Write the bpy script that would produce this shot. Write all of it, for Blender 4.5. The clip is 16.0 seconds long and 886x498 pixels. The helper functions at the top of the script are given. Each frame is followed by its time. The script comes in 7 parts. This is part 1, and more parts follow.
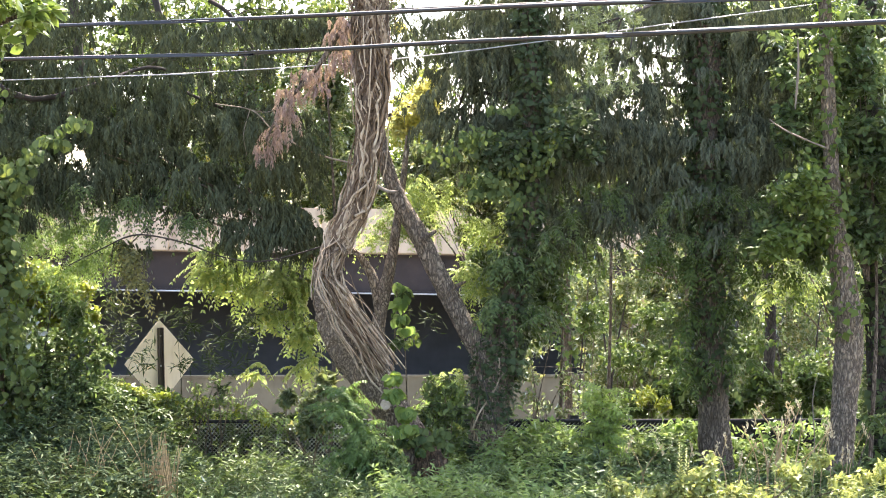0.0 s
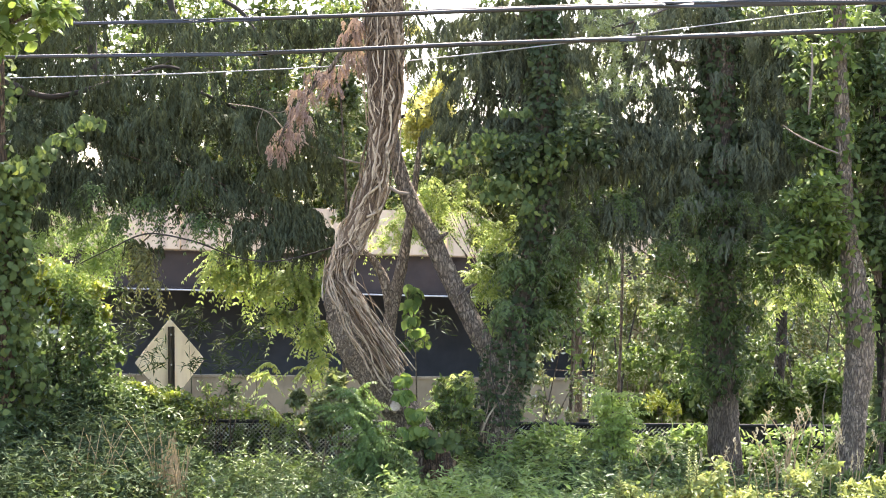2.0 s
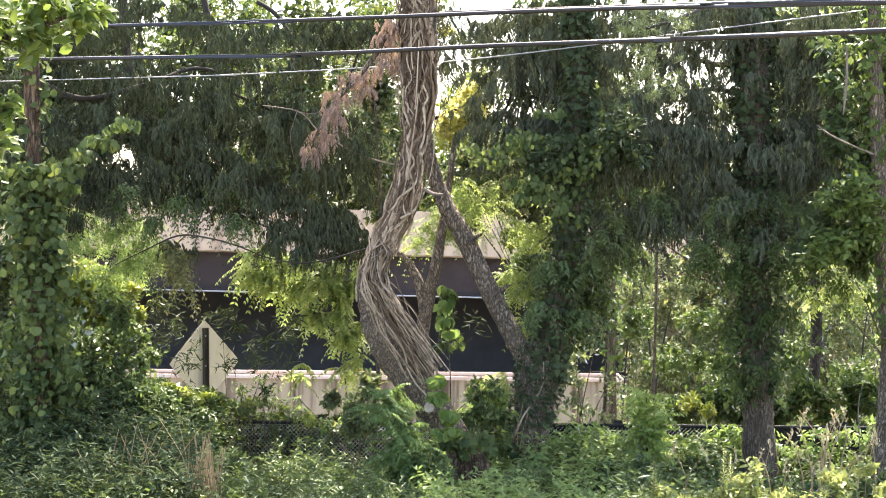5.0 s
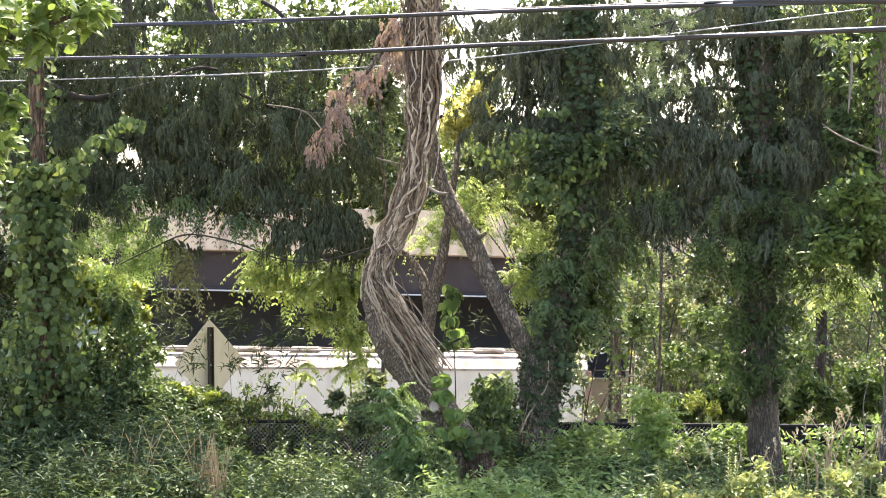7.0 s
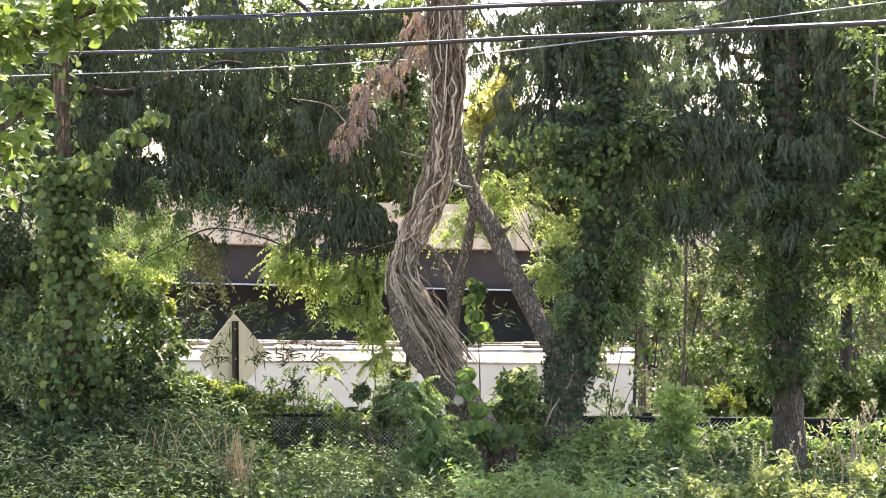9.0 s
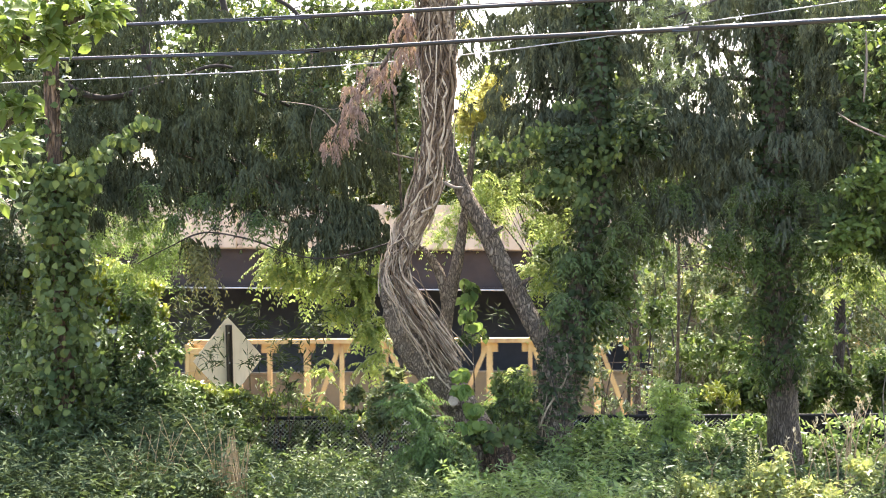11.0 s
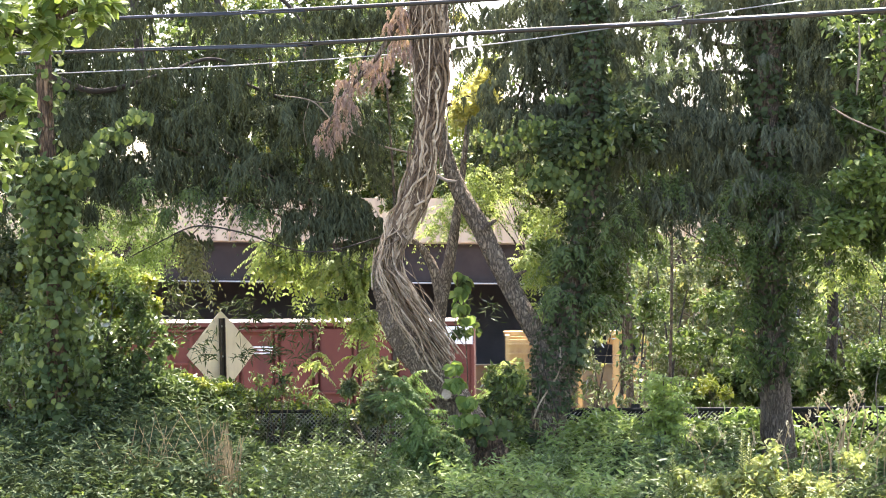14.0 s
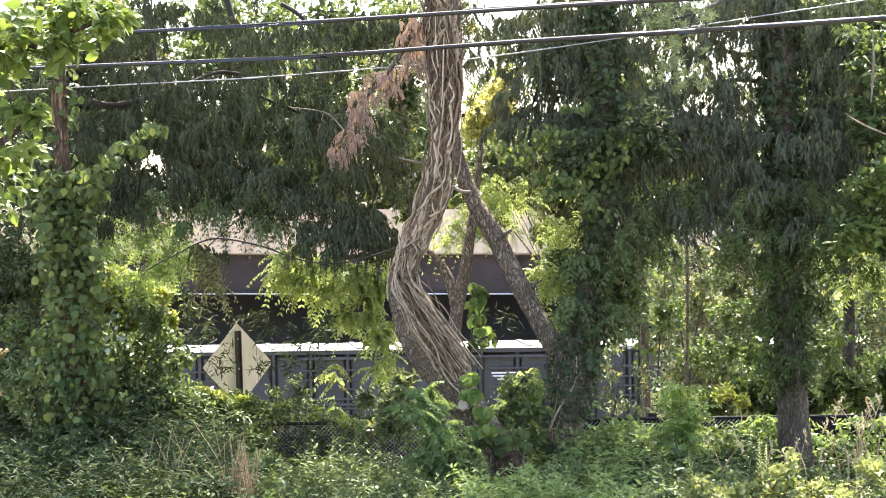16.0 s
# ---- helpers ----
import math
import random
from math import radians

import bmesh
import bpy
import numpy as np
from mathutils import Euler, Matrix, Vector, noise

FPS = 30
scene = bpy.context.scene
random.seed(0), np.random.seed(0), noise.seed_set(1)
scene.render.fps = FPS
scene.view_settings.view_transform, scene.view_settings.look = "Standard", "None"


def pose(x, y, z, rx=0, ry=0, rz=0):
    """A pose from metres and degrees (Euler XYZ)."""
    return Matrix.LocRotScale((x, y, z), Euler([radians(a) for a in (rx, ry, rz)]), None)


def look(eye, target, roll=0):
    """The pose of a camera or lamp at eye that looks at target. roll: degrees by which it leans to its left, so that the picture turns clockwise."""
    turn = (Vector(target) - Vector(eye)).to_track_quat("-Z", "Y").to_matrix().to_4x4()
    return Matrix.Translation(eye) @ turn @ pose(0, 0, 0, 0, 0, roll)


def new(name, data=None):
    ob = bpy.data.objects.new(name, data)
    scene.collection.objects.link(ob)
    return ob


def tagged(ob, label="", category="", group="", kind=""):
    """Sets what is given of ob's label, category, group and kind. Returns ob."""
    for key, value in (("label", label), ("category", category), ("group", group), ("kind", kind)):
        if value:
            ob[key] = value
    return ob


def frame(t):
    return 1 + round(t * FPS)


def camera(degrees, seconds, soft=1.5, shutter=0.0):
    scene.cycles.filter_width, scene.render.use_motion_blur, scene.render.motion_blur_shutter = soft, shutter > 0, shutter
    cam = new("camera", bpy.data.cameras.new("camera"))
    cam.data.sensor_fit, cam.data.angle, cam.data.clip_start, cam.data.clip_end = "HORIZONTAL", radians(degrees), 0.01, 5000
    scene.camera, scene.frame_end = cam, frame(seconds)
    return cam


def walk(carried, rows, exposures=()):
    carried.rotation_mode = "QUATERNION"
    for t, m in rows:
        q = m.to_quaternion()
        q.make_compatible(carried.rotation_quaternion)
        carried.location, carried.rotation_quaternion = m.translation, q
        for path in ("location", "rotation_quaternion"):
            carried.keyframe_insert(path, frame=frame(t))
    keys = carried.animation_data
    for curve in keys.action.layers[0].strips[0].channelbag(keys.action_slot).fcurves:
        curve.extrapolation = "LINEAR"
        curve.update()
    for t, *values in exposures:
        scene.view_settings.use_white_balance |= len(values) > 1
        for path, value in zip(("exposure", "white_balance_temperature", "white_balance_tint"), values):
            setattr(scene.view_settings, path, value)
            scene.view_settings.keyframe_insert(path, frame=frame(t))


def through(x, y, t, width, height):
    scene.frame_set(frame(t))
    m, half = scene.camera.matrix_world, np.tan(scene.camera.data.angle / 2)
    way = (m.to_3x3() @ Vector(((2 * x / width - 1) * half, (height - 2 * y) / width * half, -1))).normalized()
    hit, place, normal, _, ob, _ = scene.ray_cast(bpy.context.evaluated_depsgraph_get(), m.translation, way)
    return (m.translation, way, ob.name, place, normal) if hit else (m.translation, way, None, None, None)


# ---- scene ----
from collections import namedtuple

EYE = 3.6
cam = camera(24.0, 16.0, soft=1.0, shutter=0.1)
# seconds, pitch, roll, yaw: a camera held in the hand, turning on the spot
ROWS = [
    (0.0, 0.230, 0.100, -0.000),
    (0.5, 0.279, -0.052, -0.077),
    (1.0, 0.290, -0.239, -0.030),
    (1.5, 0.289, -0.352, 0.114),
    (2.0, 0.283, -0.512, 0.312),
    (2.5, 0.302, -0.533, 0.584),
    (3.0, 0.298, -0.579, 0.858),
    (3.5, 0.293, -0.584, 1.092),
    (4.0, 0.290, -0.588, 1.221),
    (6.5, 0.342, -0.322, 1.230),
    (7.0, 0.280, -0.396, 1.375),
    (7.5, 0.203, -0.413, 1.536),
    (8.0, 0.132, -0.443, 1.741),
    (8.5, 0.109, -0.448, 1.936),
    (9.0, 0.102, -0.342, 2.044),
    (11.5, 0.132, 0.519, 1.816),
    (12.0, 0.037, 0.509, 1.854),
    (12.5, -0.086, 0.474, 1.827),
    (13.0, -0.158, 0.380, 1.778),
    (13.5, -0.153, 0.381, 1.689),
    (14.0, -0.054, 0.447, 1.654),
    (14.5, 0.057, 0.647, 1.713),
    (15.0, 0.213, 0.811, 1.834),
    (15.5, 0.275, 0.965, 1.988),
    (16.0, 0.247, 0.931, 2.074),
]
walk(cam, [(t, pose(0, 0, EYE, 90 + pitch, roll, yaw)) for t, pitch, roll, yaw in ROWS], exposures=[(0.0, 2.72, 6900, 17), (3.0, 2.71, 6900, 17), (4.0, 2.67, 6900, 17), (6.5, 2.58, 6900, 17), (9.0, 2.58, 6900, 17), (11.5, 2.70, 6900, 17), (16.0, 2.70, 6900, 17)])

# ---- world and sun ----
SUN_ELEVATION, SUN_AZIMUTH = 60.0, 12.0   # the sun stands high beyond the railway, a little to the right
world = bpy.data.worlds.new("sky")
world.use_nodes = True
scene.world = world
wn = world.node_tree.nodes
sky = wn.new("ShaderNodeTexSky")
sky.sky_type, sky.sun_disc = "NISHITA", False
sky.sun_elevation, sky.sun_rotation = radians(SUN_ELEVATION), radians(SUN_AZIMUTH)
sky.dust_density, sky.ozone_density = 3.0, 1.0
wn["Background"].inputs["Strength"].default_value = 0.14
world.node_tree.links.new(sky.outputs[0], wn["Background"].inputs["Color"])
sun = new("sun", bpy.data.lights.new("sun", "SUN"))
sun.data.energy, sun.data.angle, sun.data.color = 4.2, radians(0.55), (1.0, 0.95, 0.86)
se, sa = radians(SUN_ELEVATION), radians(SUN_AZIMUTH)
sun.matrix_world = look((60 * math.sin(sa) * math.cos(se), 60 * math.cos(sa) * math.cos(se), 60 * math.sin(se)), (0, 0, 0))

# ---- materials ----


def shader(name):
    m = bpy.data.materials.new(name)
    m.use_nodes = True
    return m, m.node_tree.nodes, m.node_tree.links


def put(nodes, kind, **values):
    n = nodes.new(kind)
    for key, value in values.items():
        n.inputs[key.replace("_", " ")].default_value = value
    return n


def mixed(nodes, links, factor, a, b, blend="MIX"):
    m = nodes.new("ShaderNodeMix")
    m.data_type, m.blend_type = "RGBA", blend
    if isinstance(factor, float):
        m.inputs[0].default_value = factor
    else:
        links.new(factor, m.inputs[0])
    for value, socket in ((a, m.inputs[6]), (b, m.inputs[7])):
        if isinstance(value, tuple):
            socket.default_value = (*value, 1)
        else:
            links.new(value, socket)
    return m.outputs[2]


def ramp(nodes, links, source, lo, hi):
    r = nodes.new("ShaderNodeMapRange")
    r.inputs[1].default_value, r.inputs[2].default_value = lo, hi
    links.new(source, r.inputs[0])
    return r.outputs[0]


def noisy(nodes, links, scale, detail=4.0, stretch=(1, 1, 1), rough=0.6):
    c = nodes.new("ShaderNodeTexCoord")
    m = nodes.new("ShaderNodeMapping")
    m.inputs["Scale"].default_value = stretch
    links.new(c.outputs["Object"], m.inputs[0])
    n = put(nodes, "ShaderNodeTexNoise", Scale=scale, Detail=detail, Roughness=rough)
    links.new(m.outputs[0], n.inputs["Vector"])
    return n.outputs["Fac"]


def leaf_material(name, dark, light, through=0.45, gloss=0.12, yellow=None):
    """Leaves: each blade has its own shade between dark and light, lets light through and shines a little."""
    m, nodes, links = shader(name)
    nodes.remove(nodes["Principled BSDF"])
    geo = nodes.new("ShaderNodeNewGeometry")
    base = mixed(nodes, links, geo.outputs["Random Per Island"], dark, light)
    if yellow:
        pick = ramp(nodes, links, geo.outputs["Random Per Island"], 0.86, 0.98)
        base = mixed(nodes, links, pick, base, yellow)
    patch = ramp(nodes, links, noisy(nodes, links, 1.3, 3.0), 0.35, 0.7)
    base = mixed(nodes, links, patch, base, mixed(nodes, links, 0.5, base, light))
    d = nodes.new("ShaderNodeBsdfDiffuse")
    tr = nodes.new("ShaderNodeBsdfTranslucent")
    gl = put(nodes, "ShaderNodeBsdfGlossy", Roughness=0.42)
    gl.inputs["Color"].default_value = (0.8, 0.85, 0.8, 1)
    links.new(base, d.inputs["Color"])
    links.new(mixed(nodes, links, 0.75, base, mixed(nodes, links, 1.0, base, (1.75, 1.75, 1.0), "MULTIPLY")), tr.inputs["Color"])
    one = nodes.new("ShaderNodeMixShader")
    one.inputs[0].default_value = through
    links.new(d.outputs[0], one.inputs[1])
    links.new(tr.outputs[0], one.inputs[2])
    two = nodes.new("ShaderNodeMixShader")
    fr = put(nodes, "ShaderNodeFresnel", IOR=1.4)
    f = nodes.new("ShaderNodeMath")
    f.operation = "MULTIPLY"
    f.inputs[1].default_value = gloss * 6
    links.new(fr.outputs[0], f.inputs[0])
    links.new(f.outputs[0], two.inputs[0])
    links.new(one.outputs[0], two.inputs[1])
    links.new(gl.outputs[0], two.inputs[2])
    links.new(two.outputs[0], nodes["Material Output"].inputs["Surface"])
    return m


def solid(name, a, b, scale=6.0, rough=0.6, metal=0.0, bump=0.0, bump_scale=40.0, stretch=(1, 1, 1), dirt=None, dirt_scale=1.2, dirt_stretch=(1, 1, 1), dirt_range=(0.5, 0.75), vary=0.0):
    """Painted, stone, bark and metal surfaces: two colours mixed by grain, and stains of a third."""
    m, nodes, links = shader(name)
    p = nodes["Principled BSDF"]
    col = mixed(nodes, links, ramp(nodes, links, noisy(nodes, links, scale, 6.0, stretch), 0.3, 0.7), a, b)
    if dirt:
        col = mixed(nodes, links, ramp(nodes, links, noisy(nodes, links, dirt_scale, 5.0, dirt_stretch), *dirt_range), col, dirt)
    if vary:   # some pieces are darker than others
        info = nodes.new("ShaderNodeObjectInfo")
        col = mixed(nodes, links, ramp(nodes, links, info.outputs["Random"], 0.35, 1.0 / vary), col, tuple(0.25 * q for q in a))
    links.new(col, p.inputs["Base Color"])
    p.inputs["Roughness"].default_value, p.inputs["Metallic"].default_value = rough, metal
    if bump:
        bm_node = put(nodes, "ShaderNodeBump", Strength=bump, Distance=0.02)
        links.new(noisy(nodes, links, bump_scale, 6.0, stretch), bm_node.inputs["Height"])
        links.new(bm_node.outputs[0], p.inputs["Normal"])
    return m


def bark_material(name, crack, plate, pale, scale=24.0, along=0.2):
    """Furrowed bark: long plates parted by dark cracks, with lichen-pale patches."""
    m, nodes, links = shader(name)
    p = nodes["Principled BSDF"]
    c = nodes.new("ShaderNodeTexCoord")
    mp = nodes.new("ShaderNodeMapping")
    mp.inputs["Scale"].default_value = (1, 1, along)
    links.new(c.outputs["Object"], mp.inputs[0])
    warp = put(nodes, "ShaderNodeTexNoise", Scale=9.0, Detail=3.0)
    links.new(mp.outputs[0], warp.inputs["Vector"])
    add = nodes.new("ShaderNodeVectorMath")
    add.operation = "MULTIPLY_ADD"
    add.inputs[1].default_value = (0.16, 0.16, 0.16)
    links.new(warp.outputs["Color"], add.inputs[0])
    links.new(mp.outputs[0], add.inputs[2])
    v = put(nodes, "ShaderNodeTexNoise", Scale=scale, Detail=4.0, Roughness=0.58)
    links.new(add.outputs[0], v.inputs["Vector"])
    cell = put(nodes, "ShaderNodeTexVoronoi", Scale=scale * 0.62, Randomness=1.0)
    cell.feature = "DISTANCE_TO_EDGE"
    links.new(add.outputs[0], cell.inputs["Vector"])
    both = nodes.new("ShaderNodeMath")
    both.operation = "MULTIPLY"
    links.new(ramp(nodes, links, cell.outputs["Distance"], -0.01, 0.20), both.inputs[0])
    links.new(ramp(nodes, links, v.outputs["Fac"], 0.30, 0.56), both.inputs[1])
    edge = both.outputs[0]
    tone = mixed(nodes, links, ramp(nodes, links, noisy(nodes, links, 30.0, 4.0, (1, 1, 0.4)), 0.30, 0.85), plate, pale)
    tone = mixed(nodes, links, ramp(nodes, links, noisy(nodes, links, 3.0, 3.0), 0.45, 0.75), tone, plate)
    links.new(mixed(nodes, links, edge, crack, tone), p.inputs["Base Color"])
    p.inputs["Roughness"].default_value = 0.92
    bn = put(nodes, "ShaderNodeBump", Strength=1.0, Distance=0.03)
    links.new(edge, bn.inputs["Height"])
    links.new(bn.outputs[0], p.inputs["Normal"])
    return m


def vine_material(name):
    """Woody vines: some bleached, some brown, with bark peeling in strips along them."""
    m, nodes, links = shader(name)
    p = nodes["Principled BSDF"]
    info = nodes.new("ShaderNodeObjectInfo")
    col = mixed(nodes, links, ramp(nodes, links, info.outputs["Random"], 0.05, 0.5), (0.13, 0.085, 0.050), (0.34, 0.238, 0.145))
    col = mixed(nodes, links, ramp(nodes, links, info.outputs["Random"], 0.38, 0.92), col, (0.64, 0.515, 0.36))
    col = mixed(nodes, links, ramp(nodes, links, noisy(nodes, links, 9.0, 4.0), 0.5, 0.72), col, (0.12, 0.080, 0.048))
    grain = noisy(nodes, links, 60.0, 5.0, (1, 1, 0.4))
    col = mixed(nodes, links, ramp(nodes, links, grain, 0.3, 0.7), mixed(nodes, links, 1.0, col, (0.6, 0.6, 0.6), "MULTIPLY"), col)
    links.new(col, p.inputs["Base Color"])
    p.inputs["Roughness"].default_value = 0.88
    bn = put(nodes, "ShaderNodeBump", Strength=0.7, Distance=0.02)
    links.new(grain, bn.inputs["Height"])
    links.new(bn.outputs[0], p.inputs["Normal"])
    return m


BARK = bark_material("bark", (0.095, 0.068, 0.046), (0.41, 0.318, 0.218), (0.55, 0.448, 0.325), 46.0, 0.42)
BARK_RED = bark_material("reddish_bark", (0.040, 0.024, 0.014), (0.19, 0.118, 0.068), (0.34, 0.235, 0.145), 30.0)
# darker copy of the bark below, with the trees' shade put into its colour
BARK_SHADE = bark_material("shaded_bark", (0.017, 0.014, 0.011), (0.055, 0.044, 0.035), (0.115, 0.095, 0.078), 48.0)
BARK_DARK = bark_material("dark_bark", (0.060, 0.044, 0.032), (0.235, 0.182, 0.132), (0.32, 0.255, 0.19), 48.0)
BARK_GREY = bark_material("grey_brown_bark", (0.070, 0.054, 0.040), (0.33, 0.262, 0.188), (0.50, 0.41, 0.305), 44.0, 0.3)
BARK_UNDER = bark_material("bark_under_vines", (0.070, 0.044, 0.027), (0.255, 0.172, 0.108), (0.40, 0.295, 0.195), 34.0, 0.12)
VINE_WOOD = vine_material("vine_wood")
DEAD_WOOD = solid("dead_wood", (0.13, 0.105, 0.08), (0.24, 0.20, 0.155), 12, 0.95)
TWIG = solid("dark_twig", (0.022, 0.018, 0.014), (0.05, 0.04, 0.032), 12, 0.9)
STRAW = solid("straw", (0.19, 0.125, 0.062), (0.46, 0.345, 0.18), 8, 0.85)
SAWN = solid("sawn_wood", (0.36, 0.29, 0.21), (0.60, 0.51, 0.40), 28, 0.9, bump=0.3, bump_scale=30)
VINE_PALE = solid("bleached_vine", (0.34, 0.26, 0.175), (0.58, 0.47, 0.335), 20, 0.88, bump=0.5, bump_scale=60, dirt=(0.18, 0.13, 0.09), dirt_scale=7)
SEED = solid("pale_seed_head", (0.46, 0.36, 0.20), (0.66, 0.56, 0.36), 8, 0.85)
SOIL = solid("soil", (0.075, 0.066, 0.045), (0.135, 0.118, 0.082), 1.5, 0.95, bump=0.6, bump_scale=9, dirt=(0.07, 0.085, 0.04), dirt_scale=0.5)
L_SPRAY = leaf_material("hanging_foliage", (0.026, 0.033, 0.020), (0.086, 0.100, 0.058), 0.07, 0.02)
L_SPRAY_PALE = leaf_material("paler_hanging_foliage", (0.044, 0.053, 0.038), (0.134, 0.152, 0.100), 0.12, 0.02)
L_YELLOW = leaf_material("yellowing_leaf", (0.29, 0.295, 0.12), (0.46, 0.43, 0.21), 0.6, 0.04)
L_IVY = leaf_material("ivy_leaf", (0.024, 0.040, 0.019), (0.082, 0.109, 0.052), 0.3, 0.04)
L_FEATHER = leaf_material("feather_leaf", (0.122, 0.178, 0.064), (0.305, 0.362, 0.148), 0.62, 0.06, yellow=(0.35, 0.35, 0.14))
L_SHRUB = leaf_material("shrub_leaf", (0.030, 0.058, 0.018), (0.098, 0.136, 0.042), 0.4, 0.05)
L_WEED = leaf_material("weed_leaf", (0.041, 0.074, 0.027), (0.122, 0.165, 0.064), 0.4, 0.06)
L_BRIGHT = leaf_material("bright_leaf", (0.125, 0.178, 0.030), (0.245, 0.268, 0.060), 0.55, 0.08, yellow=(0.30, 0.27, 0.07))
L_BROAD = leaf_material("broad_leaf", (0.050, 0.092, 0.024), (0.145, 0.192, 0.054), 0.46, 0.05)
L_FAR = leaf_material("far_leaf", (0.050, 0.079, 0.036), (0.155, 0.182, 0.090), 0.45, 0.06, yellow=(0.24, 0.22, 0.10))
L_DISTANT = leaf_material("distant_leaf", (0.035, 0.065, 0.018), (0.105, 0.135, 0.038), 0.5, 0.08, yellow=(0.20, 0.18, 0.05))
L_DEAD = leaf_material("dead_leaf", (0.19, 0.125, 0.108), (0.35, 0.255, 0.22), 0.22, 0.03)
L_GOLD = leaf_material("goldenrod_leaf", (0.125, 0.17, 0.058), (0.29, 0.315, 0.125), 0.45, 0.06, yellow=(0.42, 0.38, 0.17))
L_GRASS = leaf_material("grass_blade", (0.040, 0.075, 0.024), (0.110, 0.150, 0.055), 0.35, 0.06, yellow=(0.30, 0.26, 0.13))
L_LANCE = leaf_material("lance_leaf", (0.026, 0.045, 0.022), (0.078, 0.106, 0.056), 0.22, 0.012)
L_FERN = leaf_material("fern_leaf", (0.098, 0.165, 0.058), (0.225, 0.295, 0.115), 0.5, 0.05)
L_OLIVE = leaf_material("olive_leaf", (0.075, 0.078, 0.034), (0.21, 0.20, 0.085), 0.4, 0.05)
L_SOFT = leaf_material("soft_leaf", (0.056, 0.105, 0.040), (0.165, 0.235, 0.088), 0.5, 0.04)
# extra-light leaf green: sunlight put into the colour of an overshadowed sapling
L_LIT = leaf_material("lit_leaf", (0.155, 0.225, 0.075), (0.34, 0.42, 0.165), 0.6, 0.05)
L_CLIMB = leaf_material("climber_leaf", (0.085, 0.145, 0.032), (0.20, 0.265, 0.072), 0.4, 0.06)
L_VINE = leaf_material("vine_leaf", (0.036, 0.064, 0.024), (0.125, 0.162, 0.060), 0.35, 0.04, yellow=(0.21, 0.25, 0.07))
L_PINE = leaf_material("pine_needle", (0.13, 0.18, 0.072), (0.28, 0.325, 0.14), 0.35, 0.04)
L_REED = leaf_material("reed_leaf", (0.022, 0.036, 0.016), (0.066, 0.086, 0.040), 0.2, 0.03)
CONCRETE = solid("parapet_concrete", (0.46, 0.365, 0.26), (0.57, 0.465, 0.345), 1.2, 0.85, bump=0.2, dirt=(0.33, 0.255, 0.19), dirt_scale=2.2, dirt_stretch=(1, 1, 0.10), dirt_range=(0.48, 0.68))
GIRDER = solid("brown_girder", (0.021, 0.0145, 0.013), (0.030, 0.020, 0.018), 2, 0.75, dirt=(0.040, 0.028, 0.025), dirt_scale=1.0)
WALL_TAN = solid("wall_concrete", (0.112, 0.096, 0.060), (0.176, 0.152, 0.098), 0.8, 0.9, bump=0.3, dirt=(0.080, 0.064, 0.042), dirt_scale=0.9, dirt_stretch=(1, 1, 0.25))
# blue-black face: the shade under the bridge is put into its colour
SHADE_FACE = solid("shade_face", (0.052, 0.055, 0.064), (0.082, 0.085, 0.095), 1, 0.95)
GALV = solid("galvanised", (0.45, 0.45, 0.44), (0.62, 0.62, 0.60), 5, 0.5, 0.6)
CABLE = solid("cable_sheath", (0.006, 0.006, 0.0065), (0.012, 0.012, 0.0125), 20, 0.55, stretch=(0.2, 1, 1), dirt=(0.022, 0.020, 0.019), dirt_scale=6, dirt_stretch=(0.3, 1, 1))
CABLE.node_tree.nodes["Principled BSDF"].inputs["Specular IOR Level"].default_value = 0.15
CABLE.node_tree.nodes["Principled BSDF"].inputs["Coat Weight"].default_value = 0.85
CABLE.node_tree.nodes["Principled BSDF"].inputs["Coat Roughness"].default_value = 0.15
STEEL_WIRE = solid("strand_wire", (0.30, 0.30, 0.29), (0.42, 0.42, 0.40), 10, 0.5, 0.5)
SIGN_BACK = solid("sign_back", (0.76, 0.645, 0.475), (0.82, 0.715, 0.545), 3, 0.6, 0.0, dirt=(0.60, 0.50, 0.36), dirt_scale=4, dirt_stretch=(1, 1, 0.3))
SIGN_POST = solid("sign_post", (0.06, 0.05, 0.04), (0.11, 0.09, 0.075), 12, 0.7, 0.3, dirt=(0.16, 0.12, 0.08), dirt_scale=8)
MESH_WIRE = solid("weathered_wire", (0.36, 0.36, 0.35), (0.55, 0.55, 0.52), 9, 0.35, 0.6)
SCREEN = solid("screen_fabric", (0.010, 0.011, 0.013), (0.018, 0.019, 0.022), 5, 0.9)
FENCE_BLACK = solid("black_fence", (0.010, 0.010, 0.011), (0.02, 0.02, 0.022), 9, 0.9)
RED = solid("red_paint", (0.205, 0.052, 0.027), (0.255, 0.076, 0.042), 1.0, 0.85, dirt=(0.12, 0.035, 0.022), dirt_scale=1.1, dirt_stretch=(1, 1, 0.2), vary=0.35)
MAROON = solid("maroon_paint", (0.125, 0.032, 0.021), (0.165, 0.048, 0.034), 1.0, 0.85, dirt=(0.08, 0.026, 0.022), dirt_scale=1.1, dirt_stretch=(1, 1, 0.2), vary=0.35)
YELLOW = solid("yellow_paint", (0.40, 0.265, 0.095), (0.51, 0.36, 0.15), 2.2, 0.6, dirt=(0.30, 0.165, 0.07), dirt_scale=1.6, dirt_stretch=(1, 1, 0.4), dirt_range=(0.48, 0.7))
WHITE_ROOF = solid("white_roof", (0.225, 0.19, 0.15), (0.30, 0.26, 0.215), 0.9, 0.8, dirt=(0.15, 0.105, 0.07), dirt_scale=1.6, dirt_stretch=(1, 0.3, 1), dirt_range=(0.46, 0.66))
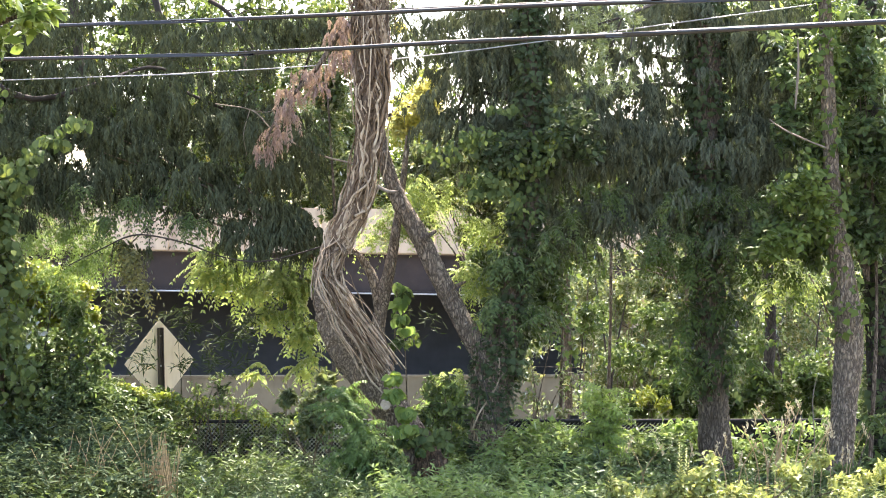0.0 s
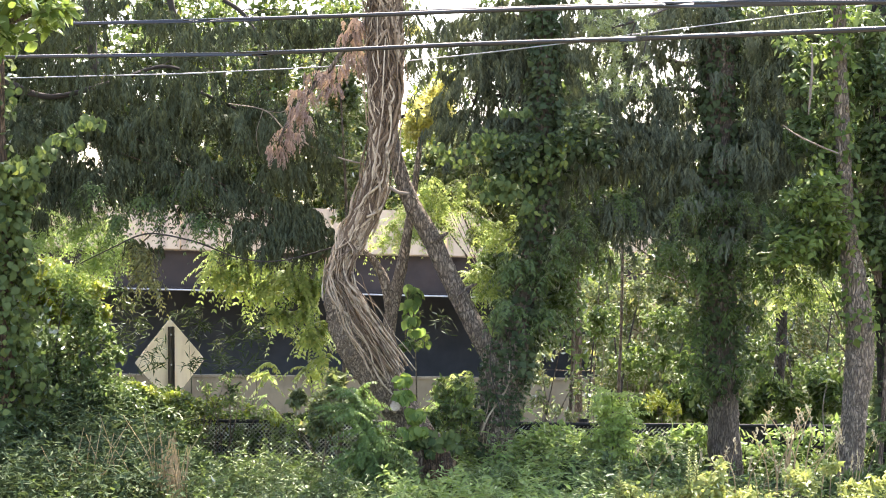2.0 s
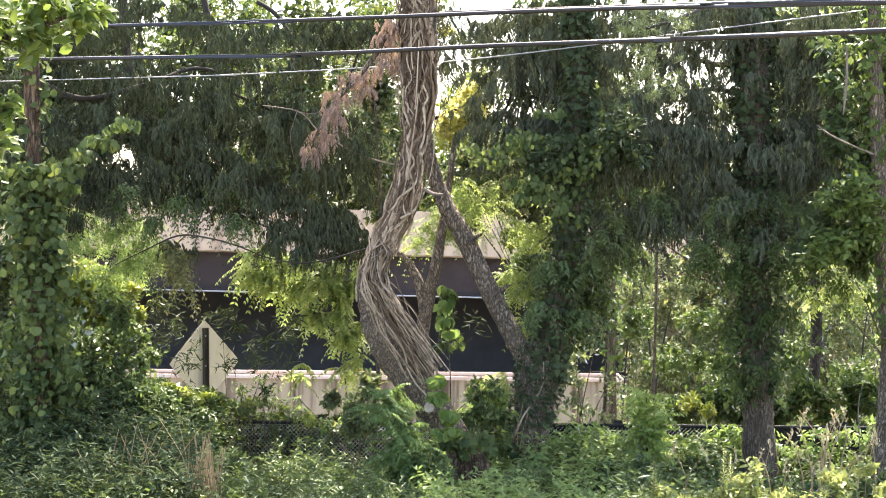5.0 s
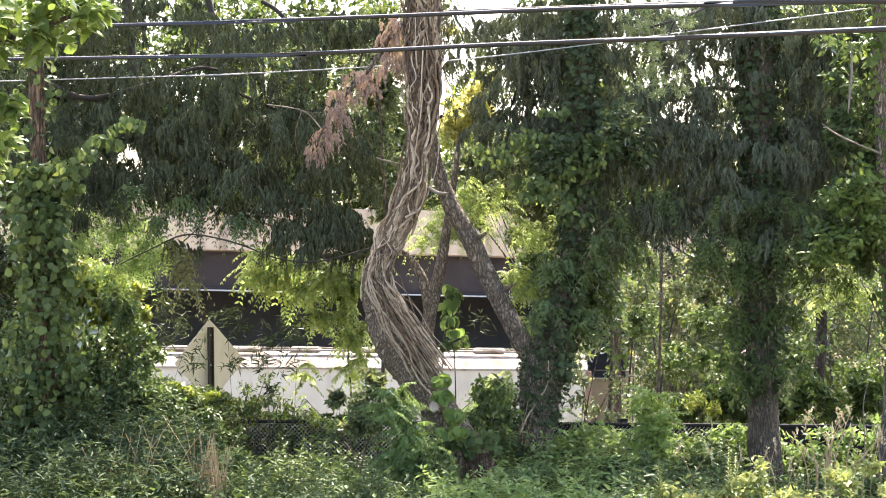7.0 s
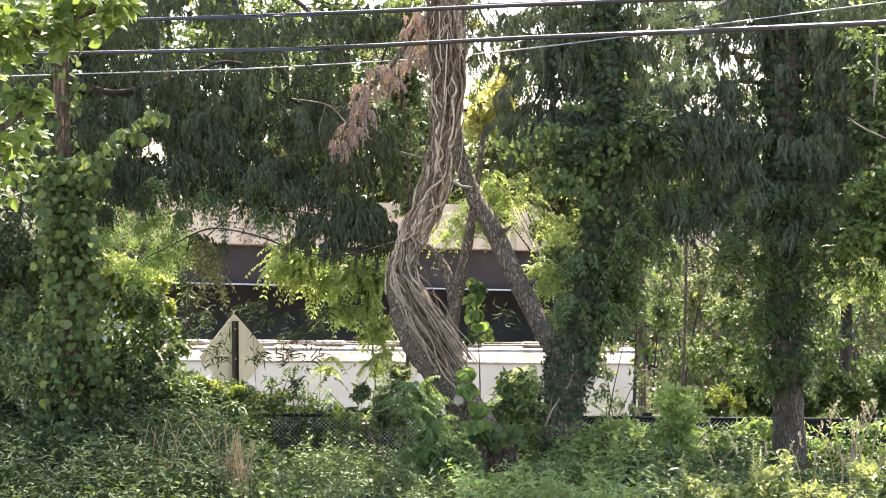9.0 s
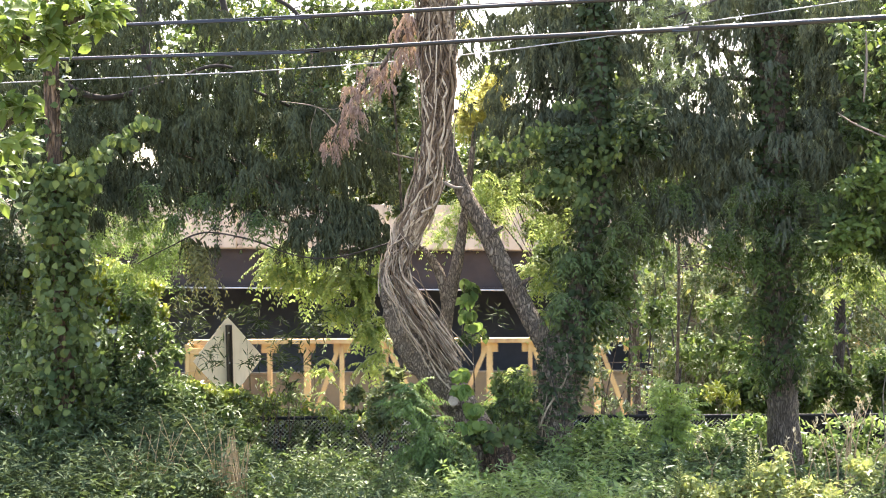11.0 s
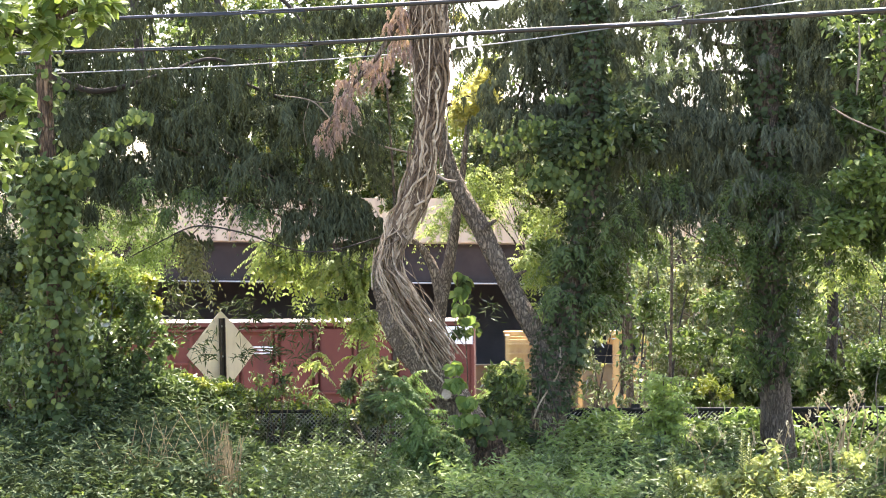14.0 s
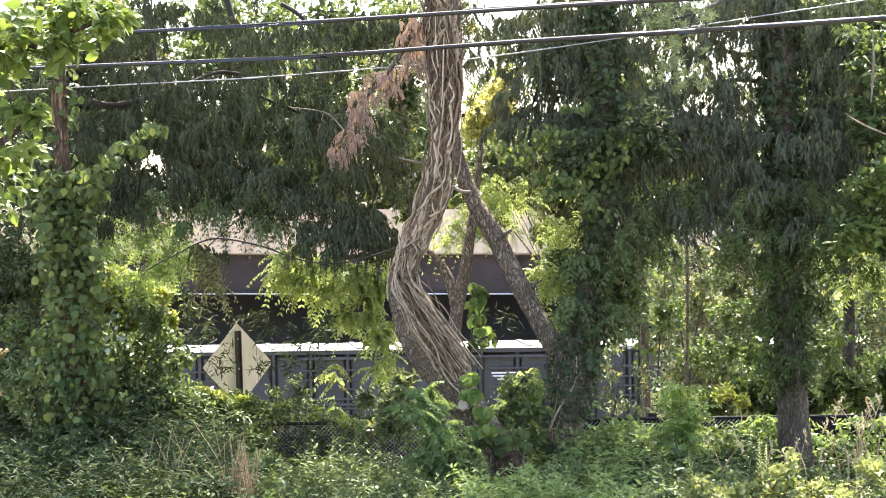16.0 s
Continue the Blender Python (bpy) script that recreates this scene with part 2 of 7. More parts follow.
WHITE = solid("white_paint", (0.49, 0.435, 0.35), (0.57, 0.515, 0.42), 0.7, 0.8, dirt=(0.37, 0.31, 0.24), dirt_scale=1.3, dirt_stretch=(1, 1, 0.2))
BUFF = solid("buff_paint", (0.25, 0.175, 0.115), (0.32, 0.235, 0.165), 0.7, 0.8, dirt=(0.18, 0.095, 0.055), dirt_scale=1.2, dirt_stretch=(1, 1, 0.25))
RUST_ROOF = solid("rusting_roof", (0.20, 0.130, 0.092), (0.29, 0.205, 0.155), 1.1, 0.8, dirt=(0.105, 0.055, 0.036), dirt_scale=2.4, dirt_stretch=(1, 0.4, 1), dirt_range=(0.42, 0.62))
BEIGE = solid("beige_paint", (0.30, 0.235, 0.15), (0.40, 0.32, 0.215), 0.8, 0.65, dirt=(0.10, 0.060, 0.036), dirt_scale=3.0, dirt_stretch=(1, 1, 0.06), dirt_range=(0.47, 0.60))
PINK_TRIM = solid("faded_red_trim", (0.48, 0.33, 0.26), (0.64, 0.52, 0.45), 3, 0.6, dirt=(0.70, 0.64, 0.57), dirt_scale=0.6)
GREY = solid("grey_paint", (0.044, 0.045, 0.046), (0.064, 0.065, 0.066), 0.9, 0.8, dirt=(0.031, 0.031, 0.031), dirt_scale=0.8, dirt_stretch=(1, 1, 0.2))
ROOF_METAL = solid("roof_metal", (0.62, 0.62, 0.61), (0.74, 0.74, 0.72), 1.5, 0.4, 0.3)
DULL_ROOF = solid("dull_roof", (0.30, 0.25, 0.22), (0.42, 0.37, 0.34), 1.5, 0.6, 0.2)
PLACARD = solid("white_placard", (0.74, 0.74, 0.74), (0.80, 0.80, 0.80), 3, 0.5)
UNDER = solid("running_gear", (0.03, 0.027, 0.025), (0.07, 0.06, 0.05), 5, 0.8)
RAIL = solid("rail_steel", (0.16, 0.10, 0.07), (0.25, 0.18, 0.13), 6, 0.5, 0.5)
BALLAST = solid("ballast", (0.16, 0.15, 0.135), (0.30, 0.28, 0.26), 22, 0.95, bump=1.0, bump_scale=24)
SLEEPER = solid("sleeper_timber", (0.06, 0.045, 0.035), (0.11, 0.085, 0.065), 8, 0.9, stretch=(1, 0.2, 1))
SPRAY_PAINT = solid("spray_paint", (0.58, 0.30, 0.18), (0.66, 0.40, 0.26), 4, 0.6)

# ---- mesh helpers ----
rng = np.random.default_rng(7)


def link(name, me, material, parent=None, label=""):
    me.materials.append(material)
    ob = new(name, me)
    if parent:
        ob.parent = parent
    if label:
        ob["label"] = label
    return ob


def part(name, bm, material, parent=None, label="", smooth=False):
    me = bpy.data.meshes.new(name)
    bm.normal_update()
    bm.to_mesh(me)
    bm.free()
    if smooth:
        me.shade_smooth()
    return link(name, me, material, parent, label)


def add_box(bm, x0, y0, z0, x1, y1, z1, bevel=0.0):
    res = bmesh.ops.create_cube(bm, size=1.0)
    vs = res["verts"]
    for v in vs:
        v.co = Vector(((x0 + x1) / 2 + v.co.x * (x1 - x0), (y0 + y1) / 2 + v.co.y * (y1 - y0), (z0 + z1) / 2 + v.co.z * (z1 - z0)))
    if bevel:
        es = list({e for v in vs for e in v.link_edges})
        bmesh.ops.bevel(bm, geom=es, offset=bevel, segments=2, affect="EDGES")
    return bm


def box(*a, bevel=0.0):
    return add_box(bmesh.new(), *a, bevel=bevel)


def add_prism(bm, profile, x0, x1):
    """Sweep a closed (y, z) profile along x."""
    a = [bm.verts.new((x0, y, z)) for y, z in profile]
    b = [bm.verts.new((x1, y, z)) for y, z in profile]
    n = len(profile)
    for i in range(n):
        bm.faces.new((a[i], a[(i + 1) % n], b[(i + 1) % n], b[i]))
    bm.faces.new(a[::-1])
    bm.faces.new(b)
    bmesh.ops.recalc_face_normals(bm, faces=bm.faces)
    return bm


def spline(rows, step):
    """Smooth points through rows of (x, y, z, radius), about a step apart."""
    p = np.array(rows, float)
    p = np.vstack([2 * p[0] - p[1], p, 2 * p[-1] - p[-2]])
    out = []
    for i in range(1, len(p) - 2):
        a, b, c, d = p[i - 1:i + 3]
        n = max(2, int(np.linalg.norm((c - b)[:3]) / step))
        t = np.linspace(0, 1, n, endpoint=False)[:, None]
        out.append(0.5 * (2 * b + (c - a) * t + (2 * a - 5 * b + 4 * c - d) * t ** 2 + (3 * b - a - 3 * c + d) * t ** 3))
    out.append(p[-2:-1])
    out = np.vstack(out)
    out[:, 3] = np.maximum(out[:, 3], 0.001)
    return out


def frames_along(p):
    t = np.gradient(p[:, :3], axis=0)
    t /= np.linalg.norm(t, axis=1)[:, None] + 1e-9
    ref = np.where(np.abs(t[:, 1:2]) > 0.9, np.array([[1.0, 0, 0]]), np.array([[0, 1.0, 0]]))
    s = np.cross(ref, t)
    s /= np.linalg.norm(s, axis=1)[:, None]
    return t, s, np.cross(t, s)


def tube_arrays(rows, sides=12, step=0.06, rough=0.0, flare=0.0):
    p = spline(rows, step)
    _, s, b = frames_along(p)
    ang = np.linspace(0, 2 * np.pi, sides, endpoint=False)
    r = p[:, 3:4] * np.ones((1, sides))
    if rough:
        ph = rng.uniform(0, 6.28, 6)
        h = np.arange(len(p))[:, None] * step
        lump = sum(np.sin(k * ang[None] + ph[k] + h * (1.1 + 0.7 * k)) / k for k in (1, 2, 3)) + 0.9 * np.sin(5 * ang[None] + ph[4] + 0.6 * np.sin(3 * h))
        r = r * (1 + rough * lump * 0.5 + rough * 0.5 * rng.standard_normal(r.shape))
    v = p[:, None, :3] + r[..., None] * (np.cos(ang)[None, :, None] * s[:, None] + np.sin(ang)[None, :, None] * b[:, None])
    n = len(p)
    i, j = np.meshgrid(np.arange(n - 1), np.arange(sides), indexing="ij")
    k = (j + 1) % sides
    f = np.stack([i * sides + j, i * sides + k, (i + 1) * sides + k, (i + 1) * sides + j], -1).reshape(-1, 4)
    return v.reshape(-1, 3), f


def mesh_of(name, pieces, smooth=True):
    """One mesh from pieces of (vertices, quads)."""
    vs, fs, at = [], [], 0
    for v, f in pieces:
        vs.append(v)
        fs.append(f + at)
        at += len(v)
    v, f = np.vstack(vs), np.vstack(fs)
    me = bpy.data.meshes.new(name)
    k = f.shape[1]
    me.vertices.add(len(v))
    me.vertices.foreach_set("co", v.astype(np.float32).ravel())
    me.loops.add(f.size)
    me.loops.foreach_set("vertex_index", f.astype(np.int32).ravel())
    me.polygons.add(len(f))
    me.polygons.foreach_set("loop_start", np.arange(0, f.size, k, dtype=np.int32))
    me.polygons.foreach_set("loop_total", np.full(len(f), k, dtype=np.int32))
    me.update(calc_edges=True)
    if smooth:
        me.shade_smooth()
    return me


def unit(a):
    return a / (np.linalg.norm(a, axis=-1, keepdims=True) + 1e-9)


def blades(pos, way, up, length, width, cup=0.18, at=0.42):
    """Leaves: each a blade folded along its midrib, from pos along way."""
    n = len(pos)
    way = unit(way)
    side = unit(np.cross(way, up) + 1e-4)
    nor = np.cross(side, way)
    length, width = np.broadcast_to(length, n)[:, None], np.broadcast_to(width, n)[:, None]
    mid = pos + way * length * at
    tip = pos + way * length - nor * length * 0.12
    v = np.stack([pos, mid + side * width * 0.5 + nor * width * cup, tip, mid - side * width * 0.5 + nor * width * cup], 1)
    i = np.arange(n)[:, None] * 4
    return v.reshape(-1, 3), np.concatenate([i + np.array([[0, 1, 2]]), i + np.array([[0, 2, 3]])], 1).reshape(-1, 3)


def ovals(pos, way, up, length, width, cup=0.16):
    """Large near leaves: oval, folded along the midrib, bending at the tip."""
    n = len(pos)
    way = unit(way)
    side = unit(np.cross(way, up) + 1e-4)
    nor = np.cross(side, way)
    length, width = np.broadcast_to(length, n)[:, None], np.broadcast_to(width, n)[:, None]
    v = [pos]
    for t, w in ((0.15, 0.62), (0.42, 1.0), (0.72, 0.72)):
        mid = pos + way * length * t - nor * length * 0.22 * t * t
        v += [mid, mid + side * width * 0.5 * w + nor * width * cup * w, mid - side * width * 0.5 * w + nor * width * cup * w]
    v.append(pos + way * length - nor * length * 0.24)
    i = np.arange(n)[:, None] * 11
    f = [(0, 2, 1), (0, 1, 3), (10, 7, 8), (10, 9, 7)]
    for a in (1, 4):
        f += [(a, a + 1, a + 4), (a, a + 4, a + 3), (a, a + 3, a + 5), (a, a + 5, a + 2)]
    return np.stack(v, 1).reshape(-1, 3), np.concatenate([i + np.array([t]) for t in f], 1).reshape(-1, 3)


def clump_oval(c, size=0.11, ratio=0.55, hang=False):
    n = int(c[6])
    p = spots(c, n, max(3, n // 9))
    s = size * rng.uniform(0.65, 1.2, n)
    if hang:   # climber leaves hang from their stalks with their faces outward
        way = rng.standard_normal((n, 3)) * np.array([0.55, 0.3, 0.3]) + np.array([0, -0.25, -0.8])
        return ovals(p, way, unit(rng.standard_normal((n, 3)) * 0.38 + np.array([0, -0.8, 0.6])), s, s * ratio)
    way = rng.standard_normal((n, 3)) * np.array([1, 0.8, 0.5]) + np.array([0, -0.2, -0.25])
    return ovals(p, way, unit(rng.standard_normal((n, 3)) * 0.45 + np.array([0, -0.4, 0.8])), s, s * ratio)


def ball(n):
    return unit(rng.standard_normal((n, 3))) * rng.random((n, 1)) ** 0.42


def spots(c, n, lumps, tight=(0.25, 0.5), flat=1.0):
    """n places inside the clump c, gathered into lumps of a share of its size."""
    x, y, z, rx, ry, rz = c[:6]
    cen = ball(lumps) * 0.8
    pick = rng.integers(0, lumps, n)
    q = cen[pick] + ball(n) * rng.uniform(*tight, (lumps, 1))[pick] * np.array([1, 1, flat])
    return np.array([x, y, z]) + q * np.array([rx, ry, rz])


def clump_broad(c, size=0.08, ratio=0.62, droop=0.35):
    n = int(c[6])
    p = spots(c, n, max(5, n // 60))
    w = unit(rng.standard_normal((n, 3)) + np.array([0, -0.25, -droop]))
    up = unit(rng.standard_normal((n, 3)) * 0.55 + np.array([0, -0.35, 1.0]))
    s = size * rng.uniform(0.55, 1.25, n)
    return blades(p, w, up, s, s * ratio)


def clump_feather(c, rachis=0.32, pairs=9, size=0.055, ratio=0.38, droop=0.7):
    """Feathery compound leaves: arching stalks with leaflets in pairs."""
    k = max(2, int(c[6]) // (2 * pairs))
    p0 = spots(c, k, max(3, k // 12))
    out = unit(np.column_stack([rng.standard_normal(k), rng.standard_normal(k) - 0.2, rng.standard_normal(k) * 0.4 + 0.1]))
    length = rachis * rng.uniform(0.6, 1.25, k)
    s = np.linspace(0.12, 1, pairs)
    q = p0[:, None] + out[:, None] * (s * 1.0)[None, :, None] * length[:, None, None]
    q[..., 2] -= droop * (s ** 2)[None] * length[:, None]
    tang = out[:, None] - np.array([0, 0, 1.0]) * (2 * droop * s)[None, :, None]
    side = unit(np.cross(out, np.array([0, 0, 1.0]) + 0.35 * rng.standard_normal((k, 3))))[:, None]
    up = np.cross(side, tang)
    up = up * np.where(up[..., 2:3] < 0, -1, 1)
    res = []
    for sign in (-1, 1):
        way = unit(tang) * 0.55 + sign * side + rng.standard_normal(q.shape) * 0.15 + np.array([0, 0, -0.5])
        sz = size * rng.uniform(0.75, 1.2, q.shape[:2]) * (1.1 - 0.35 * s)[None]
        res.append(blades(q.reshape(-1, 3), way.reshape(-1, 3), up.reshape(-1, 3), sz.ravel(), sz.ravel() * ratio))
    return merged(res)


def clump_spray(c, drop=0.27, pairs=9, size=0.072, ratio=0.30):
    """Dark conifer boughs: short arching boughlets from which dense tassels of narrow leaves hang."""
    k = max(2, int(c[6] * 1.0) // (2 * pairs))
    m = max(3, k // 17)
    x, y, z, rx, ry, rz = c[:6]
    cen = np.array([x, y, z]) + ball(m) * np.array([rx, ry, rz]) * 0.9
    th = rng.uniform(-0.7, 0.7, m) + np.where(rng.random(m) < 0.3, np.pi / 2, 0.0)
    line = np.column_stack([np.cos(th), np.sin(th), np.zeros(m)])
    half = min(rx, 0.55) * rng.uniform(0.5, 1.0, m)
    tilt = rng.uniform(-0.35, 0.35, m)
    j = rng.integers(0, m, k)
    u = rng.uniform(-1, 1, k)
    p0 = cen[j] + line[j] * (u * half[j])[:, None] + rng.standard_normal((k, 3)) * np.array([0.03, 0.04, 0.025])
    p0[:, 2] += half[j] * (tilt[j] * u - 0.35 * u * u)
    out = line[j] * (0.35 * np.sign(u))[:, None] + rng.standard_normal((k, 3)) * np.array([0.22, 0.22, 0.0])
    length = drop * rng.uniform(0.4, 1.3, k) * (1.1 - 0.45 * u * u)
    s = np.linspace(0.02, 1, pairs)
    q = p0[:, None] + out[:, None] * (np.sqrt(s)[None] * length[:, None])[..., None]
    q[..., 2] -= (s ** 1.2)[None] * length[:, None]
    a = rng.uniform(0, 2 * np.pi, k)
    side = np.column_stack([np.cos(a), np.sin(a) * 0.5, np.zeros(k)])[:, None]
    res = []
    for sign in (-1, 1):
        way = side * 0.5 * sign + out[:, None] * 0.3 + np.array([0, 0, -1.0]) + rng.standard_normal(q.shape) * 0.14
        sz = size * rng.uniform(0.7, 1.3, q.shape[:2]) * (1.15 - 0.5 * s)[None]
        up = np.array([0, -1.0, 0.5]) + rng.standard_normal(q.shape) * 0.5
        res.append(blades(q.reshape(-1, 3), way.reshape(-1, 3), up.reshape(-1, 3), sz.ravel(), sz.ravel() * ratio))
    return merged(res)


def clump_reed(c, size=0.10, ratio=0.13):
    """Narrow pointed leaves in star-like tufts."""
    n = int(c[6])
    p = spots(c, n, max(4, n // 9))
    w = unit(rng.standard_normal((n, 3)) * np.array([1, 0.7, 0.6]) + np.array([0, -0.2, -0.15]))
    s = size * rng.uniform(0.6, 1.2, n)
    return blades(p, w, unit(rng.standard_normal((n, 3)) * 0.6 + np.array([0, -0.6, 0.6])), s, s * ratio, 0.1)


def merged(pieces):
    vs, fs, at = [], [], 0
    for v, f in pieces:
        vs.append(v)
        fs.append(f + at)
        at += len(v)
    return np.vstack(vs), np.vstack(fs)


def crown(name, rows, maker, material, parent=None, label="", **how):
    return link(name, mesh_of(name, [maker(c, **how) for c in rows], smooth=False), material, parent, label)


def wood(name, rows, material, parent=None, label="", sides=14, rough=0.06, step=0.06):
    return link(name, mesh_of(name, [tube_arrays(rows, sides, step, rough)]), material, parent, label)


def bank(x0, x1, z0, z1, y, deep, step, n, keep=1.0):
    """Clumps spread loosely over an upright stretch."""
    rows = []
    for x in np.arange(x0, x1, step):
        for z in np.arange(z0, z1 + 1e-6, step * 0.75):
            if rng.random() < keep:
                r = step * rng.uniform(0.65, 1.0)
                rows.append((x + rng.uniform(-0.5, 0.5) * step, y + rng.uniform(-1, 1) * deep, z + rng.uniform(-0.4, 0.4) * step, r, r * 1.2, r * 0.8, n))
    return rows


def thing(name, label, category, group="", kind="", at=(0, 0, 0)):
    ob = tagged(new(name), label, category, group, kind)
    ob.location = at
    return ob


def clad(rows, n, spread=1.25, lo=0.0, hi=1.0, size=0.08, ratio=0.85, oval=False):
    """Leaves that cling round a stem between two shares of its length, facing outward."""
    p = spline(rows, 0.05)
    _, s, b = frames_along(p)
    i = (rng.uniform(lo, hi, n) * (len(p) - 1)).astype(int)
    a = rng.uniform(0, 2 * np.pi, n)
    ph = rng.uniform(0, 6.28, 3)
    lump = 0.55 + 0.5 * np.sin(i * 0.13 + 2 * a + ph[0]) * np.sin(i * 0.047 + a + ph[1]) + 0.3 * np.sin(i * 0.31 + 3 * a + ph[2])
    keep = lump + rng.uniform(-0.2, 0.35, n) > 0.22
    i, a, lump, n = i[keep], a[keep], lump[keep], int(keep.sum())
    d = np.cos(a)[:, None] * s[i] + np.sin(a)[:, None] * b[i]
    r = p[i, 3] * (1.0 + (spread - 1.0) * np.abs(lump) * rng.uniform(0.4, 1.8, n)) + 0.015
    q = p[i, :3] + d * r[:, None]
    way = unit(rng.standard_normal((n, 3)) * 0.75 + np.array([0, 0, -0.7]) + d * 0.35)
    sz = size * rng.uniform(0.55, 1.25, n)
    if oval:
        return ovals(q, way, unit(d + np.array([0, 0, 0.35]) + rng.standard_normal((n, 3)) * 0.55), sz, sz * ratio)
    return blades(q, way, unit(d + np.array([0, 0, 0.45]) + rng.standard_normal((n, 3)) * 0.35), sz, sz * ratio, 0.1, 0.35)


# ---- ground, track, wall, bridge ----
RAIL_Z, TRACK_Y = -4.15, 75.6
PROFILE = [(-60, 2.0), (3, 2.0), (12, 1.0), (22, 0.75), (26, 0.65), (28, 0.3), (32, -0.3), (52, -4.6), (71, -4.75), (79.9, -4.75), (80.15, -1.6), (98, -1.6), (106, 0.4), (160, 1.0), (1500, 1.0)]


def ground_height(x, y):
    h = float(np.interp(y, [a for a, _ in PROFILE], [b for _, b in PROFILE]))
    if y < 60:
        h += 0.10 * math.sin(x * 0.7 + y * 0.4) + 0.06 * math.sin(x * 1.9 - y * 1.1)
    return h


def build_ground():
    ys = sorted({*np.linspace(-60, 0, 13), *np.linspace(0, 60, 61), *np.linspace(60, 79, 8), 79.9, 80.15, *np.linspace(81, 110, 16), 130, 160, 250, 500, 1500})
    xs = sorted({*np.linspace(-30, 30, 61), *(-1200, -600, -300, -150, -80, -50), *(1200, 600, 300, 150, 80, 50)})
    v = np.array([(x, y, ground_height(x, y)) for y in ys for x in xs])
    n = len(xs)
    f = np.array([(j * n + i, j * n + i + 1, (j + 1) * n + i + 1, (j + 1) * n + i) for j in range(len(ys) - 1) for i in range(n - 1)])
    tagged(link("ground", mesh_of("ground", [(v, f)]), SOIL), "bare earth bank falling to the railway cutting", "ground", kind="structure")


def build_track():
    track = thing("railway_track", "straight rusty railway track on grey ballast", "railway track", kind="structure", at=(0, TRACK_Y, RAIL_Z))
    part("ballast_bed", add_prism(bmesh.new(), [(-3.2, -0.62), (-1.7, -0.24), (1.7, -0.24), (3.2, -0.62)], -160, 260), BALLAST, track)
    for y in (-0.75, 0.75):
        bm = bmesh.new()
        add_prism(bm, [(y - 0.07, -0.17), (y + 0.07, -0.17), (y + 0.035, -0.03), (y + 0.035, 0), (y - 0.035, 0), (y - 0.035, -0.03)], -160, 260)
        part("rail", bm, RAIL, track)
    me = bpy.data.meshes.new("sleeper")
    bm = box(-0.12, -1.3, -0.32, 0.12, 1.3, -0.17)
    bm.to_mesh(me)
    bm.free()
    me.materials.append(SLEEPER)
    for i in range(120):
        ob = new("sleeper", me)
        ob.parent, ob.location = track, (-36 + i * 0.6, 0, 0)


def build_wall():
    wall = thing("retaining_wall", "stained tan concrete retaining wall behind the track", "wall", kind="structure", at=(0, 79.6, -4.8))
    for i in range(34):
        x = -70 + i * 4.0
        part("panel", box(x + 0.01, 0, 0, x + 3.99, 0.4, 3.82, bevel=0.02), WALL_TAN, wall)
    part("coping", box(-70, -0.06, 3.82, 66, 0.46, 3.90), WALL_TAN, wall)


def build_bridge():
    y0, deck = 82.4, 13.0
    b = thing("overpass", "road overpass with pale concrete parapet and brown steel girder", "bridge", kind="structure", at=(-6.34, 82.40, 3.83))
    b.rotation_euler = (0, radians(0.9), 0)
    b.location.y = y0
    for i in range(44):
        x = -48 + i * 1.5
        part("parapet_panel", box(x + 0.025, -0.05 - 0.01 * (i % 2), 0.0, x + 1.475, 0.25, 1.75, bevel=0.015), CONCRETE, b)
    part("deck_slab", box(-48, 0.26, -0.05, 18, deck, 0.35), CONCRETE, b)
    part("far_parapet", box(-48, deck, -0.05, 18, deck + 0.3, 1.3), CONCRETE, b)
    for y in (0.45, 4.2, 8.0, 11.3):
        bm = bmesh.new()
        add_prism(bm, [(y - 0.25, -0.05), (y - 0.25, -0.1), (y - 0.02, -0.1), (y - 0.02, -1.5), (y - 0.25, -1.5), (y - 0.25, -1.55), (y + 0.25, -1.55), (y + 0.25, -1.5), (y + 0.02, -1.5), (y + 0.02, -0.1), (y + 0.25, -0.1), (y + 0.25, -0.05)], -48, 18)
        for i in range(16):
            add_box(bm, -47 + i * 4.1, y - 0.24, -1.5, -46.98 + i * 4.1, y - 0.02, -0.1)
        part("girder", bm, GIRDER, b)
    part("pipe", tube_bm((-48, 0.05, -1.6), (18, 0.05, -1.6), 0.032), GALV, b, "thin pale utility pipe")
    for x in (-40, 14):
        part("pier", box(x, 1.0, -5.6, x + 1.0, deck - 1, -1.56), CONCRETE, b)
    a = thing("abutment", "dark wall face under the bridge, its shade put into the colour", "wall", kind="structure", at=(0, 91.9, -1.65))
    part("face", box(-70, 0, 0, 60, 0.5, 4.05), SHADE_FACE, a)


def tube_bm(a, b, r, sides=8):
    bm = bmesh.new()
    v, f = tube_arrays([(*a, r), (*b, r)], sides, 1e6)
    vs = [bm.verts.new(q) for q in v]
    for q in f:
        bm.faces.new([vs[i] for i in q])
    return bm


build_ground()
build_track()
build_wall()
build_bridge()

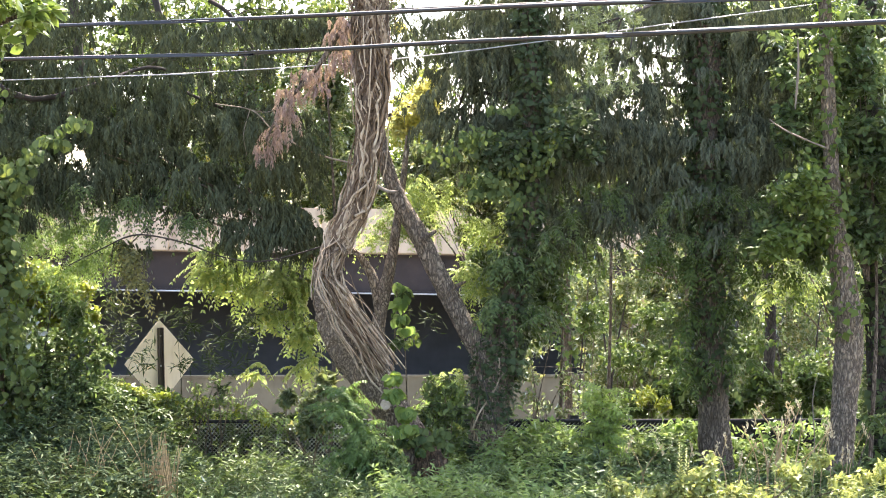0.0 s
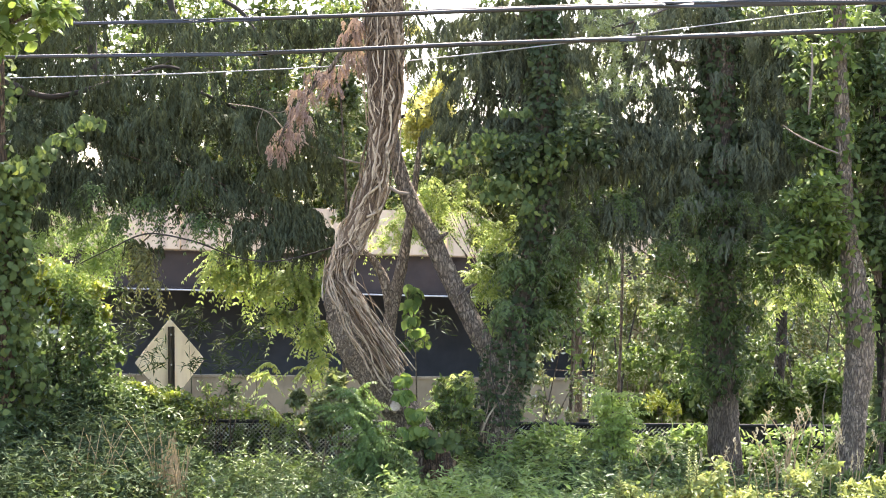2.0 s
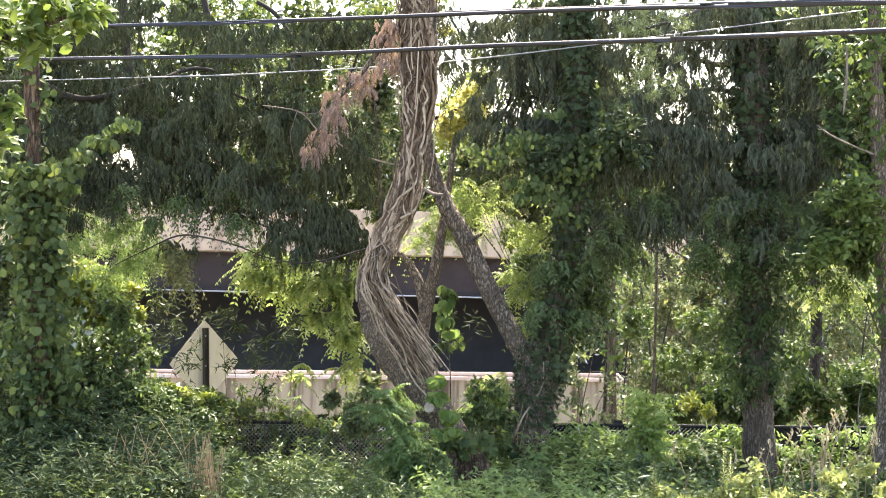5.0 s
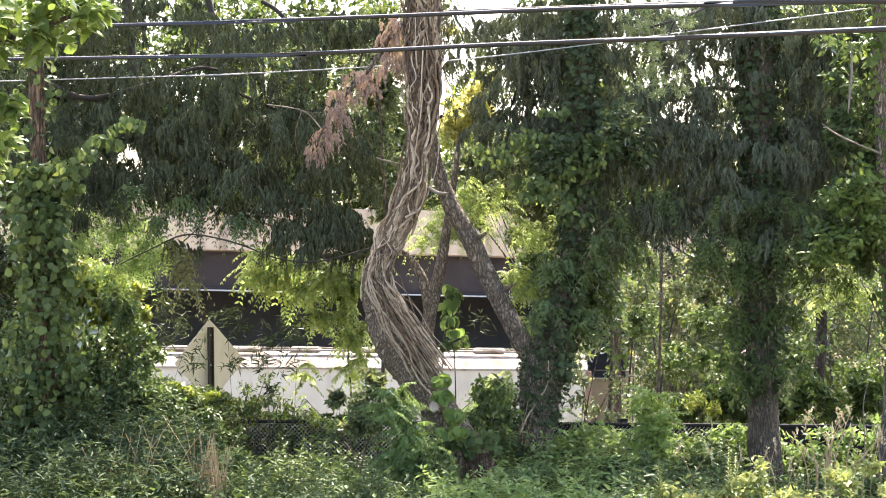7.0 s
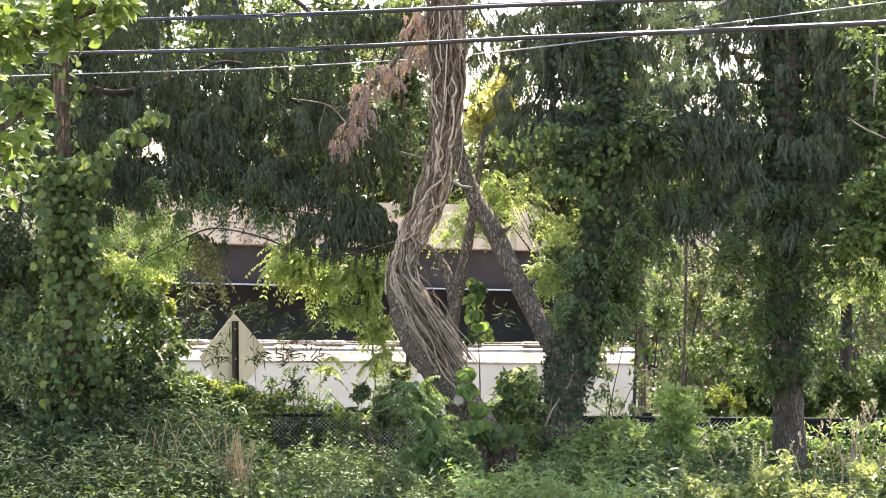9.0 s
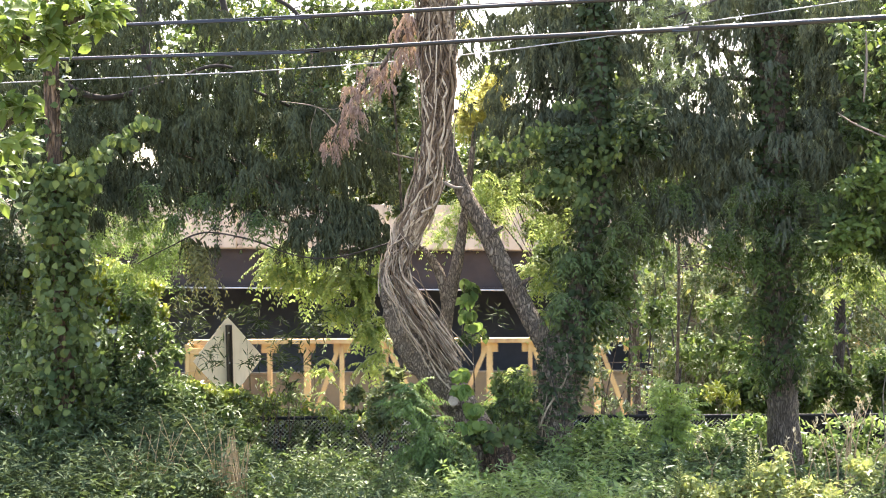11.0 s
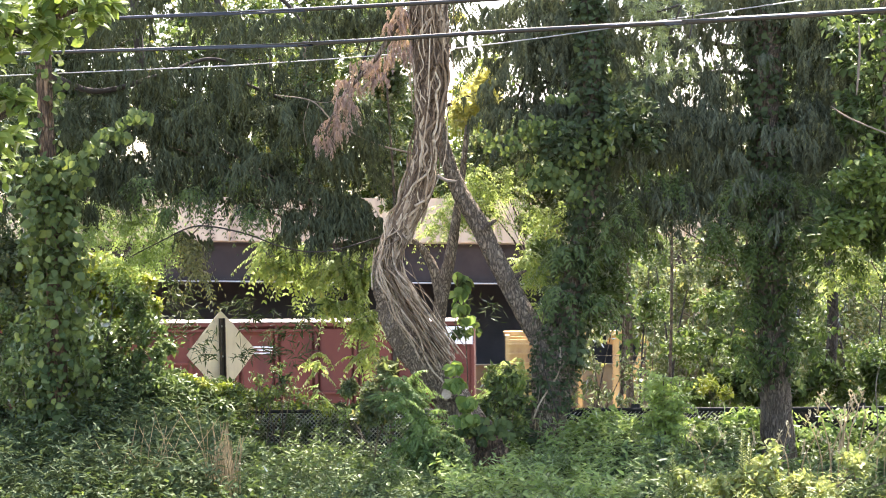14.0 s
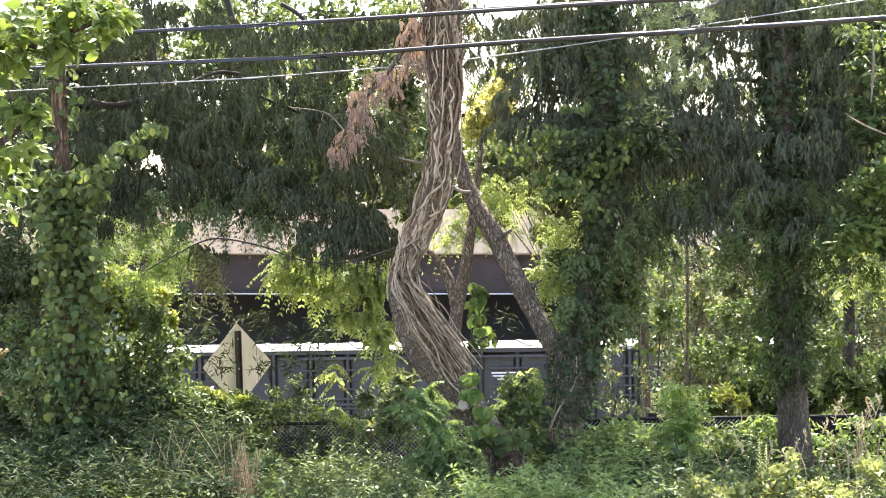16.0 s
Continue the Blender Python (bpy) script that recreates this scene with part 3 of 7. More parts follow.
# ---- the vine-wrapped tree ----
STEM = [(-0.11, 24.5, 0.09, 0.239), (-0.12, 24.5, 0.72, 0.206), (-0.24, 24.5, 1.24, 0.186), (-0.48, 24.5, 1.66, 0.172), (-0.69, 24.5, 1.94, 0.195), (-0.89, 24.5, 2.25, 0.245), (-1.13, 24.5, 2.68, 0.275), (-1.28, 24.5, 3.02, 0.225), (-1.36, 24.5, 3.3, 0.165), (-1.35, 24.5, 3.52, 0.15), (-1.21, 24.5, 3.84, 0.152), (-1.03, 24.5, 4.21, 0.135), (-0.93, 24.5, 4.57, 0.139), (-0.87, 24.5, 5.04, 0.148), (-0.83, 24.5, 5.5, 0.19), (-0.84, 24.5, 5.97, 0.21), (-0.85, 24.5, 6.43, 0.206), (-0.87, 24.5, 7.16, 0.2), (-0.88, 24.5, 8.63, 0.188), (-0.81, 24.5, 10.62, 0.133)]


def vine_tree():
    tree = thing("vine_wrapped_tree", "leaning tree with an S-bent trunk wrapped in thick woody vines", "tree")
    wood("trunk", STEM[:10], BARK, tree, sides=28, rough=0.10, step=0.035)
    wood("upper_trunk", [(x, y, z, r * 0.98) for x, y, z, r in STEM[8:]], BARK_UNDER, tree, "dark bark under the vines", sides=24, rough=0.12, step=0.035)
    p = spline(STEM, 0.035)
    _, s, b = frames_along(p)
    n = len(p)
    z_of = p[:, 2]
    low, high = int(np.argmin(np.abs(z_of - 2.28))), int(np.argmin(np.abs(z_of - 7.2)))

    def vine(i0, i1, angle, thick, lift, name="vine"):
        idx = np.linspace(i0, i1, max(8, (i1 - i0) // 3)).astype(int)
        h = (idx - low) * 0.035
        wander = np.cumsum(rng.standard_normal(len(h))) * 0.14 + 0.22 * np.sin(h * rng.uniform(3, 8) + rng.uniform(0, 6)) + 0.16 * np.sin(h * rng.uniform(11, 19) + rng.uniform(0, 6))
        a = angle(h) + wander
        r = p[idx, 3] * 1.02 + lift * (0.6 + 0.4 * np.sin(h * 6 + thick * 900))
        q = p[idx, :3] + r[:, None] * (np.cos(a)[:, None] * s[idx] + np.sin(a)[:, None] * b[idx])
        rows = np.column_stack([q, thick * np.linspace(1.0, 0.7, len(idx)) * (1 + 0.15 * rng.standard_normal(len(idx)).clip(-1, 1))])
        link(name, mesh_of(name, [tube_arrays(rows, 7, 0.03, 0.04)]), VINE_WOOD, tree)

    # the sheaf of taut stems that bridges the hollow of the bend, between an outer and an inner strand
    outer = np.array([(-1.42, 24.34, 3.60), (-1.50, 24.28, 3.40), (-1.43, 24.18, 3.20), (-1.20, 24.14, 2.80), (-0.80, 24.20, 2.24)])
    inner = np.array([(-1.12, 24.42, 3.72), (-1.16, 24.42, 3.50), (-1.12, 24.40, 3.32), (-0.90, 24.38, 2.97), (-0.57, 24.38, 2.40)])
    for k in range(62):
        a, b2 = rng.uniform(0, 1), rng.uniform(0, 1)
        w = np.linspace(a, b2, 5)[:, None].clip(0.08, 1.0)
        q = outer + (inner - outer) * w + np.cumsum(rng.standard_normal((5, 3)), 0) * 0.03
        q[:, 0] += 0.035 * np.sin(np.arange(5) * rng.uniform(0.8, 2.2) + rng.uniform(0, 6.3))
        q[-1] += (q[-1] - q[-2]) * rng.uniform(-0.25, 0.22)
        q[:, 1] -= rng.uniform(-0.03, 0.12)
        fine = np.linspace(0, 4, 14)
        q = np.column_stack([np.interp(fine, np.arange(5), q[:, c]) for c in range(3)])
        wave = 0.016 * np.sin(fine * rng.uniform(3, 6) + rng.uniform(0, 6.3)) + np.cumsum(rng.standard_normal(14)) * 0.006
        q += wave[:, None] * np.array([0.8, -0.5, 0.6])
        i0 = int(np.argmin(np.abs(z_of - q[0, 2])))   # above the elbow each stem goes on round the trunk
        i1 = min(high, i0 + int(rng.uniform(0.1, 0.9) / 0.035))
        idx = np.linspace(i0 + 4, i1 + 4, 5).astype(int)
        turn = rng.uniform(-2.4, -0.5) + np.linspace(0, rng.uniform(-0.9, 1.1), 5)
        r = p[idx, 3] + 0.012
        up = p[idx, :3] + r[:, None] * (np.cos(turn)[:, None] * s[idx] + np.sin(turn)[:, None] * b[idx])
        q = np.vstack([up[::-1], q])
        thick = rng.choice([0.005, 0.007, 0.010, 0.015], p=[0.35, 0.3, 0.2, 0.15])
        link("vine", mesh_of("vine", [tube_arrays(np.column_stack([q, np.full(len(q), thick) * rng.uniform(0.8, 1.15, len(q))]), 7, 0.03, 0.05)]), VINE_WOOD, tree)
    for k in range(16):   # stems that cross the others round the elbow
        a0, rate = rng.uniform(-3.3, 0.2), rng.choice([-1, 1]) * rng.uniform(1.4, 3.0)
        i0 = int(np.argmin(np.abs(z_of - rng.uniform(3.15, 4.3))))
        h0 = (i0 - low) * 0.035
        vine(i0, i0 + int(rng.uniform(0.4, 1.1) / 0.035), lambda h: a0 + rate * (h - h0), rng.uniform(0.009, 0.017), rng.uniform(0.02, 0.08))
    for k in range(38):   # twisted stems above the elbow
        a0, rate = rng.uniform(-3.2, 0.1), rng.choice([-1.5, -0.8, -0.3, 0.3, 0.9, 1.5]) * rng.uniform(0.5, 1.4)
        i0 = int(np.argmin(np.abs(z_of - rng.uniform(3.5, 6.5))))
        i1 = min(high, i0 + int(rng.uniform(0.9, 2.6) / 0.035))
        h0 = (i0 - low) * 0.035
        vine(i0, i1, lambda h: a0 + rate * (h - h0), (0.008, 0.010, 0.013, 0.017, 0.009, 0.022)[k % 6], rng.uniform(0.0, 0.022))
    wood("vine", [(-1.46, 24.22, 3.45, 0.009), (-1.40, 24.14, 3.17, 0.011), (-1.22, 24.12, 2.92, 0.010), (-1.05, 24.12, 2.70, 0.012), (-0.96, 24.13, 2.52, 0.011), (-0.92, 24.15, 2.34, 0.012), (-0.84, 24.18, 2.18, 0.011), (-0.70, 24.24, 2.02, 0.009)], VINE_PALE, tree, sides=7, step=0.03)
    for k in range(16):   # loose tendrils that leave the trunk and come back
        i0 = int(rng.uniform(low + 40, high - 20))
        i1 = min(n - 2, i0 + int(rng.uniform(12, 40)))
        idx = np.linspace(i0, i1, 7).astype(int)
        a = rng.uniform(-3.1, 0.2) + np.linspace(0, rng.uniform(-1, 1), 7)
        r = p[idx, 3] + 0.03 + np.sin(np.linspace(0, np.pi, 7)) * rng.uniform(0.02, 0.09)
        q = p[idx, :3] + r[:, None] * (np.cos(a)[:, None] * s[idx] + np.sin(a)[:, None] * b[idx])
        link("tendril", mesh_of("tendril", [tube_arrays(np.column_stack([q, np.full(7, rng.uniform(0.005, 0.009))]), 5, 0.03)]), VINE_WOOD, tree)
    wood("stub", [(-0.76, 24.20, 4.43, 0.020), (-0.65, 24.20, 4.37, 0.020), (-0.54, 24.20, 4.36, 0.016)], DEAD_WOOD, tree, sides=8)
    collar = bmesh.new()
    bmesh.ops.create_cone(collar, segments=16, radius1=0.105, radius2=0.078, depth=0.16, cap_ends=True, matrix=pose(-0.66, 24.29, 1.89, 90, 0, -8))
    knot = part("knot", collar, BARK, tree, "sawn-off branch stub", smooth=True)
    face = bmesh.new()
    bmesh.ops.create_cone(face, segments=20, radius1=0.062, radius2=0.058, depth=0.02, cap_ends=True, matrix=pose(-0.671, 24.206, 1.89, 90, 0, -8))
    part("sawn_face", face, SAWN, knot, "pale sawn wood with rings")
    wood("burl", [(-0.36, 24.36, 1.60, 0.090), (-0.28, 24.32, 1.46, 0.122), (-0.21, 24.30, 1.33, 0.140), (-0.19, 24.30, 1.25, 0.165), (-0.15, 24.30, 1.12, 0.178), (-0.11, 24.30, 0.99, 0.158), (-0.10, 24.30, 0.86, 0.119)], BARK_RED, tree, "peeling reddish-brown knotted base", sides=18, rough=0.22, step=0.02)
    for k in range(9):
        u0 = rng.uniform(-0.5, 0.5)
        c = STEM[2] if k < 5 else STEM[1]
        wood("root", [(c[0] + u0 * 0.3, c[1] - 0.24, c[2] + 0.1 + rng.uniform(-0.1, 0.15), 0.016), (c[0] + u0 * 0.5, c[1] - 0.27, c[2] - 0.05, 0.022), (c[0] + u0 * 0.55 + 0.04, c[1] - 0.25, c[2] - 0.3, 0.014)], BARK_RED, tree, sides=7, step=0.03)
    crown("climber_leaves", [(-0.54, 24.00, 2.24, 0.13, 0.12, 0.08, 18),
     (-0.55, 24.00, 2.04, 0.15, 0.14, 0.12, 34),
     (-0.47, 24.00, 1.84, 0.16, 0.14, 0.12, 44),
     (-0.40, 24.00, 1.66, 0.17, 0.14, 0.10, 40)], clump_oval, L_CLIMB, tree, "bright green heart-shaped climber leaves", size=0.125, ratio=0.85, hang=True)
    # lower leaves take a darker material, with shade put into the colour
    crown("climber_leaves", [(-0.50, 24.05, 1.48, 0.16, 0.12, 0.12, 50),
     (-0.30, 24.05, 1.56, 0.14, 0.12, 0.12, 50),
     (-0.24, 24.05, 1.38, 0.10, 0.12, 0.08, 24),
     (-0.02, 24.10, 1.50, 0.14, 0.12, 0.16, 40)], clump_oval, L_VINE, tree, "darker climber leaves, coloured for shade", size=0.10, ratio=0.75, hang=True)
    # upper crown beyond view, added for the shade it throws below
    crown("crown", [(-1.08, 24.50, 8.36, 0.80, 1.00, 0.53, 1800),
     (-0.15, 24.50, 8.76, 1.06, 1.20, 0.60, 2600),
     (-0.68, 24.50, 9.82, 1.33, 1.40, 0.66, 3500)], clump_feather, L_FEATHER, tree)


vine_tree()


def forked_tree():
    tree = thing("forked_ivy_tree", "forked tree with a leaning bare limb and an ivy-clad stem", "tree")
    base = [(0.44, 25.20, 0.16, 0.260), (0.47, 25.20, 0.91, 0.219), (0.49, 25.20, 1.32, 0.205), (0.54, 25.20, 1.76, 0.232), (0.60, 25.20, 2.14, 0.260), (0.65, 25.20, 2.41, 0.260), (0.71, 25.20, 2.61, 0.191)]
    limb = [(0.57, 25.20, 2.31, 0.164), (0.38, 25.20, 2.57, 0.130), (0.13, 25.20, 3.02, 0.116), (-0.11, 25.20, 3.50, 0.116), (-0.31, 25.20, 3.91, 0.109), (-0.52, 25.20, 4.26, 0.102), (-0.68, 25.20, 4.67, 0.089), (-0.75, 25.20, 4.97, 0.082), (-0.79, 25.20, 5.35, 0.068), (-0.81, 25.20, 5.90, 0.055)]
    stem = [(0.67, 25.20, 2.20, 0.198), (0.81, 25.20, 2.99, 0.150), (0.94, 25.20, 3.64, 0.130), (1.04, 25.20, 4.32, 0.116), (1.08, 25.20, 5.35, 0.109), (1.07, 25.20, 6.30, 0.102), (1.05, 25.20, 7.53, 0.109), (1.08, 25.20, 9.59, 0.082), (1.15, 25.20, 11.50, 0.055)]
    wood("trunk", base, BARK_GREY, tree, sides=24, rough=0.10, step=0.04)
    wood("limb", limb, BARK_GREY, tree, "bare grey-brown leaning limb", sides=20, rough=0.07, step=0.04)
    wood("stem", stem, BARK_DARK, tree, sides=20, rough=0.07)
    link("ivy", mesh_of("ivy", [clad(stem, 2600, 1.75, 0.0, 0.62, 0.1), clad(stem, 2500, 1.3, 0.0, 0.62, 0.07), clad(base, 1500, 1.14, 0.62, 1.0, 0.055)], False), L_IVY, tree, "dark green ivy leaves clinging to the bark")
    wood("vine", [(0.33, 24.92, 1.50, 0.009), (0.42, 24.92, 1.72, 0.011), (0.55, 24.92, 1.92, 0.011), (0.66, 24.92, 2.12, 0.010), (0.67, 24.92, 2.40, 0.009)], VINE_PALE, tree, sides=6)
    for x0, z0, x1, z1 in ((0.38, 1.10, 0.50, 2.05), (0.52, 1.05, 0.60, 1.75), (0.60, 1.15, 0.72, 2.25), (0.34, 1.30, 0.42, 1.95), (0.46, 1.20, 0.36, 1.60)):
        wood("vine", [(x0 + (x1 - x0) * u + rng.uniform(-0.02, 0.02), 24.95 + rng.uniform(-0.01, 0.01), z0 + (z1 - z0) * u, 0.0055) for u in (0, 0.25, 0.5, 0.75, 1)], VINE_WOOD, tree, sides=6, step=0.04)
    wood("twig", [(-0.26, 25.00, 3.81, 0.034), (-0.16, 25.00, 3.87, 0.027), (-0.08, 25.00, 3.92, 0.014)], BARK_DARK, tree, sides=6)
    wood("twig", [(0.04, 25.00, 3.16, 0.020), (0.18, 25.00, 3.27, 0.020), (0.28, 25.00, 3.31, 0.010)], BARK_DARK, tree, sides=6)
    # clumps above 7 m are unseen canopy, added to shade the scene
    crown("crown", [(0.79, 25.20, 4.87, 0.48, 0.80, 0.41, 1500),
     (1.48, 25.20, 5.14, 0.55, 1.00, 0.48, 1500),
     (1.01, 25.20, 7.74, 1.23, 1.50, 0.68, 4000),
     (1.35, 25.20, 9.59, 1.78, 2.00, 1.02, 8000),
     (1.22, 25.20, 11.16, 1.50, 2.00, 0.82, 5000)], clump_broad, L_IVY, tree, size=0.11)
    crown("fronds", [(0.60, 24.90, 3.62, 0.24, 0.30, 0.22, 320),
     (0.62, 24.90, 3.16, 0.18, 0.30, 0.22, 220),
     (0.97, 24.90, 3.46, 0.26, 0.30, 0.24, 320),
     (1.11, 24.90, 2.95, 0.24, 0.30, 0.28, 280),
     (1.24, 24.90, 3.78, 0.28, 0.30, 0.24, 300)], clump_feather, L_WEED, tree, "soft green compound leaves", rachis=0.30, size=0.095, ratio=0.36, pairs=7, droop=0.8)
    crown("climber_leaves", [(-0.10, 24.80, 4.86, 0.26, 0.30, 0.16, 46),
     (0.24, 24.80, 4.92, 0.34, 0.35, 0.24, 90),
     (0.62, 24.80, 5.02, 0.40, 0.40, 0.26, 120),
     (1.02, 24.80, 4.84, 0.42, 0.40, 0.32, 140),
     (1.34, 24.80, 5.02, 0.30, 0.35, 0.20, 70),
     (0.72, 24.80, 4.50, 0.42, 0.40, 0.26, 120),
     (0.34, 24.80, 4.46, 0.32, 0.35, 0.20, 70),
     (0.98, 24.80, 4.20, 0.30, 0.35, 0.24, 60),
     (0.70, 24.80, 5.36, 0.26, 0.30, 0.14, 40)], clump_oval, L_VINE, tree, "broad heart-shaped climber leaves", size=0.085, ratio=0.72, hang=True)


forked_tree()


def slender_tree(label, stems, leaves=None):
    tree = thing("slender_tree", label, "tree")
    for i, rows in enumerate(stems):
        wood("trunk" if i == 0 else "branch", rows, BARK_SHADE if rows[0][1] > 35 else BARK_DARK if rows[0][1] > 30 else BARK, tree, sides=12, rough=0.06)
    if leaves:
        crown("crown", leaves, clump_feather, L_FEATHER, tree)
    if stems[0][0][1] > 33:
        link("ivy", mesh_of("ivy", [clad(stems[0], 420, 2.6, 0.15, 0.75, 0.11)], False), L_SHRUB, tree, "leaves clinging to the stem")
    return tree


slender_tree("slim grey tree forking low behind the vine trunk", [[(-0.79, 25.80, 1.47, 0.091), (-0.81, 25.80, 2.59, 0.084), (-0.73, 25.80, 3.12, 0.077), (-0.63, 25.80, 3.61, 0.070), (-0.57, 25.80, 3.99, 0.056), (-0.50, 25.80, 4.48, 0.042), (-0.43, 25.80, 5.11, 0.028)], [(-0.78, 25.80, 2.87, 0.063), (-0.85, 25.80, 3.29, 0.063), (-1.01, 25.80, 3.59, 0.042), (-1.17, 25.80, 3.73, 0.028)]],
             [(-0.35, 26.40, 4.57, 0.29, 0.50, 0.29, 700),
     (0.12, 26.40, 4.50, 0.43, 0.60, 0.43, 1100),
     (-0.47, 26.40, 4.04, 0.24, 0.40, 0.24, 700),
     (-0.14, 26.40, 4.11, 0.29, 0.40, 0.29, 800),
     (0.54, 26.40, 4.00, 0.29, 0.40, 0.29, 700),
     (-1.03, 26.40, 4.00, 0.11, 0.30, 0.21, 200),
     (-0.73, 26.40, 4.11, 0.19, 0.30, 0.19, 420),
     (-0.39, 26.40, 4.36, 0.29, 0.30, 0.21, 500),
     (-0.76, 26.40, 4.02, 0.22, 0.30, 0.26, 600),
     (-0.55, 26.40, 4.34, 0.24, 0.30, 0.26, 600),
     (-0.90, 26.60, 3.80, 0.16, 0.30, 0.20, 320)])
slender_tree("thin pale trunk rising among sunlit leaves", [[(2.06, 34.00, 0.52, 0.074), (2.04, 34.00, 1.35, 0.065), (2.02, 34.00, 2.73, 0.065), (1.99, 34.00, 4.30, 0.055), (1.96, 34.00, 6.42, 0.046)]], [(2.60, 34.00, 6.78, 0.41, 1.00, 0.55, 700),
     (2.55, 34.00, 7.52, 0.46, 1.00, 0.37, 500),
     (2.00, 34.00, 8.35, 1.01, 1.50, 0.65, 1500)])
slender_tree("thin shaded trunk rising among sunlit leaves", [[(5.65, 36.00, 0.33, 0.105), (5.60, 36.00, 1.30, 0.100), (5.66, 36.00, 2.40, 0.098), (5.60, 36.00, 3.65, 0.095), (5.60, 36.00, 6.09, 0.080), (5.54, 36.00, 8.24, 0.060)]], [(5.53, 36.00, 7.46, 0.88, 1.20, 0.88, 1500),
     (5.54, 36.00, 9.21, 1.07, 1.50, 0.88, 1500)])


def clad_tree(label, rows, ivy, twigs=(), size=0.09, lo=0.0, hi=0.95, crown_rows=(), material=BARK_DARK, ivy_leaf=L_IVY, spread=1.5, hanging=L_SPRAY, oval=False):
    tree = thing("ivy_clad_tree", label, "tree")
    wood("trunk", rows, material, tree, sides=22, rough=0.08)
    link("ivy", mesh_of("ivy", [clad(rows, ivy // 2, spread, lo, hi, size * 1.15, oval=oval), clad(rows, ivy // 2, 1.25 + 0.3 * oval, lo, hi, size * 0.8, oval=oval)], False), ivy_leaf, tree, "ivy leaves clinging to the trunk")
    for t in twigs:
        wood("twig", [(x, y, z, r * 0.65) for x, y, z, r in t], DEAD_WOOD, tree, "pale dead twig", sides=8, rough=0.25, step=0.05)
    if crown_rows:
        crown("crown", crown_rows, clump_spray, hanging, tree, "dark foliage hanging in curtains")
    return tree


TRUNK_C = [(3.40, 26.00, -0.10, 0.254), (3.39, 26.00, 0.82, 0.226), (3.36, 26.00, 1.59, 0.197), (3.34, 26.00, 2.58, 0.190), (3.31, 26.00, 3.99, 0.183), (3.29, 26.00, 5.75, 0.176), (3.28, 26.00, 7.37, 0.169), (3.30, 26.00, 9.63, 0.141), (3.32, 26.00, 11.75, 0.085)]
tree_c = clad_tree("tall straight ivy-clad tree with dark hanging foliage", TRUNK_C, 4600, hanging=L_SPRAY_PALE, lo=0.17, hi=0.60, material=BARK_DARK)
crown("hanging_foliage", [(0.26, 26.30, 5.28, 0.64, 0.90, 0.50, 4687),
     (0.83, 26.30, 5.42, 0.78, 1.00, 0.50, 6093),
     (1.61, 26.30, 5.21, 0.78, 1.10, 0.64, 7500),
     (2.33, 26.30, 5.06, 0.86, 1.10, 0.71, 8906),
     (3.04, 26.30, 4.99, 0.86, 1.10, 0.78, 8906),
     (3.90, 26.30, 4.99, 0.78, 1.10, 0.78, 8437),
     (1.61, 26.30, 4.35, 0.71, 1.00, 0.57, 4468),
     (2.33, 26.30, 4.28, 0.78, 1.00, 0.57, 5156),
     (3.04, 26.30, 4.21, 0.78, 1.00, 0.57, 5156),
     (3.89, 26.30, 4.13, 0.71, 1.00, 0.57, 4468),
     (4.39, 26.30, 4.70, 0.57, 1.00, 0.78, 4687)], clump_spray, L_SPRAY_PALE, tree_c, "dark foliage hanging in curtains")
crown("hanging_foliage", [(1.97, 26.30, 5.64, 0.43, 1.00, 0.21, 1200),
     (1.26, 26.30, 6.06, 0.43, 1.00, 0.50, 2574),
     (2.76, 26.30, 5.63, 0.64, 1.00, 0.17, 1500),
     (4.04, 26.30, 5.92, 0.57, 1.20, 0.50, 3600),
     (4.40, 26.30, 6.42, 0.64, 1.20, 0.50, 3960),
     (2.62, 26.30, 6.63, 0.86, 1.40, 0.36, 4950),
     (0.83, 26.30, 6.42, 0.50, 1.20, 0.50, 3564),
     (1.55, 26.30, 6.56, 0.64, 1.20, 0.36, 3465),
     (3.54, 26.30, 6.49, 0.64, 1.20, 0.50, 3465),
     (0.12, 26.30, 6.35, 0.43, 1.00, 0.43, 1485),
     (0.55, 26.30, 5.92, 0.43, 1.00, 0.29, 1980)], clump_spray, L_SPRAY_PALE, tree_c, "dark foliage hanging in curtains")
# the first three clumps are unseen canopy, added as overhead shade
crown("hanging_foliage", [(2.26, 26.30, 8.13, 2.14, 2.00, 0.78, 8910),
     (3.69, 26.30, 8.70, 2.14, 2.20, 1.07, 4000),
     (2.98, 26.30, 10.27, 2.14, 2.40, 1.14, 3600),
     (0.33, 26.30, 6.42, 0.43, 1.00, 0.43, 2600),
     (0.65, 26.30, 6.07, 0.36, 1.00, 0.36, 2200),
     (0.01, 26.30, 5.71, 0.21, 0.90, 0.21, 500),
     (0.01, 26.30, 6.49, 0.36, 0.90, 0.29, 600),
     (-1.59, 26.30, 6.57, 0.36, 0.90, 0.29, 500),
     (-0.38, 26.30, 6.57, 0.29, 0.90, 0.36, 420),
     (-0.45, 26.30, 6.00, 0.29, 0.90, 0.36, 300),
     (-0.24, 26.30, 5.64, 0.21, 0.80, 0.21, 300)], clump_spray, L_SPRAY_PALE, tree_c, "dark foliage hanging in curtains")
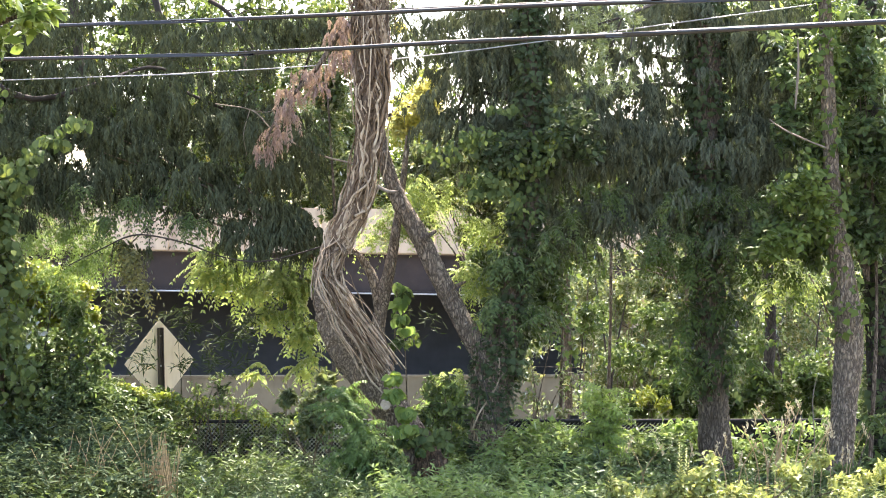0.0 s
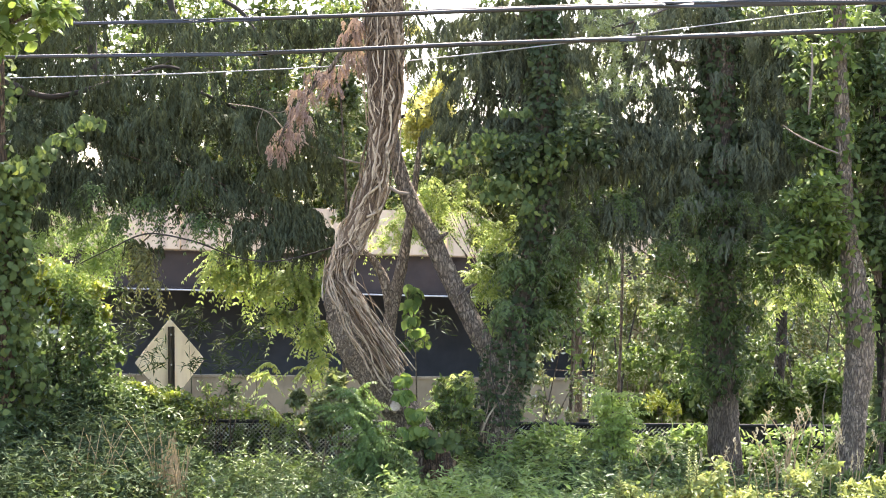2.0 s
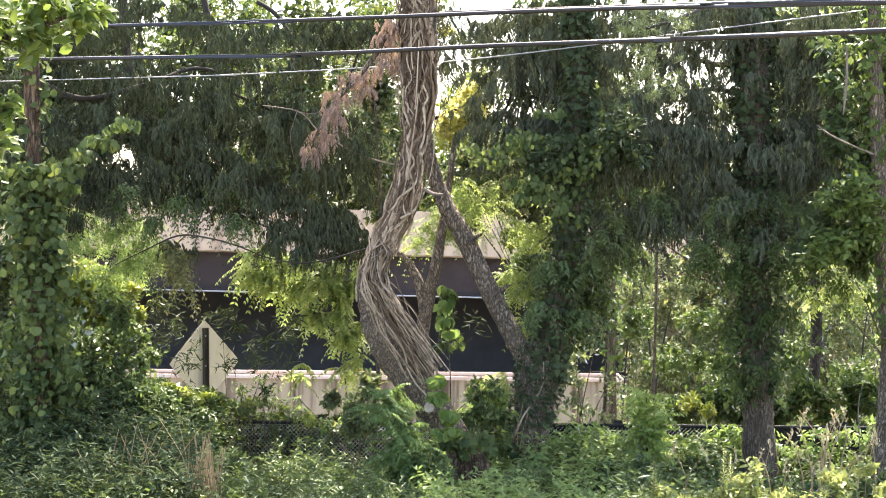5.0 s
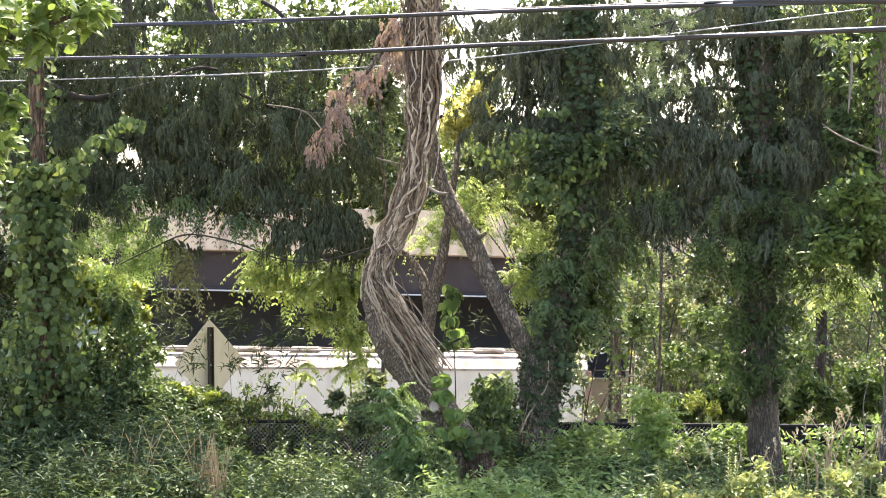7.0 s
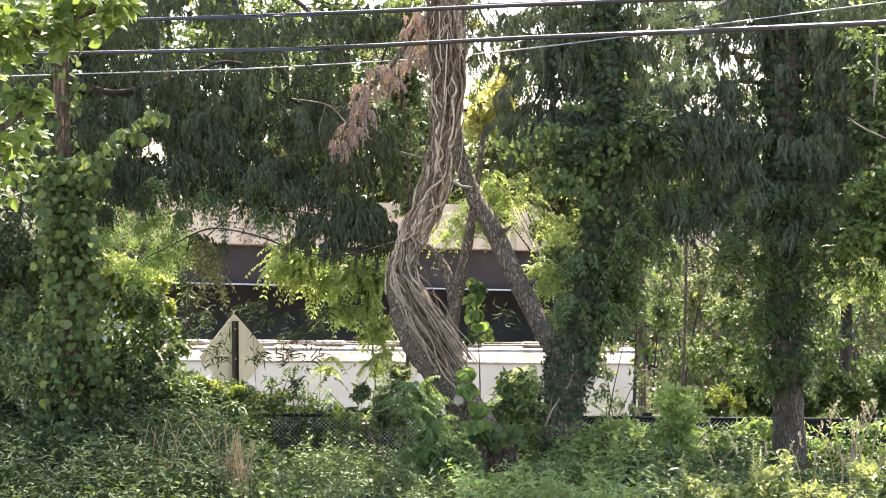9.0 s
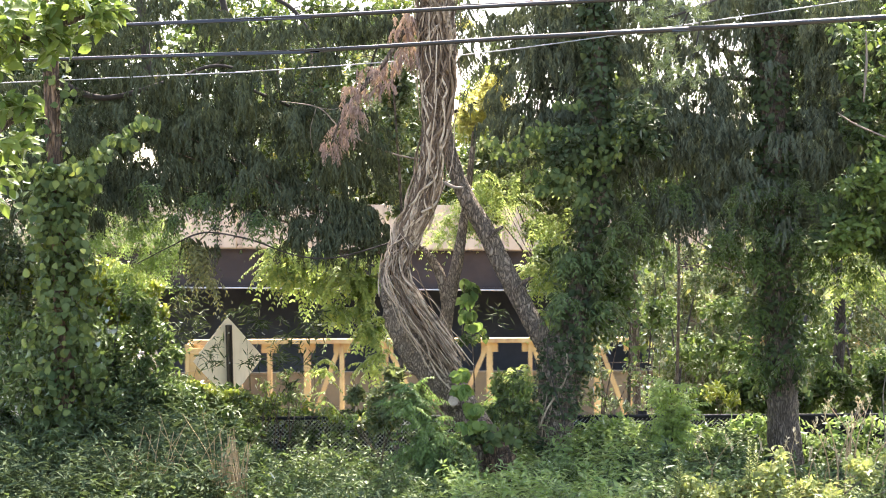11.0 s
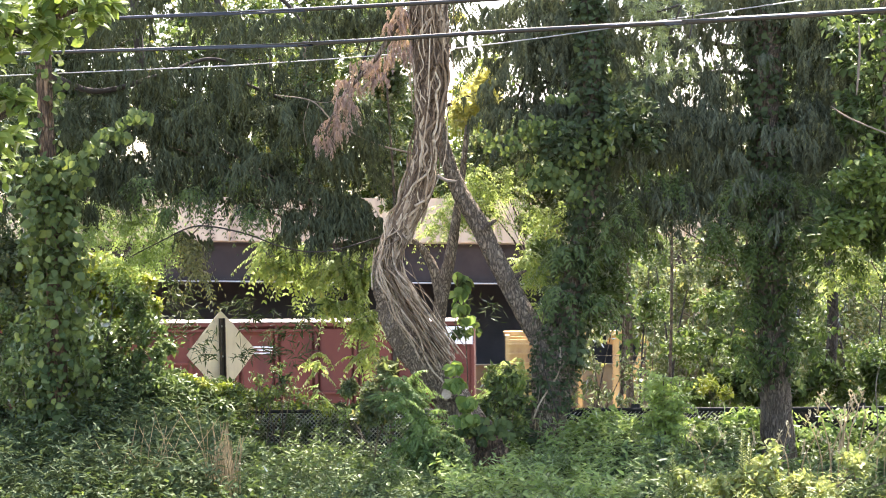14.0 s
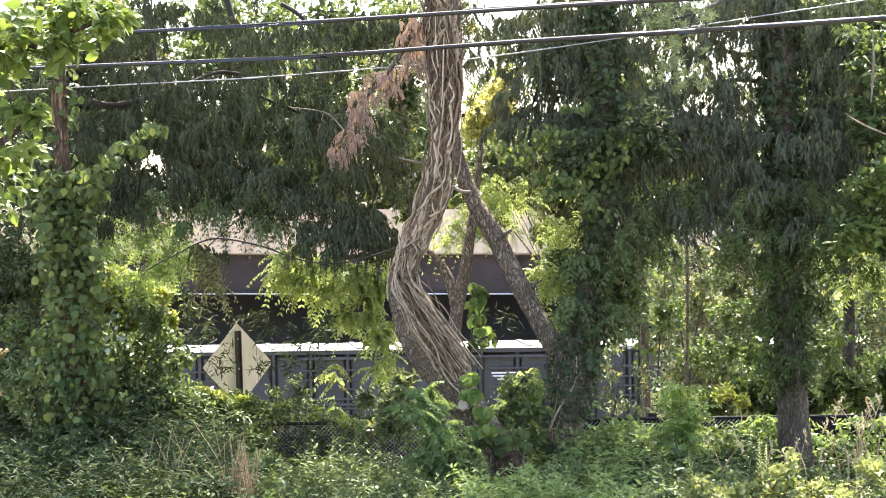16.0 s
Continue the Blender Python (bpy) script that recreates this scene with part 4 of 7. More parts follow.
crown("hanging_foliage", [(-0.59, 26.30, 6.64, 0.21, 0.80, 0.21, 200),
     (1.37, 26.30, 6.28, 0.36, 1.00, 0.29, 900),
     (1.44, 26.30, 5.85, 0.36, 1.00, 0.21, 700),
     (1.83, 26.30, 6.21, 0.36, 1.00, 0.36, 800),
     (2.33, 26.30, 6.21, 0.43, 1.00, 0.29, 1000),
     (2.76, 26.30, 6.28, 0.36, 1.00, 0.29, 900),
     (2.47, 26.30, 5.85, 0.50, 1.00, 0.17, 1000),
     (3.08, 26.30, 5.99, 0.29, 1.00, 0.29, 700),
     (3.90, 26.30, 5.92, 0.43, 1.00, 0.36, 1500),
     (4.40, 26.30, 5.77, 0.43, 1.00, 0.43, 1500),
     (4.54, 26.30, 6.34, 0.50, 1.00, 0.36, 2400)], clump_spray, L_SPRAY_PALE, tree_c, "dark foliage hanging in curtains")
crown("hanging_foliage", [(2.35, 26.30, 5.72, 0.32, 0.60, 0.16, 700),
     (2.72, 26.30, 5.66, 0.32, 0.60, 0.16, 700),
     (2.97, 26.30, 6.70, 0.86, 1.00, 0.21, 2200),
     (4.04, 26.30, 6.74, 0.64, 1.00, 0.21, 2000),
     (3.83, 26.30, 6.35, 0.43, 1.00, 0.29, 1500),
     (-0.59, 26.30, 6.17, 0.19, 0.80, 0.29, 350),
     (-0.67, 26.30, 6.71, 0.26, 0.80, 0.21, 400),
     (4.40, 26.30, 6.06, 0.43, 1.00, 0.29, 1500),
     (0.48, 26.30, 6.85, 0.64, 1.00, 0.29, 2200),
     (1.55, 26.30, 6.85, 0.86, 1.00, 0.21, 2200)], clump_spray, L_SPRAY_PALE, tree_c, "dark foliage hanging in curtains")
crown("fronds", [(3.00, 25.60, 3.55, 0.34, 0.30, 0.30, 420),
     (3.66, 25.60, 3.60, 0.34, 0.30, 0.30, 420),
     (2.92, 25.60, 2.95, 0.30, 0.30, 0.30, 340),
     (3.72, 25.60, 2.95, 0.32, 0.30, 0.30, 340),
     (3.05, 25.60, 2.35, 0.28, 0.30, 0.26, 260),
     (3.60, 25.60, 2.30, 0.28, 0.30, 0.26, 260),
     (2.50, 25.60, 3.70, 0.34, 0.30, 0.24, 300),
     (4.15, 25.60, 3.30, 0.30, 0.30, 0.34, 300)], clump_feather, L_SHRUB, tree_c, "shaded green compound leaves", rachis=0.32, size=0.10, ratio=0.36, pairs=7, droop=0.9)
TRUNK_D = [(4.67, 24.50, 0.11, 0.179), (4.67, 24.50, 1.04, 0.159), (4.71, 24.50, 1.84, 0.153), (4.77, 24.50, 2.57, 0.166), (4.72, 24.50, 3.23, 0.153), (4.62, 24.50, 3.96, 0.113), (4.57, 24.50, 4.63, 0.093), (4.54, 24.50, 5.29, 0.086), (4.51, 24.50, 5.96, 0.080), (4.50, 24.50, 7.02, 0.073), (4.52, 24.50, 8.62, 0.053)]
tree_d = clad_tree("vine-hung tree with pale rough bark and broad leaves", TRUNK_D, 1100, [[(4.09, 24.00, 6.10, 0.013), (4.10, 24.00, 5.84, 0.021), (4.08, 24.00, 5.52, 0.023), (4.06, 24.00, 5.30, 0.010)], [(4.43, 24.10, 4.86, 0.017), (4.16, 24.10, 4.97, 0.017), (3.93, 24.10, 5.08, 0.016), (3.78, 24.10, 5.19, 0.009)]], size=0.10, lo=0.3, material=BARK_GREY, ivy_leaf=L_BROAD)
TRUNK_E = [(5.46, 25.80, -0.07, 0.196), (5.42, 25.80, 1.32, 0.168), (5.36, 25.80, 3.28, 0.154), (5.30, 25.80, 4.68, 0.147), (5.25, 25.80, 6.08, 0.140), (5.23, 25.80, 7.48, 0.126), (5.23, 25.80, 9.58, 0.084)]
clad_tree("dark ivy-clad tree behind the vine-hung one", TRUNK_E, 4200, size=0.09, hi=0.72, material=BARK_SHADE)
TRUNK_L = [(-5.26, 24.5, 0.13, 0.151), (-5.26, 24.5, 1.19, 0.132), (-5.28, 24.5, 1.99, 0.12), (-5.3, 24.5, 3.32, 0.107), (-5.37, 24.5, 4.64, 0.09), (-5.42, 24.5, 5.97, 0.096), (-5.43, 24.5, 7.04, 0.09), (-5.44, 24.5, 9.3, 0.064), (-5.4, 24.5, 11.3, 0.042)]
tree_l = clad_tree("straight brown-barked tree with light ivy climbing half way", TRUNK_L, 4600, size=0.10, lo=0.08, hi=0.41, material=BARK_RED, ivy_leaf=L_VINE, spread=3.2, oval=True)
link("ivy", mesh_of("ivy", [clad(TRUNK_L, 260, 2.2, 0.38, 0.64, 0.11, oval=True)], False), L_VINE, tree_l, "scattered ivy leaves higher on the trunk")
crown("climber_leaves", [(-4.86, 24.30, 4.72, 0.34, 0.30, 0.26, 80),
     (-4.62, 24.30, 5.00, 0.30, 0.30, 0.18, 60),
     (-4.32, 24.30, 5.20, 0.26, 0.30, 0.14, 44),
     (-5.02, 24.30, 4.45, 0.26, 0.30, 0.24, 60)], clump_oval, L_VINE, tree_l, "heart-shaped climber leaves", size=0.115, ratio=0.75, hang=True)
crown("hanging_foliage", [(-4.33, 25.60, 5.87, 0.76, 1.00, 0.42, 3900),
     (-3.63, 25.60, 5.59, 0.83, 1.10, 0.56, 6000),
     (-2.87, 25.60, 5.45, 0.83, 1.10, 0.56, 6375),
     (-2.18, 25.60, 5.17, 0.62, 1.00, 0.56, 4500),
     (-4.05, 25.60, 5.04, 0.83, 1.10, 0.56, 5625),
     (-3.29, 25.60, 4.76, 0.76, 1.00, 0.56, 5625),
     (-2.53, 25.60, 4.55, 0.76, 1.00, 0.56, 5625),
     (-1.90, 25.60, 4.48, 0.49, 0.90, 0.62, 2880),
     (-4.82, 25.60, 4.48, 0.42, 0.90, 0.49, 1920),
     (-3.77, 25.60, 4.45, 0.35, 0.80, 0.21, 700),
     (-3.15, 25.60, 4.27, 0.28, 0.70, 0.24, 420),
     (-1.82, 25.40, 3.98, 0.26, 0.50, 0.30, 1500),
     (-2.05, 25.40, 4.30, 0.34, 0.60, 0.30, 1900),
     (-1.62, 25.60, 3.88, 0.18, 0.40, 0.24, 800),
     (-2.32, 25.40, 4.02, 0.26, 0.50, 0.28, 1100)], clump_spray, L_SPRAY, tree_l, "dark foliage hanging in curtains")
crown("hanging_foliage", [(-2.39, 25.60, 3.99, 0.49, 0.80, 0.35, 1800),
     (-1.83, 25.60, 3.85, 0.28, 0.60, 0.28, 780),
     (-3.88, 25.60, 3.70, 0.20, 0.40, 0.25, 500),
     (-4.54, 25.60, 4.76, 0.49, 0.80, 0.42, 2400),
     (-4.82, 25.60, 5.11, 0.42, 0.80, 0.42, 1600),
     (-4.40, 25.60, 4.41, 0.42, 0.80, 0.35, 1400),
     (-5.23, 25.60, 4.48, 0.42, 0.80, 0.42, 1200),
     (-5.02, 25.60, 6.08, 0.62, 1.20, 0.49, 2750),
     (-5.02, 25.60, 6.63, 0.62, 1.20, 0.35, 2250),
     (-4.19, 25.60, 6.49, 0.83, 1.20, 0.42, 2800),
     (-3.15, 25.60, 6.35, 0.83, 1.20, 0.42, 2600)], clump_spray, L_SPRAY, tree_l, "dark foliage hanging in curtains")
# the clumps above 8 m are out of view, added to shade the weeds
crown("hanging_foliage", [(-2.31, 25.60, 6.35, 0.56, 1.00, 0.42, 1600),
     (-3.36, 25.60, 6.77, 1.39, 1.20, 0.28, 1000),
     (-5.16, 25.60, 5.18, 0.62, 1.00, 0.56, 2700),
     (-6.00, 25.60, 5.04, 0.62, 1.20, 1.11, 3750),
     (-6.48, 25.60, 8.51, 1.39, 1.60, 0.83, 1250),
     (-5.02, 25.60, 8.58, 1.11, 1.40, 0.56, 2800),
     (-3.63, 25.60, 8.51, 1.25, 1.40, 0.56, 3200),
     (-2.38, 25.60, 8.37, 1.11, 1.20, 0.56, 1750),
     (-4.61, 25.60, 5.45, 0.35, 0.80, 0.28, 1200),
     (-1.55, 25.60, 6.42, 0.42, 1.00, 0.31, 1600),
     (-1.97, 25.60, 6.59, 0.42, 1.00, 0.21, 1100)], clump_spray, L_SPRAY, tree_l, "dark foliage hanging in curtains")
crown("hanging_foliage", [(-1.20, 25.60, 6.52, 0.25, 0.80, 0.25, 700)], clump_spray, L_SPRAY, tree_l, "dark foliage hanging in curtains")


crown("fronds", [(-4.37, 25.20, 4.40, 0.32, 0.40, 0.20, 420),
     (-3.80, 25.20, 4.30, 0.30, 0.40, 0.22, 420),
     (-3.27, 25.20, 4.36, 0.34, 0.40, 0.20, 380),
     (-2.92, 25.20, 4.12, 0.28, 0.40, 0.20, 380),
     (-4.12, 25.20, 4.12, 0.22, 0.30, 0.18, 260)], clump_feather, L_WEED, tree_l, "lighter green drooping fronds", rachis=0.34, size=0.085, ratio=0.34, pairs=8, droop=1.1)
tagged(crown("hanging_tuft", [(-3.80, 25.20, 3.62, 0.20, 0.30, 0.20, 380),
     (-3.76, 25.20, 3.36, 0.18, 0.30, 0.20, 320)], clump_feather, L_OLIVE, tree_l, "hanging tuft of dull olive leaves", rachis=0.28, size=0.085, ratio=0.36, pairs=8, droop=1.4), kind="stuff")


def bough(rows):
    """A dark bare bough that crosses the sky high in the trees."""
    b = thing("bough", "bare dark bough high in the trees", "branch", "boughs")
    wood("stick", rows, TWIG, b, sides=8)
    p = spline(rows, 0.1)
    for _ in range(10):   # thin side twigs, arching out and down
        c = p[int(rng.integers(2, len(p) - 1))]
        dx, dz, ln = rng.choice([-1, 1]) * rng.uniform(0.3, 1.0), rng.uniform(-0.5, 0.5), rng.uniform(0.25, 0.7)
        wood("twig", [(c[0], c[1], c[2], 0.007), (c[0] + dx * ln * 0.5, c[1] + rng.uniform(-0.1, 0.1), c[2] + dz * ln * 0.5, 0.005), (c[0] + dx * ln, c[1], c[2] + dz * ln - 0.15, 0.002)], TWIG, b, sides=5, step=0.08)


bough([(1.12, 26.80, 5.38, 0.051), (0.85, 26.80, 5.64, 0.044), (0.56, 26.80, 5.71, 0.029), (0.21, 26.80, 5.64, 0.015)])
bough([(1.19, 26.60, 6.60, 0.043), (0.84, 26.60, 6.69, 0.043), (0.48, 26.60, 6.67, 0.036), (0.35, 26.60, 6.38, 0.029), (0.32, 26.60, 5.88, 0.022), (0.18, 26.60, 5.44, 0.014)])
bough([(3.35, 26.80, 5.74, 0.036), (2.88, 26.80, 5.82, 0.029), (2.30, 26.80, 5.76, 0.025), (1.72, 26.80, 5.67, 0.017), (1.28, 26.80, 5.53, 0.011)])
bough([(3.40, 26.90, 6.26, 0.044), (2.97, 26.90, 6.15, 0.036), (2.53, 26.90, 6.23, 0.022), (2.16, 26.90, 6.12, 0.015)])
bough([(2.08, 27.50, 5.50, 0.045), (2.09, 27.50, 6.10, 0.045), (2.06, 27.50, 6.70, 0.037), (1.99, 27.50, 7.44, 0.030)])
bough([(4.86, 26.50, 6.08, 0.036), (5.15, 26.50, 6.36, 0.029), (5.37, 26.50, 6.58, 0.022), (5.73, 26.50, 6.65, 0.014)])
bough([(-5.65, 25.60, 5.80, 0.042), (-5.02, 25.60, 5.56, 0.035), (-4.26, 25.60, 5.73, 0.028), (-3.63, 25.60, 5.94, 0.021), (-3.15, 25.60, 5.83, 0.014)])
bough([(-3.40, 25.90, 5.75, 0.021), (-2.69, 25.90, 5.44, 0.021), (-2.34, 25.90, 5.40, 0.018), (-2.13, 25.90, 5.19, 0.011)])
bough([(-2.94, 26.20, 6.84, 0.028), (-2.72, 26.20, 6.70, 0.028), (-2.51, 26.20, 6.42, 0.021), (-2.23, 26.20, 5.99, 0.014)])
bough([(-4.71, 26.60, 6.90, 0.065), (-4.66, 26.60, 6.32, 0.065), (-4.57, 26.60, 5.60, 0.058), (-4.46, 26.60, 4.88, 0.043)])
bough([(-3.77, 26.80, 7.21, 0.044), (-3.62, 26.80, 6.63, 0.044), (-3.51, 26.80, 6.12, 0.036), (-3.30, 26.80, 5.46, 0.029)])
bough([(-2.20, 25.90, 4.70, 0.014), (-1.85, 25.90, 5.54, 0.014), (-1.57, 25.90, 6.38, 0.017)])


def dead_twigs():
    t = thing("dead_twigs", "bare grey twigs forking before the dark foliage", "branch")
    for rows in ([(-1.75, 24.90, 4.95, 0.010), (-2.05, 24.90, 5.14, 0.009), (-2.28, 24.90, 5.36, 0.008), (-2.72, 24.90, 5.44, 0.005)], [(-2.05, 24.90, 5.14, 0.007), (-1.96, 24.90, 5.26, 0.005), (-1.74, 24.90, 5.20, 0.003)], [(-2.28, 24.90, 5.36, 0.006), (-2.10, 24.90, 5.34, 0.004), (-1.86, 24.90, 5.42, 0.003)], [(-2.30, 24.90, 5.38, 0.006), (-2.38, 24.90, 5.08, 0.004), (-2.34, 24.90, 4.82, 0.003)], [(-1.75, 24.90, 4.95, 0.010), (-1.40, 24.80, 4.80, 0.012), (-1.00, 24.60, 4.70, 0.014)]):
        wood("twig", rows, DEAD_WOOD, t, sides=5)


dead_twigs()


def branch_thing():
    b = thing("bowed_branch", "thin dark bare branch bowing over", "branch")
    wood("stick", [(-4.46, 24.80, 3.51, 0.0056), (-4.06, 24.80, 3.71, 0.0074), (-3.76, 24.80, 3.85, 0.0099), (-3.51, 24.80, 3.87, 0.0099), (-3.05, 24.80, 3.77, 0.0093), (-2.58, 24.80, 3.60, 0.0087), (-2.11, 24.80, 3.56, 0.0087), (-1.51, 24.80, 3.71, 0.0093), (-1.24, 24.80, 3.81, 0.0099)], TWIG, b, sides=8)
    d = thing("dead_branch", "dead branch with limp reddish-brown needles", "branch")
    wood("stick", [(-0.89, 24.50, 6.50, 0.040), (-1.22, 24.50, 6.23, 0.033), (-1.48, 24.50, 5.83, 0.027), (-1.88, 24.50, 5.37, 0.020), (-2.08, 24.50, 4.97, 0.013)], BARK_DARK, d, sides=7)
    crown("needles", [(-1.22, 24.50, 6.23, 0.14, 0.18, 0.11, 550),
     (-1.32, 24.50, 5.90, 0.15, 0.18, 0.08, 550),
     (-1.62, 24.50, 5.77, 0.14, 0.18, 0.08, 572),
     (-1.82, 24.50, 5.54, 0.12, 0.18, 0.09, 572),
     (-1.78, 24.50, 5.30, 0.10, 0.15, 0.11, 528),
     (-1.98, 24.50, 5.07, 0.10, 0.15, 0.10, 528),
     (-2.11, 24.50, 4.94, 0.05, 0.12, 0.06, 264),
     (-1.22, 24.50, 6.43, 0.12, 0.18, 0.08, 330),
     (-1.48, 24.50, 5.63, 0.14, 0.18, 0.08, 330),
     (-1.15, 24.50, 6.07, 0.12, 0.18, 0.11, 418)], clump_spray, L_DEAD, d, drop=0.20, pairs=9, size=0.055, ratio=0.26)


branch_thing()


def feather_saplings():
    """Sun-lit saplings with feathery leaves, behind the trunks and by the fence."""
    def one(label, stem, rows, material=L_FEATHER, **how):
        s = thing("sapling", label, "sapling")
        wood("stem", [(x, y, z, r * 0.2) for x, y, z, r in stem], TWIG, s, sides=8)
        crown("foliage", rows, clump_feather, material, s, **how)
    one("sunlit sapling with feathery yellow-green leaves", [(-1.84, 27.80, 0.56, 0.060), (-1.88, 27.80, 1.76, 0.053), (-1.99, 27.80, 2.82, 0.045), (-2.22, 27.80, 3.50, 0.030), (-2.74, 27.80, 3.72, 0.015)],
        [(-3.01, 27.80, 3.54, 0.30, 0.20, 0.20, 564),
     (-2.67, 27.80, 3.46, 0.35, 0.24, 0.26, 873),
     (-2.29, 27.80, 3.42, 0.38, 0.24, 0.30, 1079),
     (-1.91, 27.80, 3.27, 0.33, 0.24, 0.30, 924),
     (-2.14, 27.80, 2.89, 0.35, 0.24, 0.30, 924),
     (-1.88, 27.80, 2.59, 0.27, 0.24, 0.33, 770),
     (-2.47, 27.80, 2.16, 0.11, 0.20, 0.11, 74),
     (-2.53, 27.80, 1.98, 0.14, 0.20, 0.12, 81),
     (-1.77, 27.80, 2.22, 0.20, 0.20, 0.30, 384),
     (-1.80, 27.80, 3.72, 0.23, 0.20, 0.23, 384),
     (-2.59, 27.80, 3.12, 0.20, 0.30, 0.15, 231),
     (-3.11, 27.80, 3.41, 0.23, 0.20, 0.17, 489),
     (-2.88, 27.80, 3.23, 0.26, 0.20, 0.17, 489)], size=0.092, ratio=0.48, rachis=0.34, pairs=9)
    one("feathery sapling with shaded green leaves", [(-4.97, 26.00, 0.76, 0.056), (-5.03, 26.00, 1.89, 0.049), (-4.82, 26.00, 3.30, 0.035), (-4.54, 26.00, 4.00, 0.021)],
        [(-4.54, 26.00, 4.00, 0.42, 0.60, 0.35, 1800),
     (-4.26, 26.00, 3.72, 0.35, 0.50, 0.28, 1500),
     (-4.75, 26.00, 3.51, 0.42, 0.60, 0.28, 1600),
     (-5.10, 26.00, 3.86, 0.35, 0.60, 0.42, 1500)], L_FERN)
    # the pale leaf colour stands in for sun that the canopy keeps off
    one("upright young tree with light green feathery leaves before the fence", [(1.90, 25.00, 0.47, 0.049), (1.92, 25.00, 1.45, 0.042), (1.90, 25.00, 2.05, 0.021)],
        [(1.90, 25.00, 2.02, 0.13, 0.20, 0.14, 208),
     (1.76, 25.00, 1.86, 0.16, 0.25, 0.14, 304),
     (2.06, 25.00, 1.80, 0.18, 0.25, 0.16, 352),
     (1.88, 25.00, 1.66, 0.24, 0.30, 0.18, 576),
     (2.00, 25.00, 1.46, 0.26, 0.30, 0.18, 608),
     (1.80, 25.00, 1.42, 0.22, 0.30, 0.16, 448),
     (1.95, 25.00, 1.24, 0.26, 0.30, 0.16, 512)], L_LIT, rachis=0.26, size=0.085, ratio=0.42, pairs=7, droop=0.15)
    one("young tree with soft green feathery leaves below the vine trunk", [(-0.62, 23.50, 0.39, 0.045), (-0.75, 23.50, 1.41, 0.038), (-0.98, 23.50, 2.11, 0.019)],
        [(-1.16, 23.50, 2.08, 0.20, 0.30, 0.14, 420),
     (-1.10, 23.50, 1.92, 0.22, 0.40, 0.20, 700),
     (-1.02, 23.50, 1.68, 0.25, 0.40, 0.22, 800),
     (-0.86, 23.50, 1.44, 0.28, 0.40, 0.22, 900),
     (-0.95, 23.50, 1.38, 0.30, 0.40, 0.25, 700),
     (-0.74, 23.50, 1.20, 0.28, 0.40, 0.22, 900),
     (-0.98, 23.50, 1.10, 0.34, 0.40, 0.22, 800)], L_SOFT, rachis=0.30, size=0.075, ratio=0.36, pairs=10, droop=0.35)
    one("feathery leaves beside the ivy-clad fork", [(0.64, 24.80, 1.55, 0.034), (0.44, 24.80, 2.36, 0.027), (0.51, 24.80, 3.03, 0.020)],
        [(0.48, 26.60, 3.14, 0.26, 0.40, 0.29, 900),
     (0.69, 26.60, 3.50, 0.29, 0.40, 0.25, 900),
     (0.47, 26.60, 2.78, 0.19, 0.30, 0.19, 500),
     (0.11, 26.60, 1.91, 0.32, 0.40, 0.22, 800),
     (0.33, 26.60, 3.42, 0.22, 0.40, 0.22, 500),
     (0.62, 26.60, 3.86, 0.22, 0.40, 0.29, 500)], L_FEATHER, size=0.07)


feather_saplings()


def yellow_bough():
    b = thing("yellowing_bough", "small bough with bright yellowing leaves", "branch")
    wood("stick", [(-0.92, 27.60, 5.40, 0.030), (-0.63, 27.60, 5.52, 0.022), (-0.29, 27.60, 5.66, 0.012)], TWIG, b, sides=7)
    crown("leaves", [(-0.36, 27.60, 5.63, 0.33, 0.40, 0.30, 992),
     (-0.54, 27.60, 5.40, 0.22, 0.30, 0.22, 512),
     (-0.21, 27.60, 5.89, 0.22, 0.30, 0.19, 416),
     (-0.14, 27.60, 5.48, 0.19, 0.30, 0.19, 320),
     (-0.62, 27.60, 6.64, 0.18, 0.30, 0.10, 144)], clump_broad, L_YELLOW, b, size=0.09)


yellow_bough()


